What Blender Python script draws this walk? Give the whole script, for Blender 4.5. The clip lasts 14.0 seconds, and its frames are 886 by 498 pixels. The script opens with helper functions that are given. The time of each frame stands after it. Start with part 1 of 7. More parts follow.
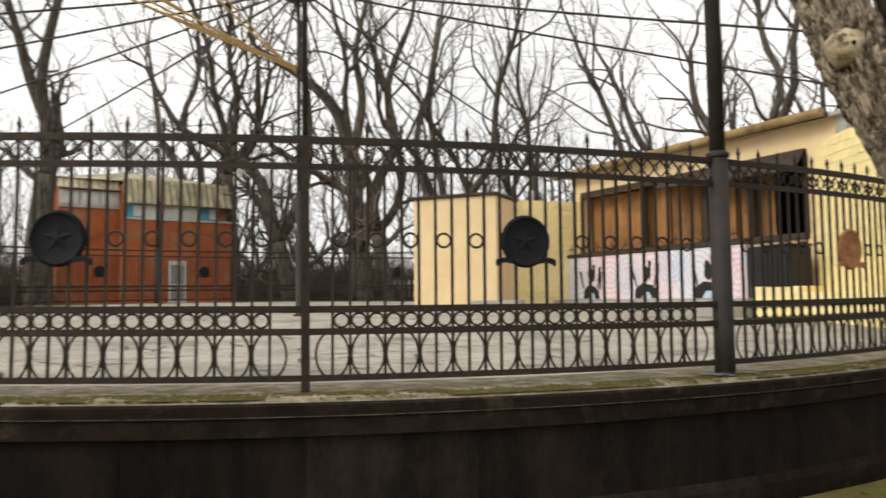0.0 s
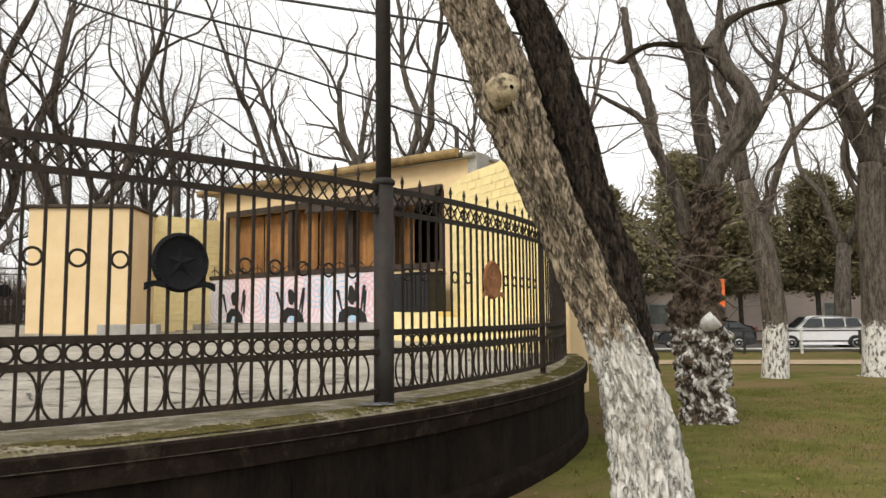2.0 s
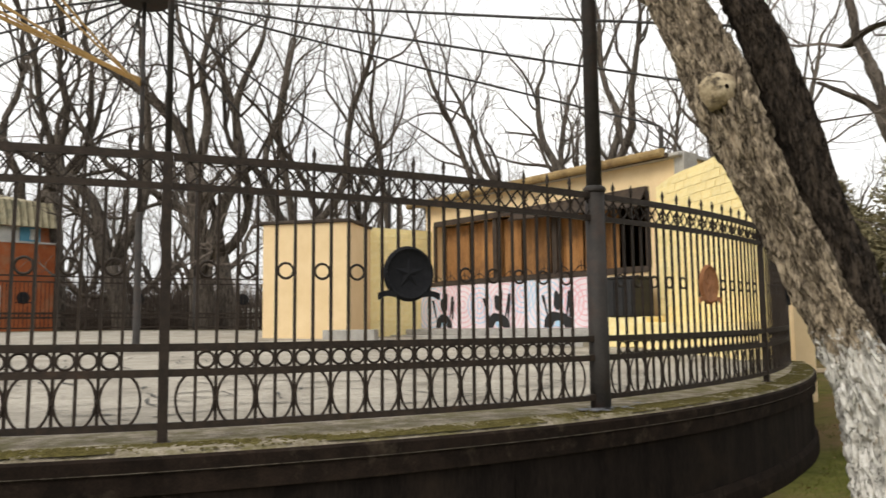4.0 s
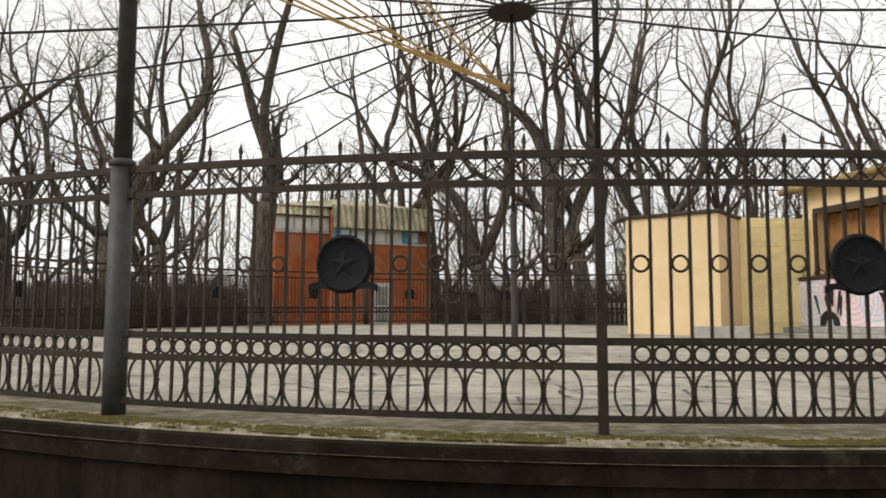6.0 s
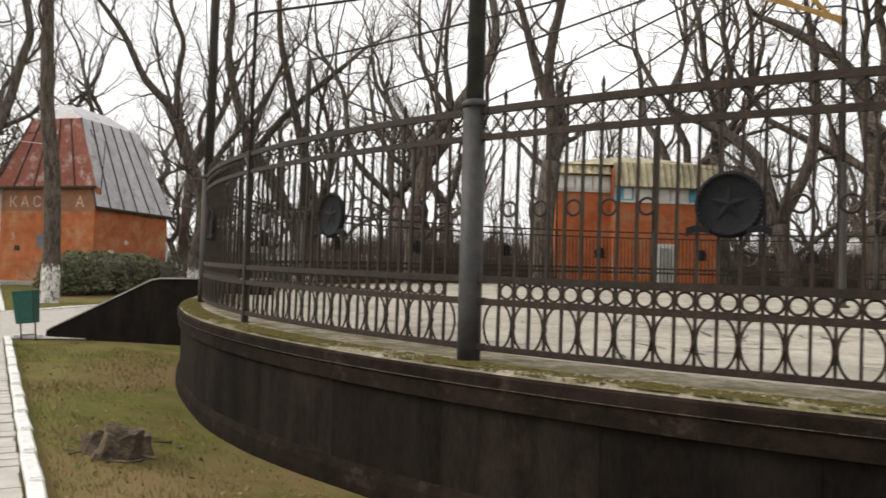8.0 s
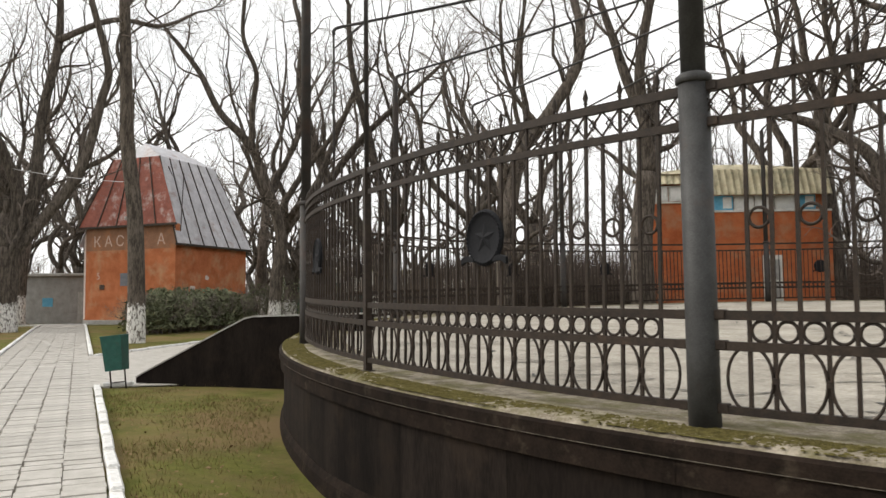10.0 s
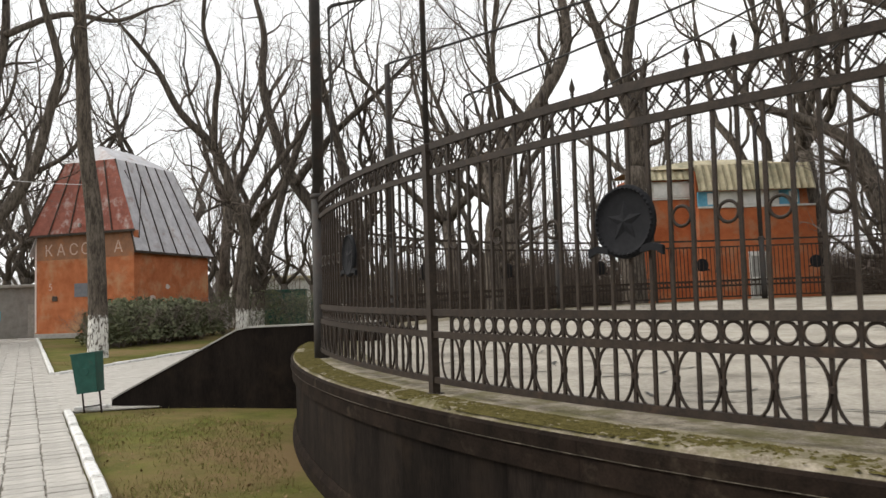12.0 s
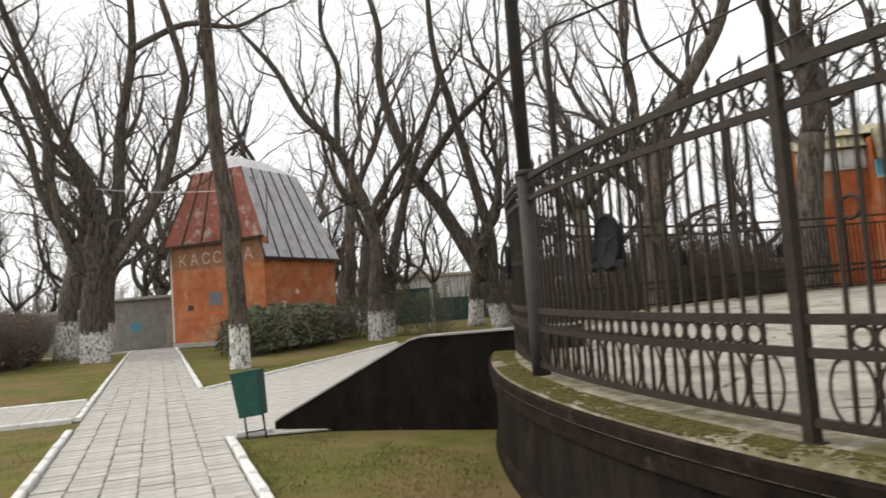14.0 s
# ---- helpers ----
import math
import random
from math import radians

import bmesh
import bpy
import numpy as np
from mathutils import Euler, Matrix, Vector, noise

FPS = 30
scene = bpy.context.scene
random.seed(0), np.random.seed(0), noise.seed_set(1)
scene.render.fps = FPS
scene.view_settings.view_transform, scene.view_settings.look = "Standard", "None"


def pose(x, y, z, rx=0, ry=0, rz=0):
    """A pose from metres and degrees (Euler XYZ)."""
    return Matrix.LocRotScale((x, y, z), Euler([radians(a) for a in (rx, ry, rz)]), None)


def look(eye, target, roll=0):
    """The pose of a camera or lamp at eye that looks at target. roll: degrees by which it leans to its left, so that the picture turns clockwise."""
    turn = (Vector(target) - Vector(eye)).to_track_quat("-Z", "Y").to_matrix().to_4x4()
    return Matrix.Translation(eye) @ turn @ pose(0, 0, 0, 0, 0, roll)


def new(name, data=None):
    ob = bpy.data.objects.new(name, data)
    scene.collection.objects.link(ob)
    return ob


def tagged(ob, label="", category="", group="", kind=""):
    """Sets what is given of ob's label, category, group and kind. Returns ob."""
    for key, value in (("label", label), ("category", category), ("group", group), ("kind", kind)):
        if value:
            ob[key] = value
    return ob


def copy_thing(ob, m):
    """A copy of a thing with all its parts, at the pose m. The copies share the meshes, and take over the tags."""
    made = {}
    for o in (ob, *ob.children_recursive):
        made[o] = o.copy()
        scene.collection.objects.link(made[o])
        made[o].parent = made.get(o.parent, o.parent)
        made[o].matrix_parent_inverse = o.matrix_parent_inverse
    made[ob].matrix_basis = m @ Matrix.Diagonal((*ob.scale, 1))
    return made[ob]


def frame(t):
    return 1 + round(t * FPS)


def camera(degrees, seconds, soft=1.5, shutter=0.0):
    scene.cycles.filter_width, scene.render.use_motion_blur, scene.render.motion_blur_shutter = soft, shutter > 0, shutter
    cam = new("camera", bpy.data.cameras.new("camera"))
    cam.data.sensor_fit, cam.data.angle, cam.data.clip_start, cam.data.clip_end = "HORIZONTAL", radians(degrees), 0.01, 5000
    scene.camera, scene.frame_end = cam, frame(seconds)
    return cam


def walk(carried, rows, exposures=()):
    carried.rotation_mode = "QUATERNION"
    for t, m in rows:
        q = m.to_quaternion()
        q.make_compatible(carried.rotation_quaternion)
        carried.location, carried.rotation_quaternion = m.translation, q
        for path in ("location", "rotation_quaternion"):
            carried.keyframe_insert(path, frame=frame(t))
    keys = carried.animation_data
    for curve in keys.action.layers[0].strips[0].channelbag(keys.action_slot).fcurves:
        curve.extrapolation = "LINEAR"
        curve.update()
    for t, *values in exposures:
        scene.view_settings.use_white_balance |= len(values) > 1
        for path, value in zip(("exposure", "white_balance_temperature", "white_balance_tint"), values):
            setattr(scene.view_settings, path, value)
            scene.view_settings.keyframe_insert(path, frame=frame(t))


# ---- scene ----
cam = camera(59.4, 14.0, soft=1.5, shutter=0.25)
# seconds, x, y, z, yaw, pitch, roll
ROWS = [
    (0.0, 0.054, 0.224, 1.299, -0.57, 3.64, 0.77),
    (0.5, 0.044, 0.460, 1.325, -12.10, 3.45, 1.84),
    (1.0, 0.032, 0.685, 1.375, -23.79, 4.83, 0.41),
    (1.5, -0.012, 0.825, 1.376, -27.41, 5.00, 0.98),
    (2.0, -0.038, 0.804, 1.357, -26.82, 4.96, 0.54),
    (4.5, -0.323, 0.656, 1.376, -4.92, 4.96, -0.17),
    (5.0, -0.478, 0.684, 1.311, 2.66, 2.78, -0.89),
    (5.5, -0.749, 0.704, 1.363, 7.50, 5.57, 0.73),
    (6.0, -0.897, 0.762, 1.375, 12.71, 5.32, 0.10),
    (6.5, -1.047, 0.942, 1.322, 16.98, 4.39, 0.08),
    (7.0, -1.228, 1.059, 1.336, 25.06, 5.01, -1.11),
    (7.5, -1.498, 1.075, 1.324, 28.68, 2.21, -0.97),
    (8.0, -1.826, 0.999, 1.253, 32.01, 2.32, -1.58),
    (8.5, -2.133, 1.176, 1.328, 37.59, 2.93, 0.64),
    (11.0, -4.353, 2.075, 1.408, 35.95, 4.51, 1.45),
    (11.5, -4.723, 2.083, 1.451, 34.73, 3.80, 2.03),
    (12.0, -5.242, 2.435, 1.405, 33.89, 4.15, 1.95),
    (12.5, -5.774, 2.685, 1.498, 31.71, 4.63, 1.08),
    (13.0, -6.369, 2.929, 1.435, 27.83, 3.72, 2.10),
    (13.5, -6.927, 3.209, 1.558, 34.74, 4.46, 3.22),
    (14.0, -7.582, 3.340, 1.568, 42.04, 4.21, 4.28),
]
walk(cam, [(t, pose(x, y, z + 0.4, 90 + pitch, roll, yaw)) for t, x, y, z, yaw, pitch, roll in ROWS], [(0.0, 0.18, 6850, 8), (2.0, 0.24, 6800, 8), (4.5, 0.18, 6800, 8), (5.5, 0.07, 6820, 8), (6.5, 0.06, 6800, 8), (8.0, 0.28, 6820, 8), (8.5, 0.39, 6800, 8), (11.0, 0.22, 6650, 8), (12.0, 0.24, 6650, 8), (14.0, 0.26, 6650, 8)])

# ---- sky and light: a bright overcast day ----
world = bpy.data.worlds.new("overcast_sky")
scene.world = world
world.use_nodes = True
wn, wl = world.node_tree.nodes, world.node_tree.links
wn.clear()
sky = wn.new("ShaderNodeTexSky")
sky.sky_type, sky.sun_disc = "NISHITA", False
sky.sun_elevation, sky.sun_rotation = radians(38), radians(239)
sky.dust_density, sky.air_density = 3.0, 1.0
grey = wn.new("ShaderNodeHueSaturation")
grey.inputs["Saturation"].default_value = 0.15
cloud = wn.new("ShaderNodeTexNoise")
cloud.inputs["Scale"].default_value, cloud.inputs["Detail"].default_value = 2.2, 6.0
ramp = wn.new("ShaderNodeValToRGB")
ramp.color_ramp.elements[0].position, ramp.color_ramp.elements[0].color = 0.32, (7.5, 7.65, 8.1, 1)
ramp.color_ramp.elements[1].position, ramp.color_ramp.elements[1].color = 0.66, (11.4, 11.4, 11.6, 1)
mixw = wn.new("ShaderNodeMixRGB")
mixw.inputs[0].default_value = 0.8
bgn = wn.new("ShaderNodeBackground")
bgn.inputs["Strength"].default_value = 0.12
outw = wn.new("ShaderNodeOutputWorld")
wl.new(sky.outputs[0], grey.inputs["Color"])
wl.new(cloud.outputs["Fac"], ramp.inputs[0])
wl.new(grey.outputs[0], mixw.inputs[1])
wl.new(ramp.outputs[0], mixw.inputs[2])
wl.new(mixw.outputs[0], bgn.inputs["Color"])
wl.new(bgn.outputs[0], outw.inputs[0])
sun = new("sun", bpy.data.lights.new("sun", "SUN"))
sun.data.energy, sun.data.angle, sun.data.color = 1.5, radians(25), (1.0, 0.95, 0.88)
sun.matrix_world = look((-15, -9, 14), (0, 0, 0))


# ---- materials ----
def rgba(c):
    return (c[0], c[1], c[2], 1.0)


def material(name, c1, c2, rough=0.8, metal=0.0, scale=8.0, fine=60.0, bump=0.3, dist=0.01, stretch=(1, 1, 1), c3=None, patch=0.8, low=0.4, high=0.62, c3at=(0.55, 0.7), vary=0.0, spec=0.4):
    """Two colours mixed by a broad and a fine noise, a third one in patches, with relief."""
    m = bpy.data.materials.new(name)
    m.use_nodes = True
    n, l = m.node_tree.nodes, m.node_tree.links
    b = n["Principled BSDF"]
    tc = n.new("ShaderNodeTexCoord")
    mp = n.new("ShaderNodeMapping")
    mp.inputs["Scale"].default_value = stretch
    l.new(tc.outputs["Object"], mp.inputs[0])
    n1 = n.new("ShaderNodeTexNoise")
    n1.inputs["Scale"].default_value, n1.inputs["Detail"].default_value, n1.inputs["Roughness"].default_value = scale, 6.0, 0.65
    n2 = n.new("ShaderNodeTexNoise")
    n2.inputs["Scale"].default_value, n2.inputs["Detail"].default_value = fine, 4.0
    l.new(mp.outputs[0], n1.inputs["Vector"])
    l.new(mp.outputs[0], n2.inputs["Vector"])
    add = n.new("ShaderNodeMath")
    add.operation = "MULTIPLY_ADD"
    add.inputs[1].default_value, add.inputs[2].default_value = 0.35, 0.0
    l.new(n2.outputs["Fac"], add.inputs[0])
    sm = n.new("ShaderNodeMath")
    sm.operation = "MULTIPLY_ADD"
    sm.inputs[1].default_value = 0.65
    l.new(n1.outputs["Fac"], sm.inputs[0])
    l.new(add.outputs[0], sm.inputs[2])
    rp = n.new("ShaderNodeValToRGB")
    rp.color_ramp.elements[0].position, rp.color_ramp.elements[1].position = low, high
    rp.color_ramp.elements[0].color, rp.color_ramp.elements[1].color = rgba(c1), rgba(c2)
    l.new(sm.outputs[0], rp.inputs[0])
    col = rp.outputs[0]
    if c3:
        n3 = n.new("ShaderNodeTexNoise")
        n3.inputs["Scale"].default_value, n3.inputs["Detail"].default_value, n3.inputs["Roughness"].default_value = patch, 7.0, 0.7
        l.new(tc.outputs["Object"], n3.inputs["Vector"])
        r3 = n.new("ShaderNodeValToRGB")
        r3.color_ramp.elements[0].position, r3.color_ramp.elements[1].position = c3at
        l.new(n3.outputs["Fac"], r3.inputs[0])
        mx = n.new("ShaderNodeMixRGB")
        mx.inputs[2].default_value = rgba(c3)
        l.new(r3.outputs[0], mx.inputs[0])
        l.new(col, mx.inputs[1])
        col = mx.outputs[0]
    if vary:
        oi = n.new("ShaderNodeObjectInfo")
        hv = n.new("ShaderNodeHueSaturation")
        mr = n.new("ShaderNodeMapRange")
        mr.inputs["To Min"].default_value, mr.inputs["To Max"].default_value = 1 - vary, 1 + vary
        l.new(oi.outputs["Random"], mr.inputs["Value"])
        l.new(mr.outputs[0], hv.inputs["Value"])
        l.new(col, hv.inputs["Color"])
        col = hv.outputs[0]
    l.new(col, b.inputs["Base Color"])
    b.inputs["Roughness"].default_value, b.inputs["Metallic"].default_value = rough, metal
    b.inputs["Specular IOR Level"].default_value = spec
    if bump:
        bp = n.new("ShaderNodeBump")
        bp.inputs["Strength"].default_value, bp.inputs["Distance"].default_value = bump, dist
        l.new(sm.outputs[0], bp.inputs["Height"])
        l.new(bp.outputs[0], b.inputs["Normal"])
    return m


def bark_material(name, c1, c2, top, stretch=(1, 1, 0.22), scale=9.0, edge=0.25, furrow=False, flake=(0.43, 0.5), grain=16.0, flat=0.35):
    """Furrowed bark, whitewashed up to a ragged line at the height top (0: none)."""
    m = material(name, c1, c2, 0.95, 0, scale, 40, 1.0, 0.06, stretch, low=0.42, high=0.6, spec=0.15, vary=0.15)
    n, l = m.node_tree.nodes, m.node_tree.links
    b = n["Principled BSDF"]
    groove = None
    if furrow:
        # long clefts between plates of bark, crease shade painted into their colour
        tf = n.new("ShaderNodeTexCoord")
        mf = n.new("ShaderNodeMapping")
        mf.inputs["Scale"].default_value = (1, 1, 0.28)
        nf = n.new("ShaderNodeTexNoise")
        nf.inputs["Scale"].default_value, nf.inputs["Detail"].default_value, nf.inputs["Roughness"].default_value = 7.5, 3.0, 0.55
        l.new(tf.outputs["Object"], mf.inputs[0])
        l.new(mf.outputs[0], nf.inputs["Vector"])
        s1, s2, groove = n.new("ShaderNodeMath"), n.new("ShaderNodeMath"), n.new("ShaderNodeMapRange")
        s1.operation, s2.operation = "SUBTRACT", "ABSOLUTE"
        s1.inputs[1].default_value = 0.5
        l.new(nf.outputs["Fac"], s1.inputs[0])
        l.new(s1.outputs[0], s2.inputs[0])
        groove.inputs["From Min"].default_value, groove.inputs["From Max"].default_value = 0.002, 0.028
        groove.inputs["To Min"].default_value = 0.5
        l.new(s2.outputs[0], groove.inputs["Value"])
        b2 = n.new("ShaderNodeBump")
        b2.inputs["Strength"].default_value, b2.inputs["Distance"].default_value = 1.0, 0.06
        l.new(groove.outputs[0], b2.inputs["Height"])
        l.new(b.inputs["Normal"].links[0].from_socket, b2.inputs["Normal"])
        l.new(b2.outputs[0], b.inputs["Normal"])
        # the groove mask also darkens the colour, as shade in the clefts
        mg = n.new("ShaderNodeMixRGB")
        mg.inputs[1].default_value = rgba([v * 1.1 for v in c1])
        l.new(groove.outputs[0], mg.inputs[0])
        l.new(b.inputs["Base Color"].links[0].from_socket, mg.inputs[2])
        l.new(mg.outputs[0], b.inputs["Base Color"])
    if top > 0:
        old = b.inputs["Base Color"].links[0].from_socket
        tc = n.new("ShaderNodeTexCoord")
        sp = n.new("ShaderNodeSeparateXYZ")
        l.new(tc.outputs["Object"], sp.inputs[0])
        nz = n.new("ShaderNodeTexNoise")
        nz.inputs["Scale"].default_value, nz.inputs["Detail"].default_value, nz.inputs["Roughness"].default_value = 7.0, 8.0, 0.75
        l.new(tc.outputs["Object"], nz.inputs["Vector"])
        ma = n.new("ShaderNodeMath")
        ma.operation = "MULTIPLY_ADD"
        ma.inputs[1].default_value = edge * 5
        l.new(nz.outputs["Fac"], ma.inputs[0])
        l.new(sp.outputs["Z"], ma.inputs[2])
        lim = n.new("ShaderNodeMapRange")
        lim.inputs["From Min"].default_value, lim.inputs["From Max"].default_value = top + edge * 2.5 - 0.05, top + edge * 2.5 + 0.06
        lim.inputs["To Min"].default_value, lim.inputs["To Max"].default_value = 1.0, 0.0
        l.new(ma.outputs[0], lim.inputs["Value"])
        # flaked spots, where the bark shows again
        n4 = n.new("ShaderNodeTexNoise")
        n4.inputs["Scale"].default_value, n4.inputs["Detail"].default_value, n4.inputs["Roughness"].default_value = grain, 8.0, 0.7
        mp = n.new("ShaderNodeMapping")
        mp.inputs["Scale"].default_value = (1, 1, flat)
        l.new(tc.outputs["Object"], mp.inputs[0])
        l.new(mp.outputs[0], n4.inputs["Vector"])
        r4 = n.new("ShaderNodeValToRGB")
        r4.color_ramp.elements[0].position, r4.color_ramp.elements[1].position = flake
        l.new(n4.outputs["Fac"], r4.inputs[0])
        mu = n.new("ShaderNodeMath")
        mu.operation = "MULTIPLY"
        l.new(lim.outputs[0], mu.inputs[0])
        l.new(r4.outputs[0], mu.inputs[1])
        cover = mu.outputs[0]
        # thin and thick coats of whitewash
        n6 = n.new("ShaderNodeTexNoise")
        n6.inputs["Scale"].default_value, n6.inputs["Detail"].default_value, n6.inputs["Roughness"].default_value = 30.0, 6.0, 0.7
        l.new(mp.outputs[0], n6.inputs["Vector"])
        m6 = n.new("ShaderNodeMapRange")
        m6.inputs["From Min"].default_value, m6.inputs["From Max"].default_value = 0.35, 0.6
        m6.inputs["To Min"].default_value = 0.7
        l.new(n6.outputs["Fac"], m6.inputs["Value"])
        mv = n.new("ShaderNodeMath")
        mv.operation = "MULTIPLY"
        l.new(cover, mv.inputs[0])
        l.new(m6.outputs[0], mv.inputs[1])
        cover = mv.outputs[0]
        mx = n.new("ShaderNodeMixRGB")
        mx.inputs[2].default_value = (0.76, 0.74, 0.70, 1)
        l.new(cover, mx.inputs[0])
        l.new(old, mx.inputs[1])
        l.new(mx.outputs[0], b.inputs["Base Color"])
    return m


IRON = material("weathered_black_iron", (0.018, 0.0125, 0.0095), (0.04, 0.028, 0.02), 0.6, 0.1, 14, 120, 0.25, 0.003, c3=(0.075, 0.042, 0.025), patch=5, c3at=(0.6, 0.75), vary=0.12, spec=0.25)
POSTPAINT = material("dark_grey_post_paint", (0.019, 0.0165, 0.015), (0.039, 0.034, 0.031), 0.7, 0.05, 6, 90, 0.3, 0.004, c3=(0.05, 0.028, 0.02), patch=2.5, c3at=(0.5, 0.7))
# lighter grey copy of the post paint, sky reflection put into the colour
SKYLITPOST = material("skylit_post_paint", (0.026, 0.0255, 0.025), (0.05, 0.0495, 0.0485), 0.6, 0.05, 6, 90, 0.3, 0.004, c3=(0.05, 0.034, 0.027), patch=2.5, c3at=(0.55, 0.72))
BADGE = material("dark_cast_badge", (0.006, 0.0065, 0.0085), (0.013, 0.013, 0.0155), 0.75, 0.1, 20, 120, 0.3, 0.004, spec=0.2)
BADGE_RUST = material("rust_brown_cast_badge", (0.27, 0.11, 0.045), (0.45, 0.2, 0.085), 0.7, 0.1, 14, 90, 0.4, 0.004)
WALLSTONE = material("dark_brown_painted_plinth", (0.008, 0.0063, 0.0055), (0.021, 0.016, 0.013), 0.9, 0, 3, 60, 0.4, 0.006, (1, 1, 0.18), c3=(0.030, 0.021, 0.015), patch=1.6, c3at=(0.52, 0.78), vary=0.3, spec=0.06)
COPING = material("dark_painted_coping", (0.010, 0.0075, 0.006), (0.024, 0.0165, 0.0125), 0.9, 0, 5, 70, 0.5, 0.008, c3=(0.055, 0.043, 0.031), patch=4, c3at=(0.56, 0.76), vary=0.15, spec=0.06)
LEDGE = material("dirty_concrete_ledge", (0.15, 0.125, 0.09), (0.37, 0.325, 0.255), 0.95, 0, 6, 60, 0.8, 0.012, c3=(0.13, 0.115, 0.055), patch=3.2, c3at=(0.44, 0.6), spec=0.2)
WORNEDGE = material("worn_coping_edge", (0.03, 0.024, 0.019), (0.19, 0.165, 0.135), 0.95, 0, 9, 70, 0.4, 0.006, spec=0.1)
MOSS = material("dry_moss", (0.055, 0.045, 0.014), (0.14, 0.12, 0.042), 1.0, 0, 18, 120, 1.0, 0.02, spec=0.1)
COURT = material("worn_grey_concrete_court", (0.27, 0.245, 0.205), (0.49, 0.45, 0.385), 0.9, 0, 1.6, 22, 0.5, 0.012, c3=(0.19, 0.17, 0.14), patch=0.8, c3at=(0.52, 0.66), spec=0.2)
CRACK = material("tar_filled_crack", (0.05, 0.048, 0.045), (0.12, 0.115, 0.105), 0.9, 0, 12, 60, 0.4, 0.01)
GRASS = material("thin_winter_turf", (0.070, 0.078, 0.016), (0.145, 0.138, 0.036), 1.0, 0, 2.2, 55, 0.9, 0.03, c3=(0.165, 0.115, 0.055), patch=0.35, c3at=(0.43, 0.6), spec=0.1)
BLADE = material("grass_blade", (0.078, 0.092, 0.018), (0.155, 0.158, 0.04), 0.9, 0, 3, 30, 0, vary=0.2, spec=0.15)
BLADE_PALE = material("withered_grass_blade", (0.11, 0.085, 0.033), (0.2, 0.155, 0.07), 0.9, 0, 3, 30, 0, vary=0.2, spec=0.15)
BLADE_DRY = material("dry_leaf_litter", (0.12, 0.075, 0.035), (0.28, 0.2, 0.11), 0.95, 0, 9, 30, 0, spec=0.1)
PAVER = material("grey_concrete_paver", (0.36, 0.34, 0.305), (0.47, 0.445, 0.41), 0.9, 0, 5, 90, 0.5, 0.006, vary=0.1, spec=0.25)
JOINT = material("sandy_joint", (0.15, 0.135, 0.11), (0.24, 0.22, 0.185), 1.0, 0, 9, 90, 0.5, 0.006)
KERB = material("whitewashed_kerb", (0.55, 0.54, 0.52), (0.78, 0.77, 0.75), 0.9, 0, 9, 80, 0.4, 0.006, c3=(0.36, 0.34, 0.31), patch=4, c3at=(0.56, 0.68), vary=0.08)
YELLOW = material("pale_yellow_paint", (0.72, 0.53, 0.27), (0.82, 0.63, 0.35), 0.85, 0, 1.1, 40, 0.2, 0.01, c3=(0.66, 0.46, 0.22), patch=0.6, c3at=(0.55, 0.75), spec=0.25)
CREAM = material("cream_paint", (0.72, 0.54, 0.31), (0.80, 0.62, 0.38), 0.85, 0, 1.3, 40, 0.15, 0.01, c3=(0.62, 0.45, 0.26), patch=0.5, c3at=(0.58, 0.8), spec=0.25)
BRICKYELLOW = material("bright_yellow_rough_render", (0.84, 0.68, 0.31), (0.92, 0.8, 0.47), 0.9, 0, 5, 30, 1.0, 0.03, spec=0.2, vary=0.05)
GREYEDGE = material("grey_concrete_edge", (0.3, 0.29, 0.27), (0.42, 0.4, 0.37), 0.9, 0, 5, 60, 0.3, 0.01)
CANOPY = material("brown_canvas_curtain", (0.22, 0.10, 0.03), (0.40, 0.20, 0.07), 0.8, 0, 2.5, 60, 0.4, 0.02, (1, 1, 0.15), c3=(0.12, 0.06, 0.025), patch=1.5, c3at=(0.5, 0.75), vary=0.2)
ROOFEDGE = material("weathered_ochre_roof_edge", (0.2, 0.13, 0.055), (0.38, 0.27, 0.12), 0.85, 0, 2.5, 50, 0.3, 0.01, c3=(0.12, 0.075, 0.04), patch=1.2, c3at=(0.52, 0.7))
DARK = material("stage_interior_paint", (0.10, 0.055, 0.03), (0.17, 0.095, 0.05), 0.9, 0, 2, 40, 0.2, 0.01)
TRIM = material("dark_brown_timber_trim", (0.03, 0.02, 0.014), (0.06, 0.04, 0.027), 0.7, 0, 4, 60, 0.3, 0.006)
BLACK = material("matt_black_paint", (0.010, 0.010, 0.011), (0.02, 0.02, 0.022), 0.7, 0, 8, 60, 0.2, 0.004)
MURAL = material("pale_mural_ground", (0.74, 0.64, 0.68), (0.84, 0.76, 0.8), 0.85, 0, 1.5, 40, 0.1, 0.005)
PINK = material("mural_pink", (0.72, 0.40, 0.45), (0.82, 0.52, 0.55), 0.85, 0, 3, 40, 0.05)
BLUE = material("mural_blue", (0.36, 0.55, 0.74), (0.46, 0.66, 0.82), 0.85, 0, 3, 40, 0.05)
BRICK = material("red_brick", (0.27, 0.075, 0.032), (0.40, 0.125, 0.052), 0.9, 0, 3, 45, 0.5, 0.01, c3=(0.22, 0.085, 0.045), patch=1.0, c3at=(0.5, 0.7), vary=0.16, spec=0.2)
BRICKMASS = material("orange_brick_wall", (0.30, 0.08, 0.028), (0.45, 0.14, 0.055), 0.9, 0, 1.4, 45, 0.5, 0.01, c3=(0.36, 0.19, 0.11), patch=0.8, c3at=(0.5, 0.68), spec=0.2)
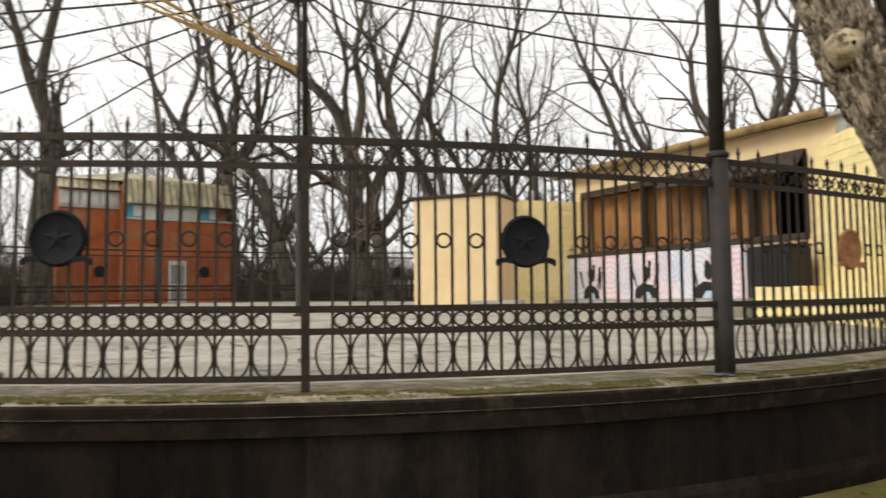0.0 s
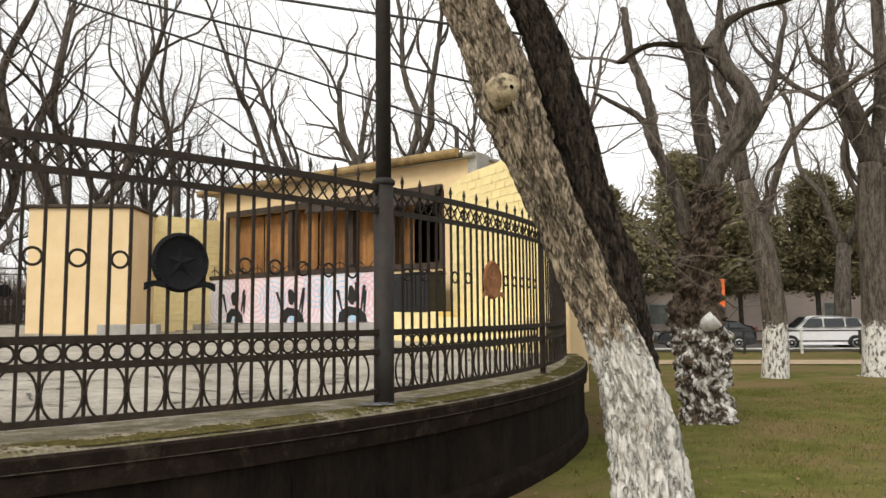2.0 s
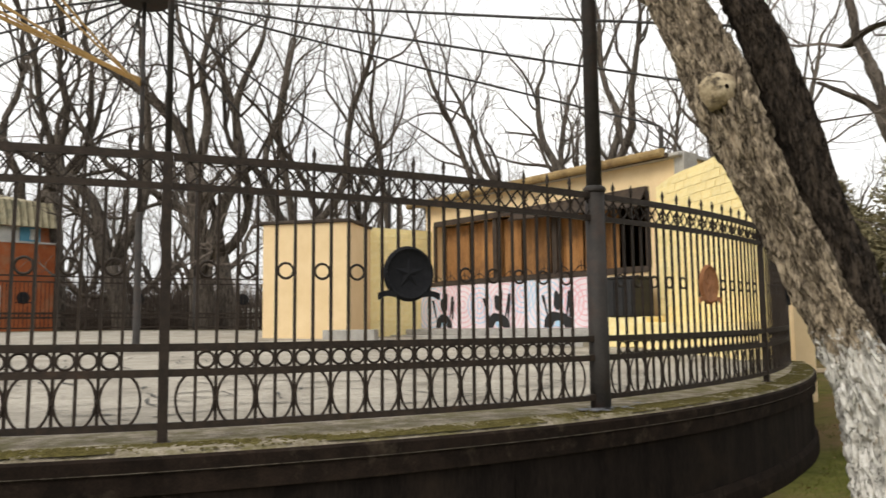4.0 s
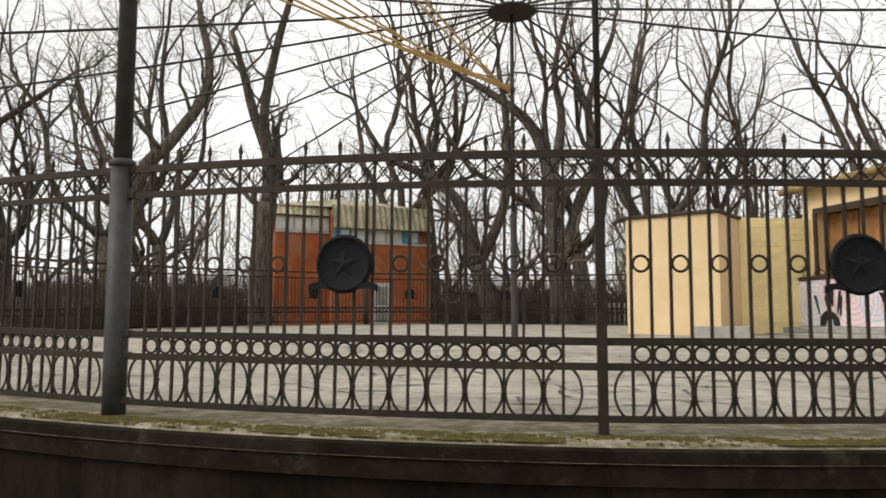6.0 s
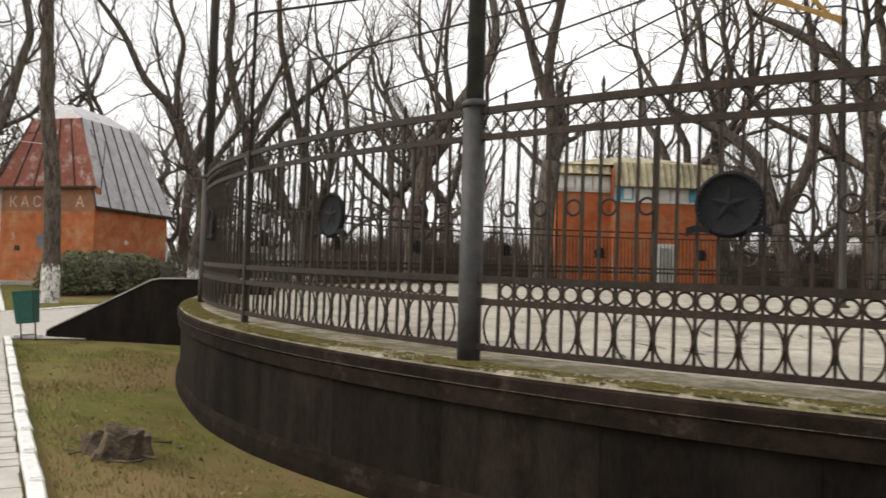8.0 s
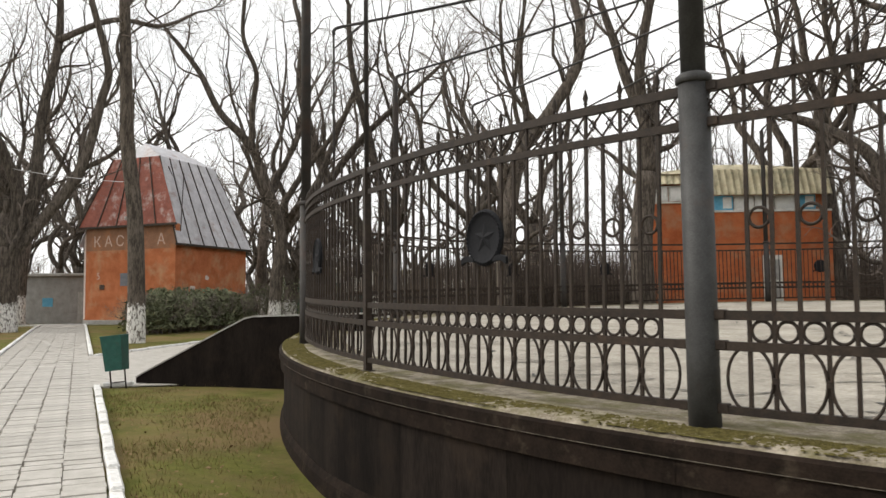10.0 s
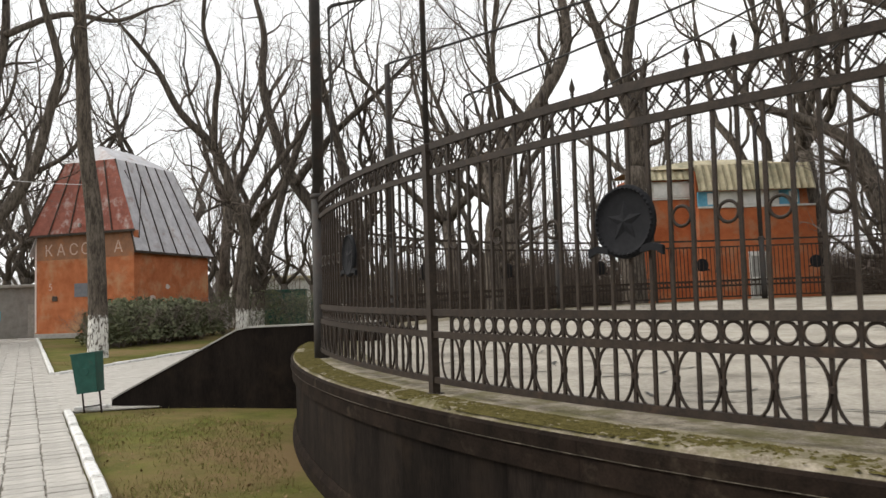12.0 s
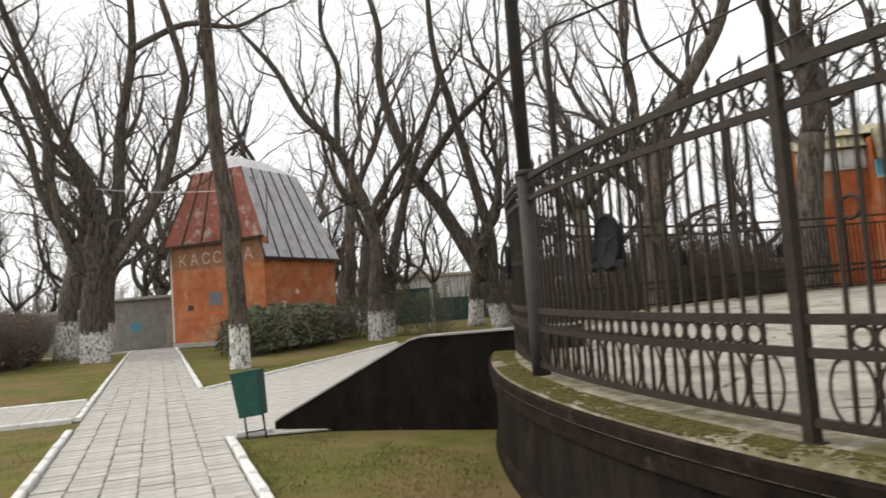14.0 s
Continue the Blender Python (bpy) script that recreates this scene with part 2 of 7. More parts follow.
BRICKSUB = material("worn_orange_brick", (0.37, 0.115, 0.045), (0.54, 0.19, 0.085), 0.9, 0, 1.4, 45, 0.5, 0.01, c3=(0.50, 0.30, 0.17), patch=0.55, c3at=(0.5, 0.68), spec=0.2)
# twig colour lifted towards grey, a painted stand-in for distance haze
FARWOOD = material("far_twigs_painted_haze", (0.19, 0.16, 0.14), (0.32, 0.275, 0.24), 0.95, 0, 0.3, 30, 0, spec=0.1)
MORTAR = material("grey_brown_mortar", (0.22, 0.12, 0.08), (0.32, 0.19, 0.13), 0.95, 0, 8, 60, 0.5, 0.01)
FADED = material("faded_white_lettering", (0.48, 0.32, 0.24), (0.68, 0.53, 0.45), 0.95, 0, 9, 50, 0.3, 0.005)
DULLBLUE = material("dull_blue_faded_paint", (0.14, 0.15, 0.17), (0.2, 0.2, 0.21), 0.9, 0, 4, 50, 0.2, 0.005)
BROWNBAND = material("weathered_brown_band", (0.24, 0.12, 0.07), (0.34, 0.18, 0.11), 0.95, 0, 2.5, 45, 0.4, 0.01, c3=(0.4, 0.17, 0.08), patch=1.2, c3at=(0.5, 0.65))
PLASTER = material("pale_plaster_patch", (0.6, 0.5, 0.45), (0.72, 0.62, 0.55), 0.95, 0, 6, 50, 0.5, 0.01)
ROOFTIN = material("grey_sheet_metal_roof", (0.43, 0.42, 0.44), (0.62, 0.61, 0.63), 0.6, 0.2, 2.0, 40, 0.2, 0.01, c3=(0.30, 0.2, 0.17), patch=0.9, c3at=(0.55, 0.72), vary=0.08)
ROOFRUST = material("rust_red_sheet_metal_roof", (0.2, 0.055, 0.036), (0.32, 0.10, 0.065), 0.65, 0.15, 2.4, 40, 0.3, 0.01, c3=(0.46, 0.36, 0.33), patch=1.1, c3at=(0.53, 0.68), vary=0.1)
SLATE = material("weathered_corrugated_slate", (0.36, 0.315, 0.21), (0.56, 0.50, 0.35), 0.9, 0, 2.0, 40, 0.4, 0.01, c3=(0.14, 0.15, 0.1), patch=0.9, c3at=(0.5, 0.7), vary=0.1)
WHITEPAINT = material("old_white_paint", (0.5, 0.49, 0.45), (0.68, 0.67, 0.63), 0.8, 0, 3, 50, 0.2, 0.005, c3=(0.36, 0.34, 0.29), patch=2, c3at=(0.55, 0.7))
BLUEPAINT = material("faded_blue_paint", (0.08, 0.28, 0.42), (0.14, 0.38, 0.52), 0.75, 0, 4, 50, 0.2, 0.005)
GREENPAINT = material("dark_green_paint", (0.004, 0.05, 0.038), (0.012, 0.085, 0.062), 0.5, 0.1, 6, 60, 0.3, 0.004, c3=(0.03, 0.05, 0.04), patch=4, c3at=(0.55, 0.7))
FENCEGREEN = material("dull_green_sheet_fence", (0.02, 0.05, 0.045), (0.035, 0.075, 0.065), 0.7, 0.1, 2, 40, 0.2, 0.01)
GREYRENDER = material("grey_cement_render", (0.22, 0.21, 0.2), (0.33, 0.32, 0.3), 0.9, 0, 2, 40, 0.3, 0.01)
PINKWALL = material("pale_pink_render", (0.72, 0.60, 0.56), (0.82, 0.71, 0.66), 0.9, 0, 1, 40, 0.2, 0.01)
BARK = bark_material("brown_grey_bark", (0.042, 0.035, 0.029), (0.14, 0.118, 0.098), 0)
BARKWHITE = bark_material("bark_with_whitewash", (0.045, 0.037, 0.030), (0.15, 0.125, 0.102), 1.4)
BARKNEAR = bark_material("furrowed_bark_with_whitewash", (0.085, 0.066, 0.048), (0.50, 0.41, 0.30), 1.5, (1, 1, 0.3), 11, 0.4, furrow=True, flake=(0.36, 0.42), grain=9.0, flat=0.45)
# near-black bark colours with the stem's shadowed side painted in
BARKSHADED = bark_material("shaded_side_bark", (0.016, 0.0125, 0.01), (0.075, 0.058, 0.045), 0, (1, 1, 0.3), 10, furrow=True)
BARKKNOB = bark_material("knobbly_bark_with_whitewash", (0.03, 0.022, 0.016), (0.15, 0.112, 0.08), 1.5, (1, 1, 0.6), 9, 0.15, flake=(0.48, 0.57), grain=7.0, flat=0.8)
KNOT = material("bare_wood_of_a_knot", (0.26, 0.2, 0.12), (0.48, 0.4, 0.27), 0.9, 0, 7, 40, 0.6, 0.02, c3=(0.06, 0.045, 0.03), patch=6, c3at=(0.52, 0.62))
BRUSH = material("dark_brown_undergrowth", (0.045, 0.036, 0.030), (0.115, 0.09, 0.073), 0.95, 0, 5, 30, 0, vary=0.25, spec=0.1)
TWIG = material("grey_brown_twig", (0.11, 0.09, 0.076), (0.21, 0.175, 0.15), 0.95, 0, 5, 30, 0, vary=0.2, spec=0.15)
NEEDLE = material("dark_conifer_foliage", (0.12, 0.108, 0.056), (0.25, 0.215, 0.125), 0.9, 0, 2, 30, 0, vary=0.25, spec=0.2)
LEAF = material("olive_shrub_leaf", (0.05, 0.062, 0.028), (0.22, 0.225, 0.13), 0.8, 0, 3, 30, 0, vary=0.2, spec=0.3)
DEADLEAF = material("brown_dead_leaf", (0.16, 0.105, 0.078), (0.28, 0.195, 0.145), 0.95, 0, 5, 30, 0, vary=0.2)
CABLE = material("dark_steel_cable", (0.03, 0.029, 0.029), (0.05, 0.049, 0.048), 0.5, 0.5, 10, 60, 0)
TAPE = material("ochre_tape", (0.42, 0.26, 0.09), (0.55, 0.36, 0.14), 0.6, 0, 6, 60, 0)
CARWHITE = material("white_car_paint", (0.72, 0.72, 0.73), (0.78, 0.78, 0.79), 0.25, 0, 3, 60, 0, spec=0.5)
CARDARK = material("dark_car_paint", (0.02, 0.022, 0.027), (0.035, 0.037, 0.042), 0.25, 0, 3, 60, 0, spec=0.5)
CARGLASS = material("tinted_car_glass", (0.012, 0.016, 0.018), (0.02, 0.024, 0.026), 0.08, 0, 3, 60, 0, spec=0.6)
TYRE = material("black_rubber", (0.012, 0.012, 0.012), (0.022, 0.022, 0.022), 0.85, 0, 9, 60, 0.2)
RIM = material("silver_rim", (0.42, 0.42, 0.43), (0.52, 0.52, 0.53), 0.35, 0.7, 9, 60, 0)
ORANGE = material("orange_banner_cloth", (0.7, 0.13, 0.03), (0.82, 0.2, 0.06), 0.8, 0, 4, 60, 0.1)
GLASS = material("dusty_window_glass", (0.16, 0.17, 0.17), (0.30, 0.31, 0.30), 0.15, 0, 2, 20, 0, spec=0.6)
PALEPANE = material("pale_window_pane", (0.55, 0.55, 0.52), (0.74, 0.73, 0.69), 0.2, 0, 2, 20, 0, spec=0.6)
ASPHALT = material("grey_road_asphalt", (0.07, 0.068, 0.066), (0.12, 0.117, 0.112), 0.9, 0, 2, 60, 0.4, 0.006)
STUMPWOOD = material("rotten_stump_wood", (0.045, 0.033, 0.023), (0.17, 0.125, 0.08), 0.95, 0, 9, 50, 0.8, 0.02, c3=(0.03, 0.022, 0.016), patch=5, c3at=(0.5, 0.62))
SAND = material("bare_sandy_strip", (0.34, 0.25, 0.15), (0.46, 0.36, 0.23), 1.0, 0, 2, 60, 0.5, 0.01)


# ---- mesh helpers ----
class Soup:
    """Gathers points and faces for one mesh."""

    def __init__(self):
        self.v, self.f = [], []

    def add(self, verts, faces):
        k = len(self.v)
        self.v += [tuple(p) for p in verts]
        self.f += [tuple(i + k for i in q) for q in faces]

    def box(self, x0, y0, z0, x1, y1, z1, m=None, bevel=0.0):
        c = min(bevel, (x1 - x0) / 3, (y1 - y0) / 3, (z1 - z0) / 3)
        if c > 0:
            pts = [(x0 + c, y0 + c, z0), (x1 - c, y0 + c, z0), (x1 - c, y1 - c, z0), (x0 + c, y1 - c, z0)]
            rings = []
            for z, k in ((z0, c), (z0 + c, 0), (z1 - c, 0), (z1, c)):
                rings.append([(x0 + k, y0 + k, z), (x1 - k, y0 + k, z), (x1 - k, y1 - k, z), (x0 + k, y1 - k, z)])
            verts = [p for r in rings for p in r]
            faces = [(3, 2, 1, 0), (12, 13, 14, 15)]
            for a in range(3):
                for b in range(4):
                    faces.append((a * 4 + b, a * 4 + (b + 1) % 4, a * 4 + 4 + (b + 1) % 4, a * 4 + 4 + b))
        else:
            verts = [(x0, y0, z0), (x1, y0, z0), (x1, y1, z0), (x0, y1, z0), (x0, y0, z1), (x1, y0, z1), (x1, y1, z1), (x0, y1, z1)]
            faces = [(3, 2, 1, 0), (4, 5, 6, 7), (0, 1, 5, 4), (1, 2, 6, 5), (2, 3, 7, 6), (3, 0, 4, 7)]
        if m is not None:
            verts = [m @ Vector(p) for p in verts]
        self.add(verts, faces)
        return self

    def tube(self, pts, radii, sides=6, closed=False, caps=True):
        pts = [Vector(p) for p in pts]
        n = len(pts)
        if isinstance(radii, (int, float)):
            radii = [radii] * n
        verts, up = [], None
        for i, p in enumerate(pts):
            if closed:
                d = (pts[(i + 1) % n] - pts[i - 1]).normalized()
            else:
                d = (pts[min(i + 1, n - 1)] - pts[max(i - 1, 0)]).normalized()
            if up is None:
                up = d.orthogonal().normalized()
            up = (up - d * up.dot(d))
            up = up.normalized() if up.length > 1e-6 else d.orthogonal().normalized()
            side = d.cross(up)
            for k in range(sides):
                a = 2 * math.pi * k / sides
                verts.append(p + (up * math.cos(a) + side * math.sin(a)) * radii[i])
        faces = []
        for i in range(n if closed else n - 1):
            j = (i + 1) % n
            for k in range(sides):
                q = (k + 1) % sides
                faces.append((i * sides + k, i * sides + q, j * sides + q, j * sides + k))
        if caps and not closed:
            faces.append(tuple(range(sides - 1, -1, -1)))
            faces.append(tuple((n - 1) * sides + k for k in range(sides)))
        self.add(verts, faces)
        return self

    def lathe(self, profile, sides=24, centre=(0, 0, 0), axis="z"):
        verts, faces, n = [], [], len(profile)
        for r, z in profile:
            for k in range(sides):
                a = 2 * math.pi * k / sides
                p = (r * math.cos(a), r * math.sin(a), z)
                if axis == "y":
                    p = (p[0], -p[2], p[1])
                verts.append((p[0] + centre[0], p[1] + centre[1], p[2] + centre[2]))
        for i in range(n - 1):
            for k in range(sides):
                q = (k + 1) % sides
                faces.append((i * sides + k, i * sides + q, (i + 1) * sides + q, (i + 1) * sides + k))
        faces.append(tuple(range(sides - 1, -1, -1)))
        faces.append(tuple((n - 1) * sides + k for k in range(sides)))
        self.add(verts, faces)
        return self

    def mesh(self, name, mat, smooth=False):
        me = bpy.data.meshes.new(name)
        me.from_pydata(self.v, [], self.f)
        me.materials.append(mat)
        if smooth:
            me.polygons.foreach_set("use_smooth", [True] * len(me.polygons))
        me.update()
        return me


def part(name, soup, mat, parent=None, label="", smooth=False, m=None):
    ob = new(name, soup if isinstance(soup, bpy.types.Mesh) else soup.mesh(name, mat, smooth))
    if parent is not None:
        ob.parent = parent
    if m is not None:
        ob.matrix_basis = m
    if label:
        ob["label"] = label
    return ob


def thing(name, label, category, m=None, group="", kind=""):
    ob = new(name)
    ob.empty_display_size = 0.2
    if m is not None:
        ob.matrix_basis = m
    return tagged(ob, label, category, group, kind)


def solid(name, soup, mat, kind="structure", label="", category="", smooth=False, m=None):
    return tagged(part(name, soup, mat, None, "", smooth, m), label, category, "", kind)


# ---- plan ----
CX, CY, R = -3.05, 20.4, 13.86
STEP, FIRST = -16.966, -47.66
POSTTOP, HUB = 6.3, 9.9
MX = CX - 0.42


def court_z(x, y):
    return 0.959 - 0.012 * (x + 3) + 0.024 * (y - 6.6)


def polar(r, deg):
    return CX + r * math.cos(radians(deg)), CY + r * math.sin(radians(deg))


def rise(x):
    """Height of the turf: level by the court, rising gently along the path."""
    return min(0.62, max(0.0, 0.0165 * (-8 - x)))


def hollow(x, y):
    """A shallow hollow in the turf along the foot of the court wall."""
    d = math.hypot(x - CX, y - CY) - 14.35
    u = min(1.0, max(0.0, (d - 0.2) / 1.4))
    side = min(1.0, max(0.0, (x + 13.5) / 4.0))
    return -0.24 * (1 - u * u * (3 - 2 * u)) * side


def post_angle(i):
    return FIRST + STEP * i


def on_court(r, deg, dz=0.0):
    x, y = polar(r, deg)
    return Vector((x, y, court_z(x, y) + dz))


# ---- ground ----
g = Soup()
N = 260
for i in range(N + 1):
    for j in range(N + 1):
        u, v = (i / N * 2 - 1), (j / N * 2 - 1)
        x, y = 34 * u + 666 * u ** 5 - 4, 34 * v + 666 * v ** 5 + 8
        g.v.append((x, y, rise(x) + hollow(x, y) - 0.015 + 0.02 * noise.noise(Vector((x * 0.7, y * 0.7, 0)))))
for i in range(N):
    for j in range(N):
        a = i * (N + 1) + j
        g.f.append((a, a + N + 1, a + N + 2, a + 1))
solid("ground", g, GRASS, label="thin winter turf with bare earth patches", category="ground", smooth=True)


# ---- round court: floor, retaining wall, ledge ----
fl = Soup()
rings = [0.02 + (13.3 - 0.02) * k / 30 for k in range(31)]
for r in rings:
    for a in range(120):
        p = on_court(r, a * 3)
        fl.v.append((p.x, p.y, p.z - 0.004 + 0.006 * noise.noise(p * 0.5)))
for k in range(30):
    for a in range(120):
        b = (a + 1) % 120
        fl.f.append((k * 120 + a, (k + 1) * 120 + a, (k + 1) * 120 + b, k * 120 + b))
solid("court_floor", fl, COURT, label="worn grey concrete dance floor with dark damp patches", category="floor", smooth=True)


def ring_profile(soup, prof, a0, a1, n, base=None):
    """Sweeps a profile of (radius, height over the court; None: height over the ground) round the court."""
    m = len(prof)
    for k in range(n + 1):
        a = a0 + (a1 - a0) * k / n
        for r, dz, grounded in prof:
            x, y = polar(r, a)
            soup.v.append((x, y, dz + hollow(x, y) if grounded else court_z(x, y) + dz))
    for k in range(n):
        for q in range(m - 1):
            soup.f.append((k * m + q, k * m + q + 1, (k + 1) * m + q + 1, (k + 1) * m + q))


led = Soup()
n = 480
for k in range(n + 1):
    a = 360 * k / n
    for q, r in enumerate((13.25, 13.5, 13.7, 13.85, 13.97, 14.08, 14.18, 14.235)):
        x, y = polar(r, a)
        led.v.append((x, y, court_z(x, y) + (0.008 * noise.noise(Vector((x * 3, y * 3, 0))) + 0.004 if q not in (0, 7) else (0.0 if q == 0 else -0.03))))
for k in range(n):
    for q in range(7):
        led.f.append((k * 8 + q, k * 8 + q + 1, (k + 1) * 8 + q + 1, (k + 1) * 8 + q))
solid("wall_ledge", led, LEDGE, label="dirty concrete ledge round the court under the fence", category="ledge", smooth=True)

core = Soup()
ring_profile(core, [(14.17, -0.01, False), (14.15, -0.2, False), (14.15, -0.4, True), (13.2, -0.4, True), (13.2, -0.01, False)], 0, 360, 180)
wall_round = solid("wall_round", core, WALLSTONE, label="dark brown painted retaining wall round the court", category="wall", smooth=False)

# coping blocks and face slabs on the side that the walk passes
for k in range(-4, 8):
    for h in range(2):
        a0 = post_angle(k) + STEP * h / 2
        s = Soup()
        ring_profile(s, [(14.11, -0.022, False), (14.235, -0.022, False), (14.26, -0.04, False), (14.26, -0.125, False), (14.235, -0.133, False), (14.235, -0.145, False), (14.24, -0.15, False), (14.24, -0.28, False), (14.21, -0.29, False), (14.15, -0.29, False)], a0, a0 + STEP / 2 + 0.014, 12)
        part("coping_stone", s, COPING, wall_round)
    edge = Soup()
    ring_profile(edge, [(14.262, -0.121, False), (14.262, -0.1255, False), (14.24, -0.132, False)], post_angle(k), post_angle(k + 1), 24)
    part("worn_edge", edge, WORNEDGE, wall_round, "pale worn edge of the coping")
for k in range(-4, 8):
    for h in range(3):
        a0 = post_angle(k) + STEP * h / 3
        s = Soup()
        ring_profile(s, [(14.15, -0.29, False), (14.19, -0.29, False), (14.19, 0.2, True), (14.15, 0.2, True)], a0, a0 + STEP / 3 + 0.02, 8)
        part("slab", s, WALLSTONE, wall_round)
    s = Soup()
    ring_profile(s, [(14.15, 0.245, True), (14.2, 0.245, True), (14.24, 0.17, True), (14.25, 0.08, True), (14.25, -0.3, True)], post_angle(k), post_angle(k + 1), 16)
    part("foot_course", s, COPING, wall_round)

# moss in a ragged band outside the fence
random.seed(4)
ms = Soup()
for k in range(140000):
    a = random.uniform(post_angle(7), post_angle(-2))
    r = random.gauss(14.04, 0.12)
    if noise.noise(Vector((a * 0.9, r * 3, 0))) + 0.8 * noise.noise(Vector((a * 6, r * 14, 3))) + 0.9 * noise.noise(Vector((a * 0.17, 0, 7))) + 0.3 * min(1.0, max(0.0, (-95 - a) / 30)) < -0.02 + 1.5 * abs(r - 14.05) + random.gauss(0, 0.22):
        continue
    p = on_court(min(max(r, 13.91), 14.2), a, 0.004)
    s = random.uniform(0.005, 0.02)
    verts = [p + Vector((0, 0, s * 0.6))]
    m5 = 6
    for q in range(m5):
        an = q * 2 * math.pi / m5 + random.random()
        rr = s * random.uniform(0.7, 1.3)
        d = Vector((math.cos(an) * rr, math.sin(an) * rr, 0))
        verts.append(p + d)
    ms.add(verts, [(0, 1 + q, 1 + (q + 1) % m5) for q in range(m5)])
tagged(part("moss", ms, MOSS, None, "", True), "dry olive moss clumps on the concrete ledge", "moss", "", "stuff")

# cracks and seams in the court floor
random.seed(9)
cr = Soup()
for k in range(12):
    r, a = 13.2 * math.sqrt(random.random()), random.uniform(180, 360)
    p = on_court(r, a, 0.004)
    d = random.uniform(0, math.pi)
    pts = []
    for q in range(random.randint(8, 22)):
        pts.append(p.copy())
        d += random.gauss(0, 0.35)
        p = p + Vector((math.cos(d) * 0.35, math.sin(d) * 0.35 * 0.6, 0))
        p.z = court_z(p.x, p.y) + 0.006
        if math.hypot(p.x - CX, p.y - CY) > 13.1:
            break
    for q in range(len(pts) - 1):
        e = (pts[q + 1] - pts[q]).normalized()
        w = Vector((-e.y, e.x, 0)) * random.uniform(0.006, 0.022)
        cr.add([pts[q] - w, pts[q] + w, pts[q + 1] + w, pts[q + 1] - w], [(0, 1, 2, 3)])
tagged(part("floor_crack", cr, CRACK), "dark tar-filled cracks in the concrete floor", "crack", "", "stuff")


# joints of the worn slabs: short dark dashes, partly filled
random.seed(19)
dj = Soup()
for k in range(900):
    r, a = 13.0 * math.sqrt(random.random()), random.uniform(150, 395)
    p = on_court(r, a, 0.005)
    d = radians(random.choice((22, 22, 22, 112)) + random.gauss(0, 9))
    n = random.randint(2, 4)
    for q in range(n):
        d += random.gauss(0, 0.2)
        e = Vector((math.cos(d), math.sin(d), 0))
        h = p + e * random.uniform(0.08, 0.22)
        h.z = court_z(h.x, h.y) + 0.006
        w = Vector((-e.y, e.x, 0)) * random.uniform(0.006, 0.024)
        dj.add([p - w, p + w, h + w, h - w], [(0, 1, 2, 3)])
        p = h
tagged(part("slab_joint", dj, CRACK), "short dark open joints between worn floor slabs", "joint", "", "stuff")


# ---- iron fence round the court ----
DIV = 28
CELL = abs(STEP) / DIV
ZB, ZA1, ZB1, ZC, ZD = 0.123, 0.504, 0.689, 1.883, 2.108


def arc_pt(i, z, r=R):
    """A point of the panel: i cells from its first post, z over the court, in the panel's own axes (radius along x)."""
    a = radians(-CELL * i + CELL * DIV / 2)
    return Vector((r * math.cos(a) - R, r * math.sin(a), z))


def flat_bar(soup, i0, i1, z, w, d, n):
    for k in range(n + 1):
        i = i0 + (i1 - i0) * k / n
        for dr, dz in ((-d / 2, -w / 2), (d / 2, -w / 2), (d / 2, w / 2), (-d / 2, w / 2)):
            soup.v.append(arc_pt(i, z + dz, R + dr))
    for k in range(n):
        for q in range(4):
            soup.f.append((k * 4 + q, k * 4 + (q + 1) % 4, k * 4 + 4 + (q + 1) % 4, k * 4 + 4 + q))
    soup.f += [(3, 2, 1, 0), (n * 4, n * 4 + 1, n * 4 + 2, n * 4 + 3)]


def at_cell(i, z, r=R):
    return Matrix.Translation(arc_pt(i, z, r)) @ Matrix.Rotation(radians(-CELL * i + CELL * DIV / 2), 4, "Z")


BAR = Soup().box(-0.011, -0.011, 0, 0.011, 0.011, ZC - ZB, bevel=0.003).mesh("baluster", IRON)
SHORT = Soup().box(-0.010, -0.010, 0, 0.010, 0.010, ZD - ZC, bevel=0.003).mesh("short_bar", IRON)
RING = Soup().tube([(0, 0.060 * math.cos(a * math.pi / 9), 0.060 * math.sin(a * math.pi / 9)) for a in range(18)], 0.0105, 6, True).mesh("ring", IRON, True)
OVAL = Soup().tube([(0.012, (CELL / 360 * 2 * math.pi * R) * 0.93 * math.cos(a * math.pi / 14), 0.195 * math.sin(a * math.pi / 14)) for a in range(28)], 0.0105, 5, True).mesh("oval", IRON, True)
CLAMP = Soup().box(-0.012, -0.017, -0.022, 0.022, 0.017, 0.022, bevel=0.006).mesh("clamp", IRON)
FINIAL = Soup().lathe([(0.010, 0), (0.010, 0.025), (0.018, 0.032), (0.010, 0.042), (0.021, 0.072), (0.013, 0.105), (0.002, 0.145)], 8).mesh("finial", IRON, True)
CROSS = Soup()
hw, hh = CELL / 360 * 2 * math.pi * R / 2, (ZD - ZC) / 2 - 0.028
for sgn in (1, -1):
    CROSS.tube([(0.006 * sgn, -hw, -hh * sgn), (0.006 * sgn, -hw * 0.35, -hh * 0.42 * sgn), (0.006 * sgn, hw * 0.35, hh * 0.42 * sgn), (0.006 * sgn, hw, hh * sgn)], 0.0085, 4)
CROSS.tube([(0.014, -hw * 0.42, 0), (0.014, 0, hh * 0.45), (0.014, hw * 0.42, 0), (0.014, 0, -hh * 0.45)], 0.007, 4, True)
CROSS = CROSS.mesh("lattice_cross", IRON)


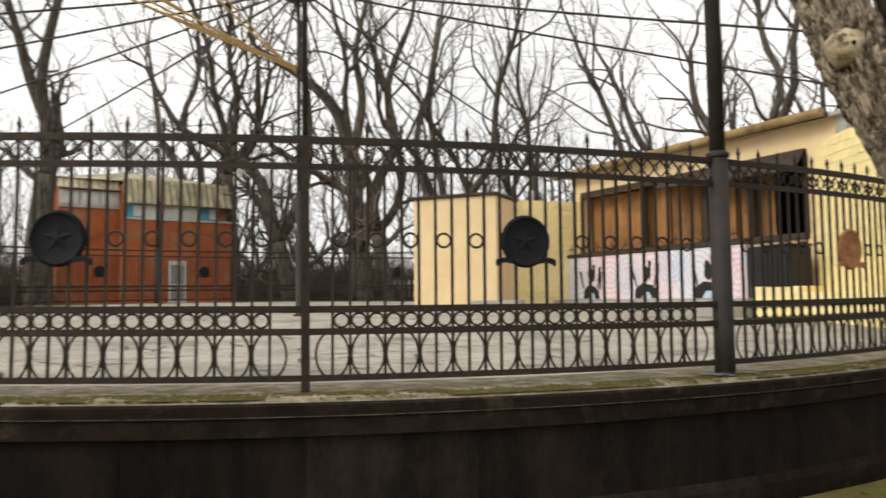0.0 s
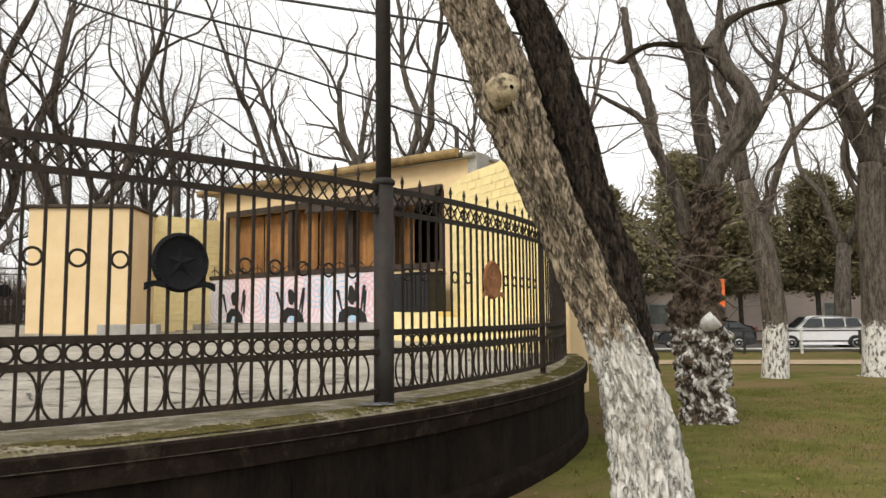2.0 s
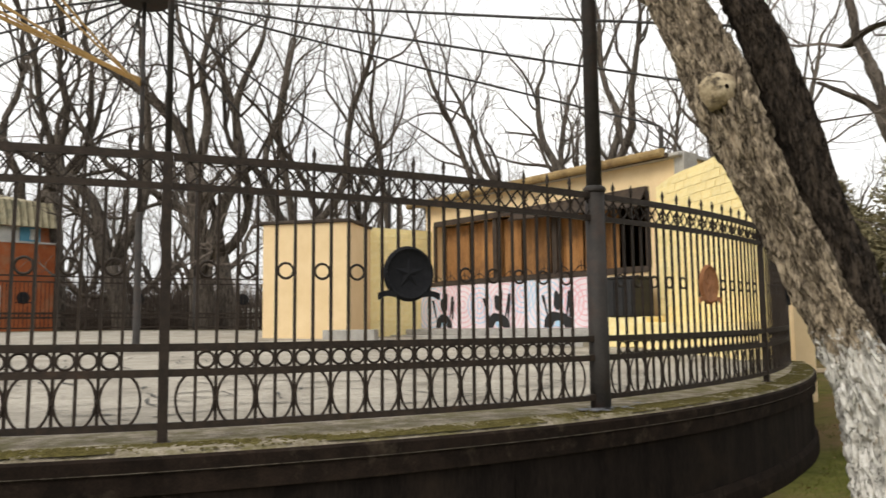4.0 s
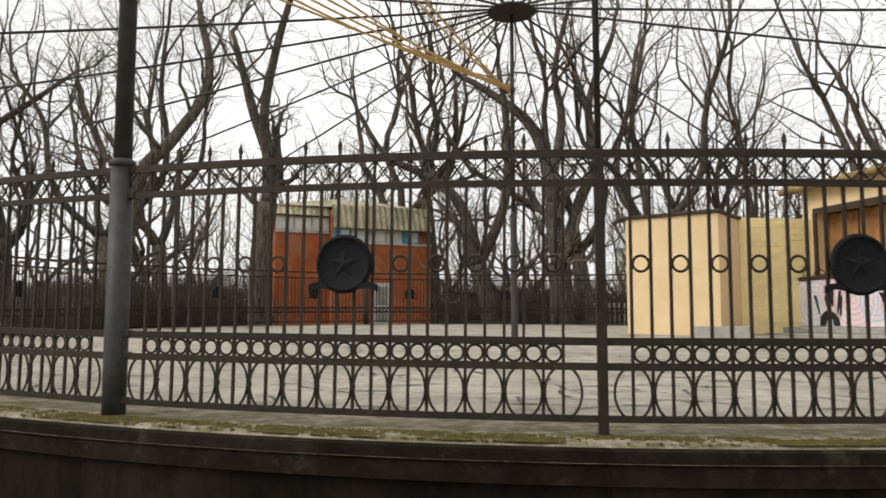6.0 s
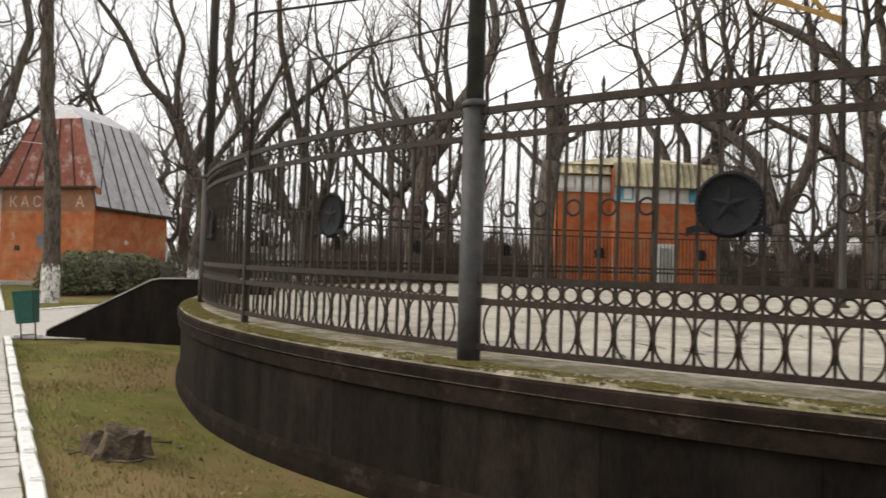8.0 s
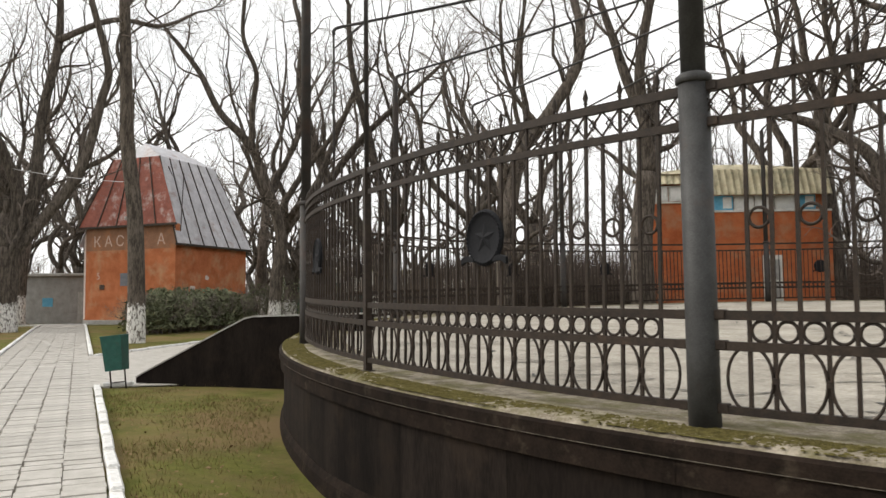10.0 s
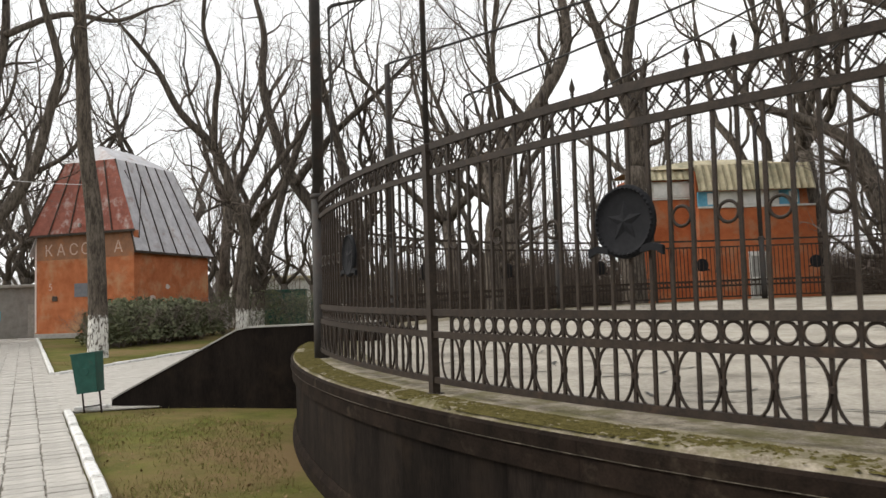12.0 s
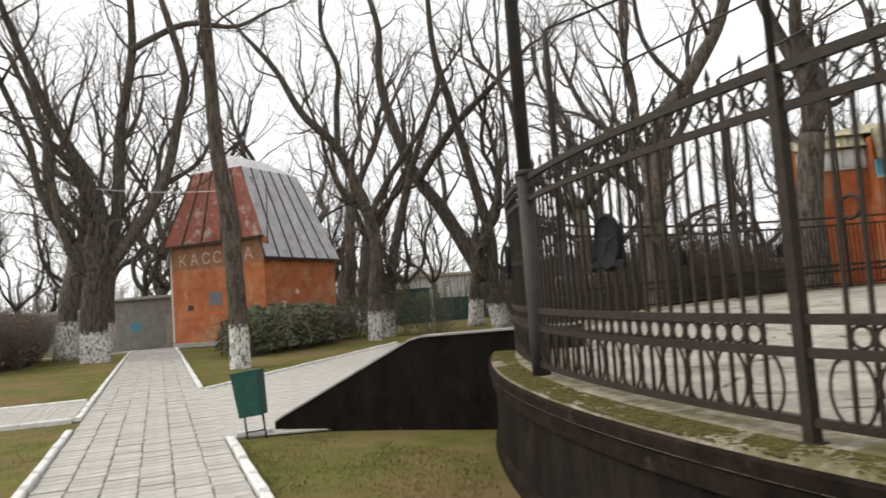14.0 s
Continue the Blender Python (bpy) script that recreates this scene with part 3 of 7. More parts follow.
def star_badge(mat):
    """A round cast badge with a raised rim, a five-pointed star and a ribbon under it."""
    disc = Soup().lathe([(0.19, -0.012), (0.222, 0.0), (0.232, 0.014), (0.226, 0.03), (0.205, 0.036), (0.19, 0.026), (0.175, 0.018), (0.02, 0.018)], 40, axis="y")
    star = Soup()
    pts = []
    for k in range(10):
        rr = 0.135 if k % 2 == 0 else 0.055
        a = math.pi / 2 + k * math.pi / 5
        pts.append((rr * math.cos(a), -0.02, rr * math.sin(a)))
    star.add(pts + [(0, -0.036, 0)], [(10, k, (k + 1) % 10) for k in range(10)])
    wreath = Soup()
    for k in range(40):
        a = k * math.pi / 20
        c = Vector((0.207 * math.cos(a), -0.036, 0.207 * math.sin(a)))
        t = Vector((-math.sin(a), 0, math.cos(a)))
        o = Vector((math.cos(a), 0, math.sin(a)))
        wreath.add([c - t * 0.016, c + o * 0.012, c + t * 0.02, c - o * 0.012, c + Vector((0, -0.012, 0))], [(0, 1, 4), (1, 2, 4), (2, 3, 4), (3, 0, 4)])
    tails = []
    for sg in (-1, 1):
        rib = Soup()
        for x, z, h in ((0.12, -0.178, 0.02), (0.2, -0.163, 0.022), (0.24, -0.172, 0.024), (0.28, -0.19, 0.028)):
            rib.v += [(sg * x, -0.04, z - h), (sg * x, -0.04, z + h), (sg * x, -0.012, z + h), (sg * x, -0.012, z - h)]
        for k in range(3):
            for q in range(4):
                rib.f.append((k * 4 + q, k * 4 + 4 + q, k * 4 + 4 + (q + 1) % 4, k * 4 + (q + 1) % 4))
        rib.f += [(0, 1, 2, 3), (15, 14, 13, 12)]
        tails.append(("ribbon_tail", rib, mat, False))
    return [("disc", disc, mat, True), ("star", star, mat, False), ("wreath", wreath, mat, False)] + tails


def add_badge(parent, mat, label, cell=13.0):
    b = None
    for name, sp, mt, sm in star_badge(mat):
        if b is None:
            # the badge faces outwards, along the panel's radius
            b = part("badge", sp, mt, parent, label, sm, at_cell(cell, 1.265, R + 0.035) @ Matrix.Rotation(radians(90), 4, "Z"))
        else:
            piece = part(name, sp, mt, b, "", sm)
            if name == "wreath":
                tagged(piece, kind="stuff")
    return b


def fence_panel(badge_mat, badge_label, cell=13.0, off=0.0):
    f = thing("iron_fence", "black iron fence panel with rings, ovals and a star badge", "fence", group="fence panels round the court")
    for name, z, w, d in (("top_rail", ZD, 0.058, 0.05), ("upper_rail", ZC, 0.05, 0.045), ("ring_rail", ZB1, 0.058, 0.045), ("oval_rail", ZA1, 0.055, 0.045), ("bottom_rail", ZB, 0.05, 0.045)):
        s = Soup()
        flat_bar(s, 0.2, DIV - 0.2, z, w, d, 28)
        part(name, s, IRON, f)
    for i in range(2, DIV - 1):
        part("baluster", BAR, None, f, m=at_cell(i + off, ZB))
    for i in range(2, DIV - 2):
        part("ring", RING, None, f, m=at_cell(i + 0.5 + off, (ZA1 + ZB1) / 2))
    for i in range(2, DIV, 2):
        part("oval", OVAL, None, f, m=at_cell(i + off, (ZB + ZA1) / 2))
        part("short_bar", SHORT, None, f, m=at_cell(i + off, ZC))
        part("finial", FINIAL, None, f, m=at_cell(i + off, ZD + 0.025))
    for i in range(3, DIV - 2, 2):
        part("clamp", CLAMP, None, f, m=at_cell(i + off, (ZB + ZA1) / 2))
    for i in (2, 4, 6, 8, 10, 17, 19, 21, 23, 25):
        part("upper_ring", RING, None, f, m=at_cell(i + 0.5 + off, 1.27))
    for i in range(DIV):
        part("lattice_cross", CROSS, None, f, m=at_cell(i + 0.5, (ZC + ZD) / 2))
    add_badge(f, badge_mat, badge_label, cell)
    return f


def panel_pose(i):
    a = post_angle(i) + STEP / 2
    p, q = on_court(R, a - 3), on_court(R, a + 3)
    slope = math.atan2(q.z - p.z, (q - p).length)
    c = on_court(R, a)
    return Matrix.Translation(c) @ Matrix.Rotation(radians(a), 4, "Z") @ Matrix.Rotation(slope, 4, "X")


first_panel = fence_panel(BADGE, "black cast badge with a raised star")
first_panel.matrix_basis = panel_pose(3)
mid_panel = fence_panel(BADGE, "black cast badge with a raised star", 13.5)
mid_panel.matrix_basis = panel_pose(2)
for i in (-1, 4, 5, 6):
    copy_thing(first_panel, panel_pose(i))
second_panel = fence_panel(BADGE, "black cast badge with a raised star", 15.0, 0.5)
second_panel.matrix_basis = panel_pose(1)
rust_panel = fence_panel(BADGE_RUST, "rust-brown cast badge with a raised star", 14.0)
rust_panel["label"] = "black iron fence panel with a rust-brown star badge"
rust_panel.matrix_basis = panel_pose(0)


def far_panel():
    """The panels on the other side of the court: the same make, plainer."""
    f = thing("iron_fence", "black iron fence panel across the court", "fence", group="fence panels round the court")
    for name, z, w, d in (("top_rail", ZD, 0.058, 0.05), ("upper_rail", ZC, 0.05, 0.045), ("ring_rail", ZB1, 0.058, 0.045), ("oval_rail", ZA1, 0.055, 0.045), ("bottom_rail", ZB, 0.05, 0.045)):
        s = Soup()
        flat_bar(s, 0.2, DIV - 0.2, z, w, d, 14)
        part(name, s, IRON, f)
    for i in range(1, DIV):
        part("baluster", BAR, None, f, m=at_cell(i, ZB))
    for i in range(1, DIV - 1):
        part("ring", RING, None, f, m=at_cell(i + 0.5, (ZA1 + ZB1) / 2))
    add_badge(f, BADGE, "black cast badge with a raised star")
    return f


fp = far_panel()
fp.matrix_basis = panel_pose(7)
for i in (8, 9, 10, 11, 12, 13):
    copy_thing(fp, panel_pose(i))


def fence_post(thick, paint=POSTPAINT, label="thick dark brown steel tube post on the ledge"):
    """A post of the fence, which runs on upwards to carry a cable."""
    if thick:
        f = thing("fence_post", label, "post", group="thick posts round the court")
        part("foot", Soup().lathe([(0.10, -0.02), (0.10, 0.5), (0.098, ZD + 0.03)], 20), paint, f, smooth=True)
        part("collar", Soup().lathe([(0.10, ZD + 0.03), (0.115, ZD + 0.04), (0.115, ZD + 0.075), (0.085, ZD + 0.10)], 20), paint, f, smooth=True)
        part("mast_tube", Soup().lathe([(0.078, ZD + 0.08), (0.074, POSTTOP - 0.5), (0.07, POSTTOP - 0.48), (0.07, POSTTOP)], 18), paint, f, smooth=True)
        for z in (ZB, ZA1, ZB1, ZC, ZD):
            part("rail_bracket", Soup().box(-0.028, -0.16, z - 0.03, 0.028, 0.16, z + 0.03, bevel=0.006), IRON, f)
    else:
        f = thing("fence_post", "slim dark iron post on the ledge", "post", group="slim posts round the court")
        part("foot", Soup().box(-0.036, -0.036, -0.02, 0.036, 0.036, ZD + 0.03, bevel=0.006), IRON, f)
        part("mast_tube", Soup().lathe([(0.026, ZD + 0.02), (0.024, POSTTOP)], 10), POSTPAINT, f, smooth=True)
        part("foot_plate", Soup().box(-0.06, -0.06, -0.012, 0.06, 0.06, 0.01, bevel=0.004), IRON, f)
    return f


thick, slim = fence_post(True), fence_post(False)
# this post's lighter grey paints in the sky's reflection
skylit_post = fence_post(True, SKYLITPOST, "thick steel tube post on the ledge, sky reflection painted in as lighter grey")


def post_pose(i):
    return Matrix.Translation(on_court(R, post_angle(i))) @ Matrix.Rotation(radians(post_angle(i)), 4, "Z")


thick.matrix_basis, slim.matrix_basis, skylit_post.matrix_basis = post_pose(1), post_pose(2), post_pose(3)
for i in (-3, -1, 5, 7, 9, 11, 13, 15):
    copy_thing(thick, post_pose(i))
for i in (-2, 0, 4, 6, 8, 10, 12, 14):
    copy_thing(slim, post_pose(i))

# ---- mast in the middle with its cables ----
mz = court_z(CX, CY)
mast = thing("cable_mast", "tall dark steel mast in the middle of the court", "mast", Matrix.Translation((MX, CY, mz)))
part("foot", Soup().lathe([(0.16, -0.02), (0.16, 0.04), (0.09, 0.06), (0.085, 3.2), (0.06, 3.25)], 16), POSTPAINT, mast, smooth=True)
part("pole", Soup().lathe([(0.06, 3.2), (0.05, HUB - mz)], 14), POSTPAINT, mast, smooth=True)
part("hub", Soup().lathe([(0.05, HUB - mz - 0.12), (0.6, HUB - mz - 0.1), (0.65, HUB - mz - 0.06), (0.6, HUB - mz), (0.06, HUB - mz + 0.05)], 24), POSTPAINT, mast, smooth=True)
part("collar", Soup().lathe([(0.05, 6.38), (0.08, 6.40), (0.08, 6.52), (0.05, 6.54)], 14), POSTPAINT, mast, smooth=True)


def cable(name, a, b, rad, sag, mat, label, group):
    pts = []
    for k in range(17):
        u = k / 16
        p = a.lerp(b, u)
        p.z -= sag * 4 * u * (1 - u)
        pts.append(p)
    return tagged(part(name, Soup().tube(pts, rad, 5), mat, None, "", True), label, "cable", group, "")


for i in range(-3, 16):
    a = post_angle(i)
    x, y = polar(R, a)
    top = Vector((x, y, court_z(x, y) + POSTTOP))
    hub = Vector((MX, CY, HUB - 0.05))
    flat = Vector((MX - x, CY - y, 0)).normalized()
    tip = top + flat * 0.22 + Vector((0, 0, 0.06))
    start = hub - flat * 0.6
    cable("cable", start, tip, 0.032, 0.06, CABLE, "dark steel tie bar from the mast hub to a post", "tie bars over the court")
    arm = thing("bracket_arm", "bent dark steel bracket on top of a fence post", "bracket", Matrix.Translation(top), "brackets on the posts")
    part("elbow", Soup().tube([(0, 0, -0.12), (0, 0, -0.03), flat * 0.06 + Vector((0, 0, 0.03)), flat * 0.24 + Vector((0, 0, 0.066))], 0.036, 7), CABLE, arm, smooth=True)
    mid = (start - tip).normalized()
    part("brace", Soup().tube([Vector((0, 0, -0.42)), tip - top + mid * 0.5], 0.018, 5), CABLE, arm, smooth=True)
random.seed(21)
for k, i in enumerate((4, 4, 5, 5, 5, 5, 5)):
    x, y = polar(R, post_angle(i))
    far_end = Vector((MX, CY, HUB - 0.05)).lerp(Vector((x, y, court_z(x, y) + POSTTOP)), 0.3 + 0.035 * k)
    cable("tape", Vector((MX - 0.05, CY - 0.06, 7.66 + 0.03 * k)), far_end, 0.026, 0.05 + 0.05 * (k % 3), TAPE, "ochre tape strung from the mast collar to a tie bar", "ochre tapes on the mast")


# ---- paved paths with whitewashed kerbs ----
PD = Vector((-0.884, 0.467, 0)).normalized()
PN = Vector((PD.y, -PD.x, 0))
P0 = Vector((-14.55, 8.02, 0))
PATHW = 2.35


def along(s, w, z=0.0):
    """A point s metres along the main path and w metres from its kerb beside the court, away from the court."""
    p = P0 + PD * s - PN * w
    return Vector((p.x, p.y, z + rise(p.x)))


def strip(name, a, b, c, d, z, mat, label, n=40):
    s = Soup()
    for k in range(n + 1):
        u = k / n
        p, q = a.lerp(b, u), d.lerp(c, u)
        s.v += [(p.x, p.y, z + rise(p.x)), (q.x, q.y, z + rise(q.x)), (p.x, p.y, z + rise(p.x) - 0.1), (q.x, q.y, z + rise(q.x) - 0.1)]
    for k in range(n):
        o = k * 4
        s.f += [(o, o + 1, o + 5, o + 4), (o, o + 4, o + 6, o + 2), (o + 1, o + 3, o + 7, o + 5)]
    return solid(name, s, mat, label=label, category="path")


S0, S1 = -18.0, 41.5
if PN.dot(Vector((CX, CY, 0)) - P0) < 0:
    PN = -PN
path_bed = strip("path", along(S0, 0), along(S1, 0), along(S1, PATHW), along(S0, PATHW), 0.012, JOINT, "grey paved footpath between whitewashed kerbs")
branch_bed = strip("path_branch", along(4.4, 0), Vector((-14.5, 14.8, 0)), Vector((-33.4, 28.6, 0)), along(12.5, 0), 0.010, JOINT, "grey paved branch path to the court stairs")
cross_bed = strip("path_cross", along(8.6, PATHW), along(7.6, PATHW + 16), along(11.6, PATHW + 16), along(12.2, PATHW), 0.010, JOINT, "narrow paved side path between white kerbs")

KERBSTONE = Soup().box(-0.5, -0.06, -0.1, 0.495, 0.06, 0.085, bevel=0.018).mesh("kerbstone", KERB)


def kerb_line(name, a, b, label):
    k = thing(name, label, "kerb", kind="structure")
    d = b - a
    n = max(1, round(d.length))
    ang = math.atan2(d.y, d.x)
    for i in range(n):
        c = a + d * ((i + 0.5) / n)
        part("kerbstone", KERBSTONE, None, k, m=Matrix.Translation((c.x, c.y, rise(c.x) + random.uniform(-0.008, 0.008))) @ Matrix.Rotation(ang + random.gauss(0, 0.012), 4, "Z") @ Matrix.Diagonal((d.length / n, 1, 1, 1)))
    return k


random.seed(3)
kerb_line("kerb", along(S0, -0.08), along(4.2, -0.08), "whitewashed concrete kerb along the paved path")
kerb_line("kerb", along(12.6, -0.08), along(S1, -0.08), "whitewashed concrete kerb along the paved path")
kerb_line("kerb", along(S0, PATHW + 0.08), along(7.0, PATHW + 0.08), "whitewashed concrete kerb along the paved path")
kerb_line("kerb", along(8.6, PATHW + 0.08), along(S1, PATHW + 0.08), "whitewashed concrete kerb along the paved path")
kerb_line("kerb", along(8.6, PATHW + 0.2), along(7.6, PATHW + 16), "whitewashed concrete kerb of the side path")
kerb_line("kerb", along(12.3, PATHW + 0.2), along(11.6, PATHW + 16), "whitewashed concrete kerb of the side path")
kerb_line("kerb", along(12.5, -0.2), Vector((-33.4, 28.6, 0)), "whitewashed kerb along the branch path")
kerb_line("kerb", along(4.3, -0.2), Vector((-18.0, 10.7, 0)), "whitewashed kerb beside the litter bin")
kerb_line("kerb", along(S1, -1.0), along(S1, PATHW + 9), "whitewashed kerb across the end of the path")

# ---- cheek wall of the court stairs ----
RF, RE = Vector((-18.2, 10.87, 0)), Vector((-13.6, 13.0, 0))
rd = (RE - RF).normalized()
rn = Vector((-rd.y, rd.x, 0))
ck = Soup()
prof = [(0, -0.2), (5.0, -0.2), (5.0, 1.56), (2.6, 1.52), (2.4, 1.48), (0.14, 0.38), (0, 0.3)]
m = len(prof)
for off in (0.0, 0.32):
    for u, z in prof:
        p = RF + rd * u + rn * off
        ck.v.append((p.x, p.y, z))
ck.f = [tuple(range(m)), tuple(range(2 * m - 1, m - 1, -1))] + [(k, k + m, (k + 1) % m + m, (k + 1) % m) for k in range(m)]
solid("wall_stair_cheek", ck, WALLSTONE, label="black-brown sloping cheek wall beside the court stairs", category="wall")
cap = Soup()
line = [(0.0, 0.3), (0.14, 0.38), (2.4, 1.48), (2.6, 1.52), (5.0, 1.56)]
for u, z in line:
    for off, dz in ((-0.02, 0.0), (-0.02, 0.03), (0.34, 0.03), (0.34, 0.0)):
        p = RF + rd * u + rn * off
        cap.v.append((p.x, p.y, z + dz))
for k in range(len(line) - 1):
    for q in range(4):
        cap.f.append((k * 4 + q, k * 4 + (q + 1) % 4, k * 4 + 4 + (q + 1) % 4, k * 4 + 4 + q))
solid("trim", cap, GREYEDGE, label="pale worn edge on the stair cheek wall", category="trim")


# ---- open-air stage ----
def local(a, b, z):
    """Axes of a wall: x from a to b, y into the building, z up."""
    d = (b - a)
    return Matrix.Translation((a.x, a.y, z)) @ Matrix.Rotation(math.atan2(d.y, d.x), 4, "Z")


SL, SR = Vector((5.0, 27.7, 0)), Vector((9.87, 18.43, 0))
SLEN = (SR - SL).length
szz = court_z(7, 22.5) + 0.2
SM = local(SL, SR, szz)
stage = thing("stage_building", "yellow open-air stage with brown curtains behind a mural", "stage", SM)
sw = Soup()
HL = 4.5
O0, O1, OZ0, OZ1 = 0.55, SLEN - 1.1, 1.75, 3.75
sw.box(0, 0, 0, O0, 0.35, HL)
sw.box(O1, 0, 0, SLEN, 0.35, HL)
sw.box(O0, 0, OZ1, O1, 0.35, HL)
sw.box(O0, 0.0, 0, O1, 0.35, OZ0)
part("front_wall", sw, CREAM, stage, "cream-painted front wall")
part("side_wall", Soup().box(SLEN - 0.3, 0.35, 0, SLEN, 6.0, HL), YELLOW, stage)
part("far_side_wall", Soup().box(0, 0.35, 0, 0.3, 6.0, HL), YELLOW, stage)
part("back_wall", Soup().box(0.3, 5.7, 0, SLEN - 0.3, 6.0, HL), DARK, stage)
part("stage_floor", Soup().box(0.3, 0.35, 0.9, SLEN - 0.3, 5.7, 1.05), DARK, stage)
rf = Soup()
rf.box(-0.4, -0.3, HL, SLEN + 0.1, 6.2, HL + 0.10, bevel=0.02)
part("roof", rf, GREYEDGE, stage, "flat grey roof slab")
part("fascia", Soup().box(-0.42, -0.34, HL - 0.02, SLEN - 0.2, -0.3, HL + 0.12, bevel=0.01), TRIM, stage, "weathered brown roof edge")
gt = Soup()
gt.tube([(-0.5, -0.4, HL + 0.05), (SLEN - 0.3, -0.4, HL + 0.12)], 0.12, 10)
part("gutter", gt, ROOFEDGE, stage, "ochre-brown rounded roof edge")
part("corner_pier", Soup().box(SLEN - 0.16, -0.12, 3.75, SLEN + 0.12, 0.5, HL + 0.14, bevel=0.03), GREYEDGE, stage, "bare grey pier")
# opening: dark frame, posts and canvas curtains
fr = Soup()
fr.box(O0 - 0.06, -0.05, OZ1 - 0.04, O1 + 0.06, 0.02, OZ1 + 0.14)
fr.box(O0 - 0.06, -0.05, OZ0 - 0.12, O1 + 0.06, 0.02, OZ0 + 0.05)
fr.box(O0 - 0.08, -0.05, OZ0, O0 + 0.05, 0.02, OZ1)
fr.box(O1 - 0.05, -0.05, OZ0, O1 + 0.08, 0.02, OZ1)
part("opening_frame", fr, TRIM, stage)
for u in (0.33, 0.62, 0.8):
    x = O0 + (O1 - O0) * u
    part("opening_post", Soup().box(x - 0.09, 0.05, OZ0, x + 0.09, 0.25, OZ1, bevel=0.01), TRIM, stage)
random.seed(12)
for k in range(6):
    x0 = O0 + (O1 - O0) * 0.86 * k / 6 + 0.02
    x1 = O0 + (O1 - O0) * 0.86 * (k + 1) / 6 - 0.03
    s = Soup()
    nn = 30
    for q in range(nn + 1):
        x = x0 + (x1 - x0) * q / nn
        fold = 0.05 * math.sin(q * 1.3 + k) + 0.03 * math.sin(q * 2.9)
        for z in (OZ0 - 0.05, OZ0 + 0.7, OZ0 + 1.4, OZ1 - 0.05):
            s.v.append((x, 0.45 + fold * (1.2 - (z - OZ0) * 0.25), z))
    for q in range(nn):
        for z in range(3):
            s.f.append((q * 4 + z, q * 4 + 4 + z, q * 4 + 5 + z, q * 4 + 1 + z))
    part("curtain", s, CANOPY, stage, "brown canvas curtain in folds", True)
# slanting canvas awning over the opening's end near the fence
aw = Soup()
aw.add([(O0 + (O1 - O0) * 0.45, -0.06, OZ1 + 0.12), (O1 + 0.05, -0.06, OZ1 + 0.16), (O1 + 0.05, -0.5, OZ1 - 0.42), (O0 + (O1 - O0) * 0.45, -0.4, OZ1 - 0.25)], [(0, 1, 2, 3)])
aw.add([(O0 + (O1 - O0) * 0.45, -0.05, OZ1 + 0.08), (O1 + 0.05, -0.05, OZ1 + 0.12), (O1 + 0.05, -0.48, OZ1 - 0.45), (O0 + (O1 - O0) * 0.45, -0.38, OZ1 - 0.28)], [(3, 2, 1, 0)])
part("awning", aw, TRIM, stage, "dark brown sagging awning")

# mural panel below the opening
MU0, MU1, MZ0, MZ1 = 0.15, SLEN - 2.6, 0.18, 1.6
mural = thing("mural_panel", "pale mural panel with pink swirls and black instrument shapes", "mural", SM)
part("board", Soup().box(MU0, -0.5, MZ0, MU1, -0.40, MZ1, bevel=0.01), MURAL, mural)
part("top_rail", Soup().box(MU0 - 0.1, -0.54, MZ1, MU1 + 0.1, -0.36, MZ1 + 0.12, bevel=0.01), TRIM, mural)
part("end_board", Soup().box(MU0 - 0.65, -0.52, 0.0, MU0 - 0.02, -0.38, MZ1, bevel=0.01), BLACK, mural, "matt black end board")


def flat_shape(pts, y, parent, mat, name, label=""):
    s = Soup()
    n = len(pts)
    s.v = [(x, y, z) for x, z in pts] + [(x, y + 0.006, z) for x, z in pts]
    s.f = [tuple(range(n)), tuple(range(2 * n - 1, n - 1, -1))] + [(k, (k + 1) % n, (k + 1) % n + n, k + n) for k in range(n)]
    return part(name, s, mat, parent, label)


def swirl(cx, cz, r0, turns, mat, y):
    s = Soup()
    w = 0.035
    for k in range(turns):
        r = r0 * (k + 0.6) / turns
        pts = []
        for q in range(25):
            a = q * math.pi / 12
            for rr in (r, r + w):
                x, z = cx + rr * math.cos(a), cz + rr * math.sin(a)
                pts.append((min(max(x, MU0 + 0.01), MU1 - 0.01), y, min(max(z, MZ0 + 0.01), MZ1 - 0.01)))
        s.add(pts, [(2 * q, 2 * q + 2, 2 * q + 3, 2 * q + 1) for q in range(24)])
    part("swirl", s, mat, mural)


for k, cx in enumerate((0.9, 2.5, 4.4, 6.2, 7.6, 8.6)):
    swirl(cx, 0.8 + 0.15 * (k % 2), 0.95, 6, PINK if k % 3 else BLUE, -0.5035 - 0.0006 * k)
    swirl(cx + 0.8, 1.2 - 0.3 * (k % 2), 0.6, 4, BLUE if k % 3 else PINK, -0.5075 - 0.0006 * k)


def blob(cx, cz, rx, rz, seed, n=18):
    return [(cx + rx * (1 + 0.18 * math.sin(3 * a + seed)) * math.cos(a), cz + rz * (1 + 0.15 * math.cos(2 * a + seed)) * math.sin(a)) for a in [q * 2 * math.pi / n for q in range(n)]]


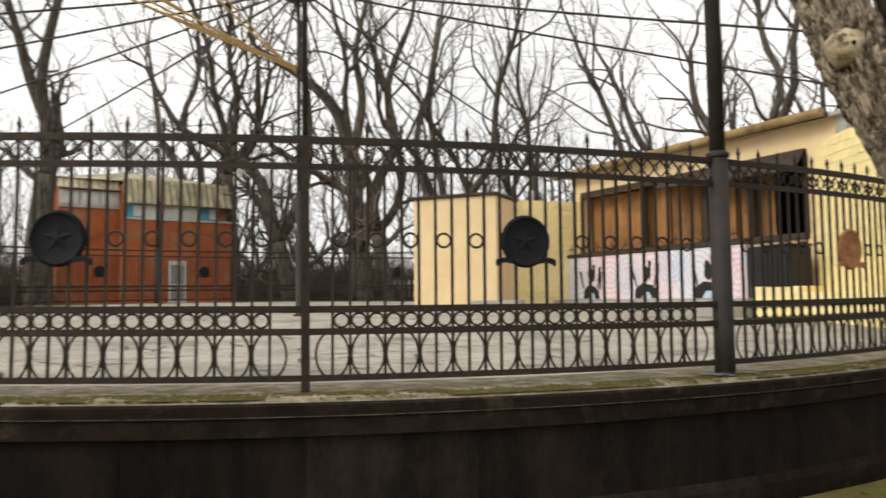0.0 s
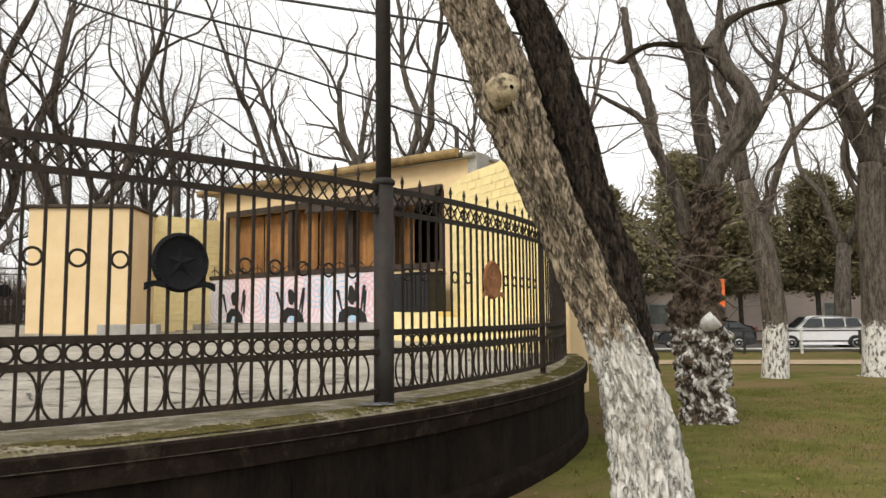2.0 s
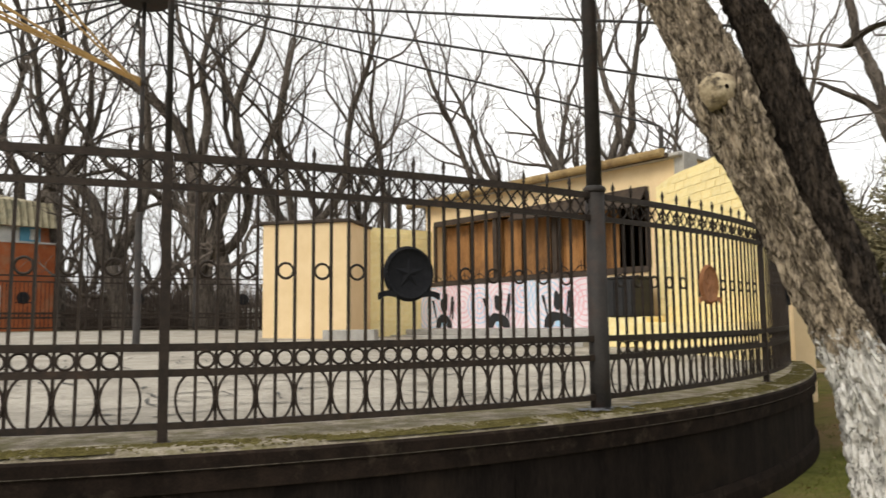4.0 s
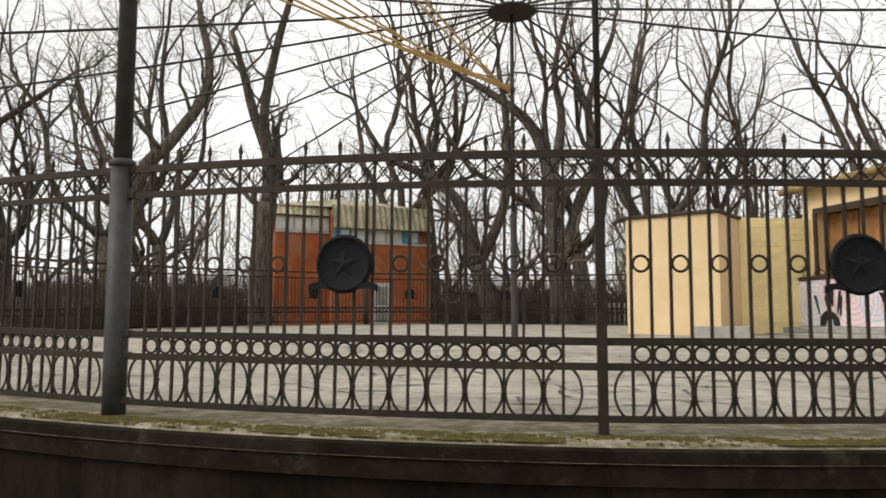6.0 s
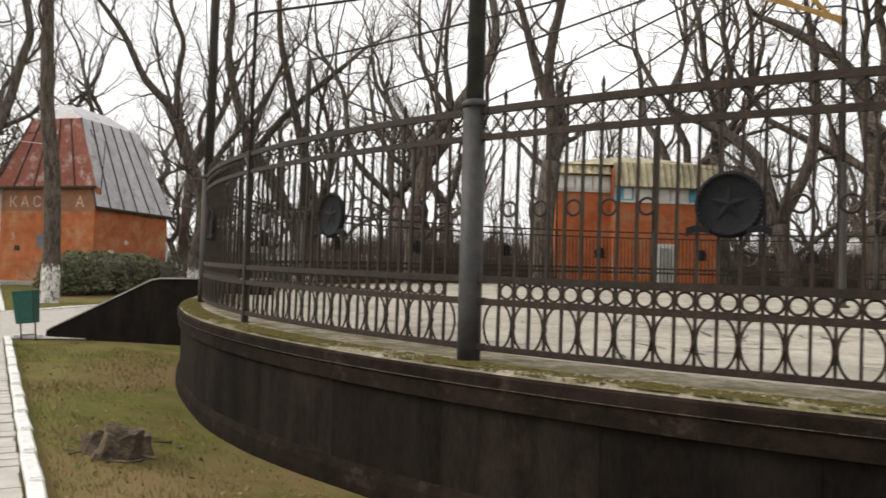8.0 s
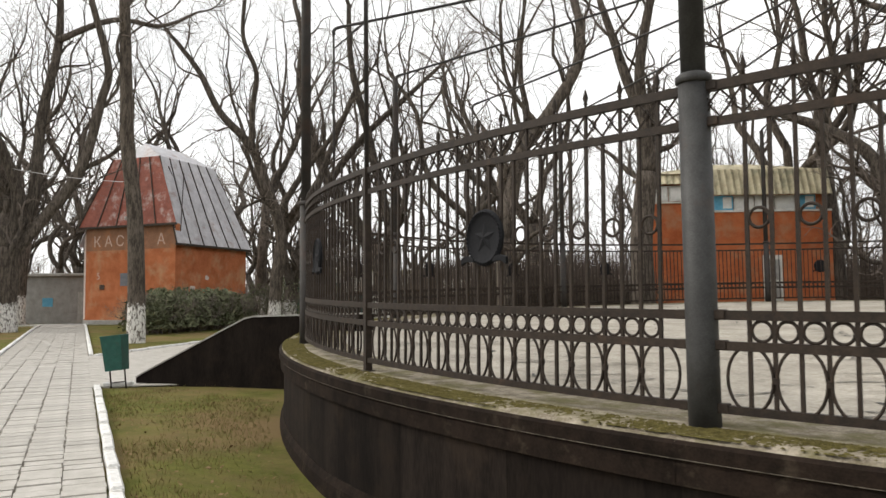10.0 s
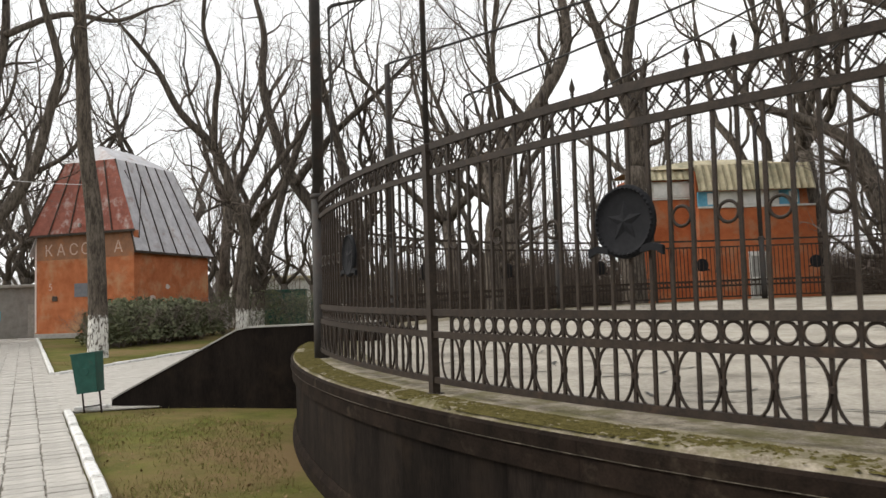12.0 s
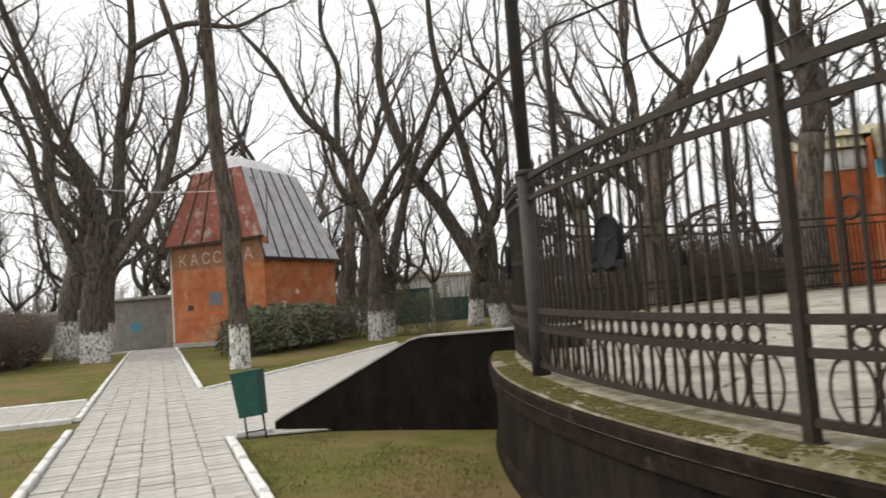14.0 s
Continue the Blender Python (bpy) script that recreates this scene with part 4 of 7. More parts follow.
for k, cx in enumerate((1.55, 4.15, 6.6)):
    w = (0.75, 0.95, 1.0)[k]
    base = [(cx - w * 0.55, MZ0 + 0.02), (cx - w * 0.5, MZ0 + 0.3), (cx - w * 0.2, MZ0 + 0.48), (cx + w * 0.25, MZ0 + 0.42), (cx + w * 0.5, MZ0 + 0.25), (cx + w * 0.55, MZ0 + 0.02), (cx + w * 0.25, MZ0 + 0.02), (cx + w * 0.12, MZ0 + 0.2), (cx - w * 0.12, MZ0 + 0.2), (cx - w * 0.25, MZ0 + 0.02)]
    flat_shape(base, -0.518, mural, BLACK, "painted_shape", "black painted instrument shape")
    flat_shape(blob(cx - 0.02, MZ0 + 0.78, 0.15, 0.26, k), -0.519, mural, BLACK, "painted_shape")
    for j, (dx, z0, z1) in enumerate(((-0.42, 0.35, 0.95), (0.3, 0.35, 1.05), (0.42, 0.3, 0.9), (0.12, 0.6, 1.15))):
        lean = (-0.16, 0.14, 0.05, 0.02)[j] * (1 if k != 1 else 1.5)
        flat_shape([(cx + dx, MZ0 + z0), (cx + dx + 0.05, MZ0 + z0), (cx + dx + lean + 0.07, MZ0 + z1), (cx + dx + lean - 0.05, MZ0 + z1)], -0.5195 - 0.001 * j, mural, BLACK, "painted_shape")
    flat_shape(blob(cx + 0.02, MZ0 + 0.13, 0.12, 0.1, 0), -0.526, mural, BLUE, "painted_drum")
st = Soup()
st.box(-0.9, -1.7, -0.5, MU1 + 0.6, -0.3, -0.02, bevel=0.02)
st.box(-0.9, -1.1, -0.02, MU1 + 0.5, -0.3, 0.17, bevel=0.02)
tagged(part("stage_step", st, GREYEDGE, None, m=SM), "low grey concrete steps before the stage", "steps", "", "structure")
# iron railing scrolls on top of the mural panel
sc = thing("railing", "low black iron scroll railing on the mural panel", "railing", SM)
for k in range(12):
    x = MU0 + 0.3 + k * 0.7
    if x > MU1 - 0.3:
        break
    part("scroll", Soup().tube([(x + 0.3 * (q / 12 - 0.5) * 2, -0.45, MZ1 + 0.12 + 0.2 * math.sin(q / 12 * math.pi)) for q in range(13)], 0.016, 5), IRON, sc)
    part("spike", Soup().lathe([(0.012, 0), (0.012, 0.28), (0.003, 0.36)], 6, (x, -0.45, MZ1 + 0.11)), IRON, sc)
# dark loudspeaker cabinet and block at the end of the mural
bx = thing("metal_cabinet", "black metal cabinet standing beside the mural", "cabinet", SM)
part("body", Soup().box(MU1 + 0.15, -0.62, 0.0, MU1 + 0.75, -0.1, 1.5, bevel=0.02), BLACK, bx)
part("door", Soup().box(MU1 + 0.2, -0.66, 0.08, MU1 + 0.7, -0.62, 1.42, bevel=0.01), BLACK, bx)
sp = thing("equipment_box", "dark grey equipment box on a stand by the stage", "box", SM)
part("stand", Soup().box(SLEN - 1.9, -1.15, -0.3, SLEN - 0.45, -0.4, 0.46, bevel=0.02), BRICKYELLOW, sp, "rough yellow masonry stand")
part("body", Soup().box(SLEN - 1.5, -1.2, 0.46, SLEN - 0.7, -0.45, 1.42, bevel=0.03), BLACK, sp)
part("lid", Soup().box(SLEN - 1.53, -1.23, 1.42, SLEN - 0.67, -0.42, 1.48, bevel=0.02), BLACK, sp)
for k in range(3):
    part("rib", Soup().box(SLEN - 1.42 + k * 0.28, -1.23, 0.5, SLEN - 1.36 + k * 0.28, -1.2, 1.38, bevel=0.008), BLACK, sp)

# yellow wing wall between the stage and the fence, with a rough coat and a low plinth
WA, WB = Vector((9.38, 18.95, 0)), Vector((9.35, 13.9, 0))
WLEN = (WB - WA).length
WM = local(WA, WB, court_z(9.7, 15.2))
ww = Soup()
nx = 14
tops = [4.2 + 0.5 * u + 0.06 * math.sin(u * 9) for u in [k / nx for k in range(nx + 1)]]
for k in range(nx + 1):
    x = WLEN * k / nx
    for y, z in ((0, -0.7), (0, tops[k]), (0.3, tops[k] + 0.03), (0.3, -0.7)):
        ww.v.append((x, y, z))
for k in range(nx):
    for q in range(4):
        ww.f.append((k * 4 + q, k * 4 + (q + 1) % 4, k * 4 + 4 + (q + 1) % 4, k * 4 + 4 + q))
ww.f += [(0, 1, 2, 3), (nx * 4 + 3, nx * 4 + 2, nx * 4 + 1, nx * 4)]
wing = solid("wall_wing", ww, BRICKYELLOW, label="bright yellow rough-rendered wing wall of the stage", category="wall", m=WM)
part("end_pier", Soup().box(WLEN - 0.02, -0.06, -0.8, WLEN + 0.3, 0.36, 2.6, bevel=0.02), CREAM, wing, "plain cream pier")
pl = Soup().box(-0.4, -0.75, -0.1, WLEN - 0.3, -0.02, 0.72, bevel=0.02)
tagged(part("plinth", pl, BRICKYELLOW, None, m=WM), "low yellow plinth along the wing wall", "plinth", "", "structure")
random.seed(31)
stone_meshes = []
for k in range(5):
    s = Soup().box(-0.19, -0.012, -0.09, 0.19, 0.012, 0.09, bevel=0.011)
    s.v = [(x + random.gauss(0, 0.008), y, z + random.gauss(0, 0.008)) for x, y, z in s.v]
    stone_meshes.append(s.mesh("stone", BRICKYELLOW))
for r in range(20):
    for c in range(14):
        x, z = 0.22 + c * 0.4 + (0.2 if r % 2 else 0), 0.62 + r * 0.2
        if x < WLEN - 0.2 and z < tops[min(nx, int(x / WLEN * nx))] - 0.1:
            part("stone", stone_meshes[(r * 7 + c * 3) % 5], None, wing, m=Matrix.Translation((x, -0.006, z)))

# ---- yellow booth and the wall beside it ----
BL, BR = Vector((-0.63, 25.75, 0)), Vector((2.0, 24.6, 0))
BLEN = (BR - BL).length
bz = court_z(1, 25.2) + 0.24
BM = local(BL, BR, bz)
booth = thing("booth", "cream-yellow windowless booth with a flat roof", "booth", BM)
part("wall", Soup().box(0, 0, -0.4, BLEN, 3.2, 3.35, bevel=0.01), CREAM, booth)
rs = Soup()
rs.box(-0.2, -0.1, 3.35, BLEN + 0.08, 3.35, 3.45, bevel=0.02)
part("roof", rs, TRIM, booth, "thin dark brown roof edge")
part("drain_pipe", Soup().tube([(-0.05, 0.1, 3.42), (-0.4, -0.1, 3.24)], 0.06, 8), TRIM, booth)
part("door_step", Soup().box(BLEN * 0.75, -0.45, -0.4, BLEN + 0.9, -0.02, 0.02, bevel=0.02), GREYEDGE, booth)
BWA = BM @ Vector((BLEN + 0.02, 2.1, 0))
wb = solid("wall_back", Soup().box(0, 0, -0.3, (Vector((SL.x, SL.y, 0)) - Vector((BWA.x, BWA.y, 0))).length, 0.3, 3.42), BRICKYELLOW, label="rough yellow wall between booth and stage", category="wall", m=local(Vector((BWA.x, BWA.y, 0)), Vector((SL.x + 0.05, SL.y - 0.35, 0)), bz))
LW = (Vector((SL.x, SL.y, 0)) - Vector((BWA.x, BWA.y, 0))).length
for r in range(16):
    for c in range(int(LW / 0.4) - 1):
        part("stone", stone_meshes[(r * 5 + c * 3) % 5], None, wb, m=Matrix.Translation((0.25 + c * 0.4 + (0.2 if r % 2 else 0), -0.006, 0.2 + r * 0.2)))

# ---- brick pavilion across the court ----
KL, KR = Vector((-17.2, 36.2, 0)), Vector((-10.6, 40.9, 0))
KLEN = (KR - KL).length
kz = 1.6
KM = local(KL, KR, kz)
pav = thing("brick_pavilion", "two-storey red brick pavilion with blue-framed upper windows", "pavilion", KM)
W1 = KLEN * 0.34
HT = 5.2
part("wing_wall", Soup().box(0, 0.9, 0, W1, 3.4, HT), BRICKMASS, pav)
part("front_wall", Soup().box(W1, 0, 0, KLEN, 3.4, HT - 0.97), BRICKMASS, pav)
part("band", Soup().box(0.0, 0.82, HT - 0.5, W1, 0.9, HT - 0.42, bevel=0.01), WHITEPAINT, pav)
for k in range(3):
    w = part("window", Soup().box(0.02 + k * W1 / 3, 0.84, HT - 0.4, (k + 1) * W1 / 3 - 0.015, 0.89, HT + 0.34, bevel=0.01), WHITEPAINT, pav)
    part("pane", Soup().box(0.1 + k * W1 / 3, 0.82, HT - 0.3, (k + 1) * W1 / 3 - 0.09, 0.836, HT + 0.24), PALEPANE, w)
part("upper_wall", Soup().box(0, 0.95, HT, W1, 3.4, HT + 0.6), BRICKMASS, pav)
part("upper_front_wall", Soup().box(W1, 0.25, HT - 0.97, KLEN, 3.4, HT + 0.7), BRICKMASS, pav)
for k in range(5):
    x0 = W1 + 0.05 + (KLEN - W1 - 0.65) * k / 5
    x1 = x0 + (KLEN - W1 - 0.65) / 5 - 0.05
    edge = k in (0, 4)
    w = part("window", Soup().box(x0, 0.12, HT - 0.94, x1, 0.24, HT - 0.27, bevel=0.01), BLUEPAINT if edge else WHITEPAINT, pav, "faded blue window surround" if edge else "")
    part("pane", Soup().box(x0 + (0.42 if edge else 0.08), 0.10, HT - 0.86, x1 - 0.08, 0.118, HT - 0.34), PALEPANE, w)
part("sill", Soup().box(W1, -0.06, HT - 1.05, KLEN, 0.1, HT - 0.96, bevel=0.01), WHITEPAINT, pav)
# corrugated roof aprons: one hanging over the front, a lower one on the wing
for x0, x1, y0, z0, z1 in ((W1 - 0.1, KLEN - 0.08, -0.4, HT - 0.28, HT + 0.95), (-0.2, W1, 0.55, HT + 0.4, HT + 0.95)):
    s = Soup()
    nn = int((x1 - x0) / 0.15)
    for q in range(nn + 1):
        x = x0 + (x1 - x0) * q / nn
        d = 0.06 * math.cos(q * math.pi)
        s.v += [(x, y0 - d, z0), (x, y0 + 0.45 - d, z1), (x, y0 + 0.45 - d, z1 - 0.04), (x, y0 + 0.04 - d, z0 - 0.03)]
    for q in range(nn):
        for e in range(4):
            s.f.append((q * 4 + e, q * 4 + 4 + e, q * 4 + 4 + (e + 1) % 4, q * 4 + (e + 1) % 4))
    part("roof_apron", s, SLATE, pav, "weathered corrugated roof apron")
rt = Soup()
rt.v = [(-0.2, 0.9, HT + 0.9), (KLEN, 0.15, HT + 0.9), (KLEN, 3.7, HT + 0.9), (-0.2, 3.7, HT + 0.9), (KLEN * 0.4, 2.0, HT + 1.5), (KLEN * 0.65, 2.0, HT + 1.5)]
rt.f = [(0, 1, 5, 4), (1, 2, 5), (2, 3, 4, 5), (3, 0, 4), (3, 2, 1, 0)]
part("roof", rt, SLATE, pav)
dr = part("door", Soup().box(W1 + 2.15, -0.05, 0.0, W1 + 3.0, 0.04, 2.15, bevel=0.01), WHITEPAINT, pav, "worn white door")
part("door_panel", Soup().box(W1 + 2.25, -0.08, 1.0, W1 + 2.9, -0.05, 1.95, bevel=0.01), GREYRENDER, dr)
part("door_panel", Soup().box(W1 + 2.25, -0.08, 0.15, W1 + 2.9, -0.05, 0.85, bevel=0.01), GREYRENDER, dr)

# ---- brick substation with a mansard roof ----
SC = Vector((-44.7, 29.55, 0))
sdf = Vector((-0.959, -0.283, 0)).normalized()
FW, SD = 7.1, 7.2
sr = Vector((-sdf.y, sdf.x, 0))
if sr.dot(Vector((0, 1, 0))) < 0:
    sr = -sr
C2 = SC + sdf * FW
SUBM = local(C2, SC, 0.72)
sub = thing("brick_substation", "orange brick substation tower with a mansard sheet-metal roof", "substation", SUBM)
EH, FH = 4.82, 6.05
part("plinth", Soup().box(-0.05, -0.05, -0.1, FW + 0.05, SD + 0.05, 0.2, bevel=0.02), GREYEDGE, sub)
part("front_wall", Soup().box(0, 0, 0.2, FW, 0.4, FH), BRICKSUB, sub)
part("side_wall", Soup().box(FW - 0.4, 0.4, 0.2, FW, SD, EH + 0.1), BRICKSUB, sub)
part("far_side_wall", Soup().box(0, 0.4, 0.2, 0.4, SD, EH + 0.1), BRICKSUB, sub)
part("back_wall", Soup().box(0.4, SD - 0.4, 0.2, FW - 0.4, SD, EH + 0.1), BRICKSUB, sub)
# roof faces as lapped sheets: steep lower slopes, a shallow top
RZ1, RZ2 = 10.4, 11.5
ins = 1.75


def roof_sheets(a, b, c, d, cols, mat, th, label):
    """A slope from the eave a-b up to c-d (a under d), in standing-seam sheets."""
    nrm = (b - a).cross(d - a).normalized()
    for k in range(cols):
        u0, u1 = k / cols, (k + 1) / cols
        p, q, r, s = a.lerp(b, u0), a.lerp(b, u1), d.lerp(c, u1), d.lerp(c, u0)
        sp = Soup()
        sp.add([p, q, r, s, p + nrm * th, q + nrm * th, r + nrm * th, s + nrm * th], [(3, 2, 1, 0), (4, 5, 6, 7), (0, 1, 5, 4), (1, 2, 6, 5), (2, 3, 7, 6), (3, 0, 4, 7)])
        e = (q - p).normalized() * 0.03
        seam = Soup()
        seam.add([p - e, p + e, s + e, s - e, p - e + nrm * (th + 0.05), p + e + nrm * (th + 0.05), s + e + nrm * (th + 0.05), s - e + nrm * (th + 0.05)], [(4, 5, 6, 7), (0, 1, 5, 4), (1, 2, 6, 5), (3, 0, 4, 7)])
        part("roof_sheet", sp, mat, sub, label)
        part("roof_seam", seam, TRIM, sub, "dark standing seam")


o = 0.25
e0, e1, e2, e3 = Vector((-o, -o, FH)), Vector((FW + o, -o, FH)), Vector((FW + o, SD + o, EH)), Vector((-o, SD + o, EH))
e1s, e0s = Vector((FW + o, -o, EH)), Vector((-o, -o, EH))
t0, t1, t2, t3 = Vector((ins, 0.5, RZ1)), Vector((FW - ins, 0.5, RZ1)), Vector((FW - ins, SD - 1.3, RZ1)), Vector((ins, SD - 1.3, RZ1))
roof_sheets(e0, e1, t1, t0, 5, ROOFRUST, 0.03, "rust-red roof sheet")
roof_sheets(e1s, e2, t2, t1, 6, ROOFTIN, 0.03, "grey roof sheet")
roof_sheets(e2, e3, t3, t2, 5, ROOFRUST, 0.03, "rust-red roof sheet")
roof_sheets(e3, e0s, t0, t3, 6, ROOFTIN, 0.03, "grey roof sheet")
tp = Soup()
tp.v = [t0, t1, t2, t3, Vector((FW / 2, 1.3, RZ2)), Vector((FW / 2, SD - 2.2, RZ2))]
tp.v = [tuple(p) for p in tp.v]
tp.f = [(0, 1, 4), (1, 2, 5, 4), (2, 3, 5), (3, 0, 4, 5), (3, 2, 1, 0)]
part("roof_cap", tp, ROOFTIN, sub)
bd = Soup()
bd.tube([(FW + 0.12, 0.3, EH + 0.75), (FW - ins + 0.55, SD * 0.3, RZ1 - 0.9)], 0.03, 5)
bd.tube([(FW - ins + 0.3, 1.0, RZ1 - 0.6), (FW - 0.6, SD * 0.33, EH + 1.4)], 0.03, 5)
part("roof_strap", bd, TRIM, sub)
eb = Soup()
eb.box(-o, -o - 0.03, FH - 0.12, FW + o, -o + 0.05, FH + 0.02)
eb.box(FW + o - 0.05, -o, EH - 0.12, FW + o + 0.03, SD + o, EH + 0.02)
part("eave_board", eb, TRIM, sub)
part("gable_fill", Soup().box(0.4, 0.4, EH, FW - 0.4, 0.8, FH), BRICKSUB, sub)
random.seed(17)
for k, (y, z, w, h) in enumerate(((1.6, 2.1, 0.5, 0.4), (2.2, 1.35, 0.9, 0.45), (3.0, 2.8, 0.4, 0.3), (1.0, 1.7, 0.35, 0.3))):
    s = Soup()
    pts = [(FW + 0.006, y + a, z + b) for a, b in blob(0, 0, w / 2, h / 2, k)]
    s.add(pts + [(FW + 0.014, y, z)], [(len(pts), q, (q + 1) % len(pts)) for q in range(len(pts))])
    part("plaster_patch", s, PLASTER, sub, "pale fallen-plaster patch")


def letters(txt, size, m, mat, parent, name="letter"):
    cu = bpy.data.curves.new("letter", "FONT")
    cu.body, cu.size, cu.extrude = txt, size, 0.004
    tmp = bpy.data.objects.new("letter_tmp", cu)
    scene.collection.objects.link(tmp)
    dg = bpy.context.evaluated_depsgraph_get()
    me = bpy.data.meshes.new_from_object(tmp.evaluated_get(dg))
    bpy.data.objects.remove(tmp)
    me.materials.clear()
    me.materials.append(mat)
    return part(name, me, None, parent, "", m=m)


for ch, x in (("К", 0.7), ("А", 1.6), ("С", 2.5), ("С", 3.35), ("А", 5.7)):
    letters(ch, 0.95, Matrix.Translation((x, -0.014, FH - 1.25)) @ Matrix.Rotation(radians(90), 4, "X"), FADED, sub)
letters("5", 0.6, Matrix.Translation((1.0, -0.012, 2.75)) @ Matrix.Rotation(radians(90), 4, "X"), FADED, sub, "number")
part("vent", Soup().box(1.3, -0.06, 2.1, 1.65, 0.0, 2.4, bevel=0.02), TRIM, sub)
part("lamp", Soup().lathe([(0.03, 0), (0.09, 0.05), (0.11, 0.2), (0.02, 0.26)], 10, (3.6, -o - 0.1, FH + 0.3)), RIM, sub)
part("sign", Soup().box(2.9, -0.02, 2.3, 3.9, 0.0, 3.1, bevel=0.005), DULLBLUE, sub, "faded blue-grey painted rectangle")
part("brown_band", Soup().box(0.02, -0.006, FH - 1.5, FW - 0.02, 0.0, FH - 0.02), BROWNBAND, sub, "weathered brown band under the eave")
part("corner_strip", Soup().box(-0.03, -0.012, 0.25, 0.1, 0.0, FH - 0.3), PLASTER, sub, "pale worn corner strip")

# ---- litter bin on the grass corner ----
BINP = Vector((-17.95, 10.35, 0.15))
bin_ = thing("litter_bin", "dark green metal litter bin on two legs", "bin", Matrix.Translation(BINP) @ Matrix.Rotation(radians(34), 4, "Z") @ Matrix.Rotation(radians(-6), 4, "Y"))
bb = Soup()
tw, bw, dd, z0, z1 = 0.21, 0.175, 0.15, 0.36, 1.04
outer = [(-bw, -dd, z0), (bw, -dd, z0), (bw, dd, z0), (-bw, dd, z0), (-tw, -dd - 0.02, z1), (tw, -dd - 0.02, z1), (tw, dd + 0.02, z1), (-tw, dd + 0.02, z1)]
inner = [(x * 0.94, y * 0.93, z + (0.02 if z == z0 else 0)) for x, y, z in outer]
bb.v = outer + inner
bb.f = [(3, 2, 1, 0), (0, 1, 5, 4), (1, 2, 6, 5), (2, 3, 7, 6), (3, 0, 4, 7), (8, 9, 10, 11), (12, 13, 9, 8), (13, 14, 10, 9), (14, 15, 11, 10), (15, 12, 8, 11), (4, 5, 13, 12), (5, 6, 14, 13), (6, 7, 15, 14), (7, 4, 12, 15)]
part("body", bb, GREENPAINT, bin_)
part("rim", Soup().tube([(-tw, -dd - 0.02, z1), (tw, -dd - 0.02, z1), (tw, dd + 0.02, z1), (-tw, dd + 0.02, z1)], 0.014, 6, True), GREENPAINT, bin_)
part("emblem", Soup().lathe([(0.07, 0), (0.07, 0.008), (0.05, 0.01)], 14, (0, -dd - 0.008, 0.72), axis="y"), GREENPAINT, bin_)
for sx in (-0.15, 0.15):
    part("leg", Soup().tube([(sx, 0, -0.06), (sx, 0, 0.72), (sx * 1.2, 0, 0.76)], 0.017, 6), IRON, bin_)
part("cross_bar", Soup().tube([(-0.16, 0, 0.12), (0.16, 0, 0.12)], 0.012, 6), IRON, bin_)


# ---- trees ----
class Tree:
    """A bare tree: a trunk, limbs and a crown of twigs, each a mesh of its own."""

    def __init__(self, seed, twigs=1.0):
        self.rnd = random.Random(seed)
        self.trunk, self.limbs, self.twigs, self.density = Soup(), [], Soup(), twigs

    def branch(self, p, d, length, r, level, soup=None, curl=0.22, lift=0.06):
        rd = self.rnd
        n = (9, 11, 9, 6, 4)[min(level, 4)]
        pts, radii = [p.copy()], [r]
        tip = r * (0.4 if level < 2 else 0.3)
        step = length / n
        side = d.orthogonal().normalized()
        side.rotate(Matrix.Rotation(rd.uniform(0, 2 * math.pi), 3, d))
        ph, fr, amp = rd.uniform(0, 6.28), rd.uniform(0.7, 1.25), curl * (1.15 if level < 3 else 0.7)
        for k in range(n):
            bend = side * (amp * math.sin(ph + fr * k))
            jit = curl * (0.55 if level < 3 else 1.25)
            rise_by = lift if level < 3 else lift * 0.2
            d = (d + bend + Vector((rd.gauss(0, jit), rd.gauss(0, jit), rd.gauss(0, jit * 0.8) + rise_by))).normalized()
            p = p + d * step
            pts.append(p.copy())
            radii.append(r + (tip - r) * (k + 1) / n)
        if level == 1 or not self.limbs:
            self.limbs.append(Soup())
        target = soup or (self.trunk if level == 0 else self.limbs[-1] if level < 3 else self.twigs)
        target.tube(pts, radii, (10, 8, 5, 3, 3)[min(level, 4)], caps=level < 3)
        if level >= 4:
            return pts
        count = (0, 6, 7, 6)[level] if level else 0
        count = max(1, round(count * (self.density if level >= 2 else 1)))
        for k in range(count):
            u = rd.uniform(0.25, 1.0)
            i = min(int(u * n), n - 1)
            q = pts[i].lerp(pts[i + 1], u * n - i)
            t = (pts[i + 1] - pts[i]).normalized()
            axis = t.orthogonal().normalized()
            axis.rotate(Matrix.Rotation(rd.uniform(0, 2 * math.pi), 3, t))
            c = t.copy()
            c.rotate(Matrix.Rotation(radians(rd.uniform(24, 55)), 3, axis))
            self.branch(q, c, length * rd.uniform(0.38, 0.62), max(radii[i] * rd.uniform(0.4, 0.6), 0.004), level + 1, None, curl, lift)
        # the limb runs out in a finer shoot
        self.branch(pts[-1], d, length * 0.5, max(radii[-1] * 0.9, 0.004), level + 1, None, curl, lift)
        return pts

    def stem(self, pts, radii, soup=None, sides=14):
        (soup or self.trunk).tube([Vector(p) for p in pts], radii, sides)


def plant(t, name, label, m, bark, group="", smooth=True):
    ob = thing(name, label, "tree", m, group)
    part("trunk", t.trunk, bark, ob, smooth=smooth)
    for s in t.limbs:
        if s.f:
            part("limb", s, BARK, ob, smooth=True)
    if t.twigs.f:
        part("crown", t.twigs, TWIG, ob, "fine bare twigs")
    return ob


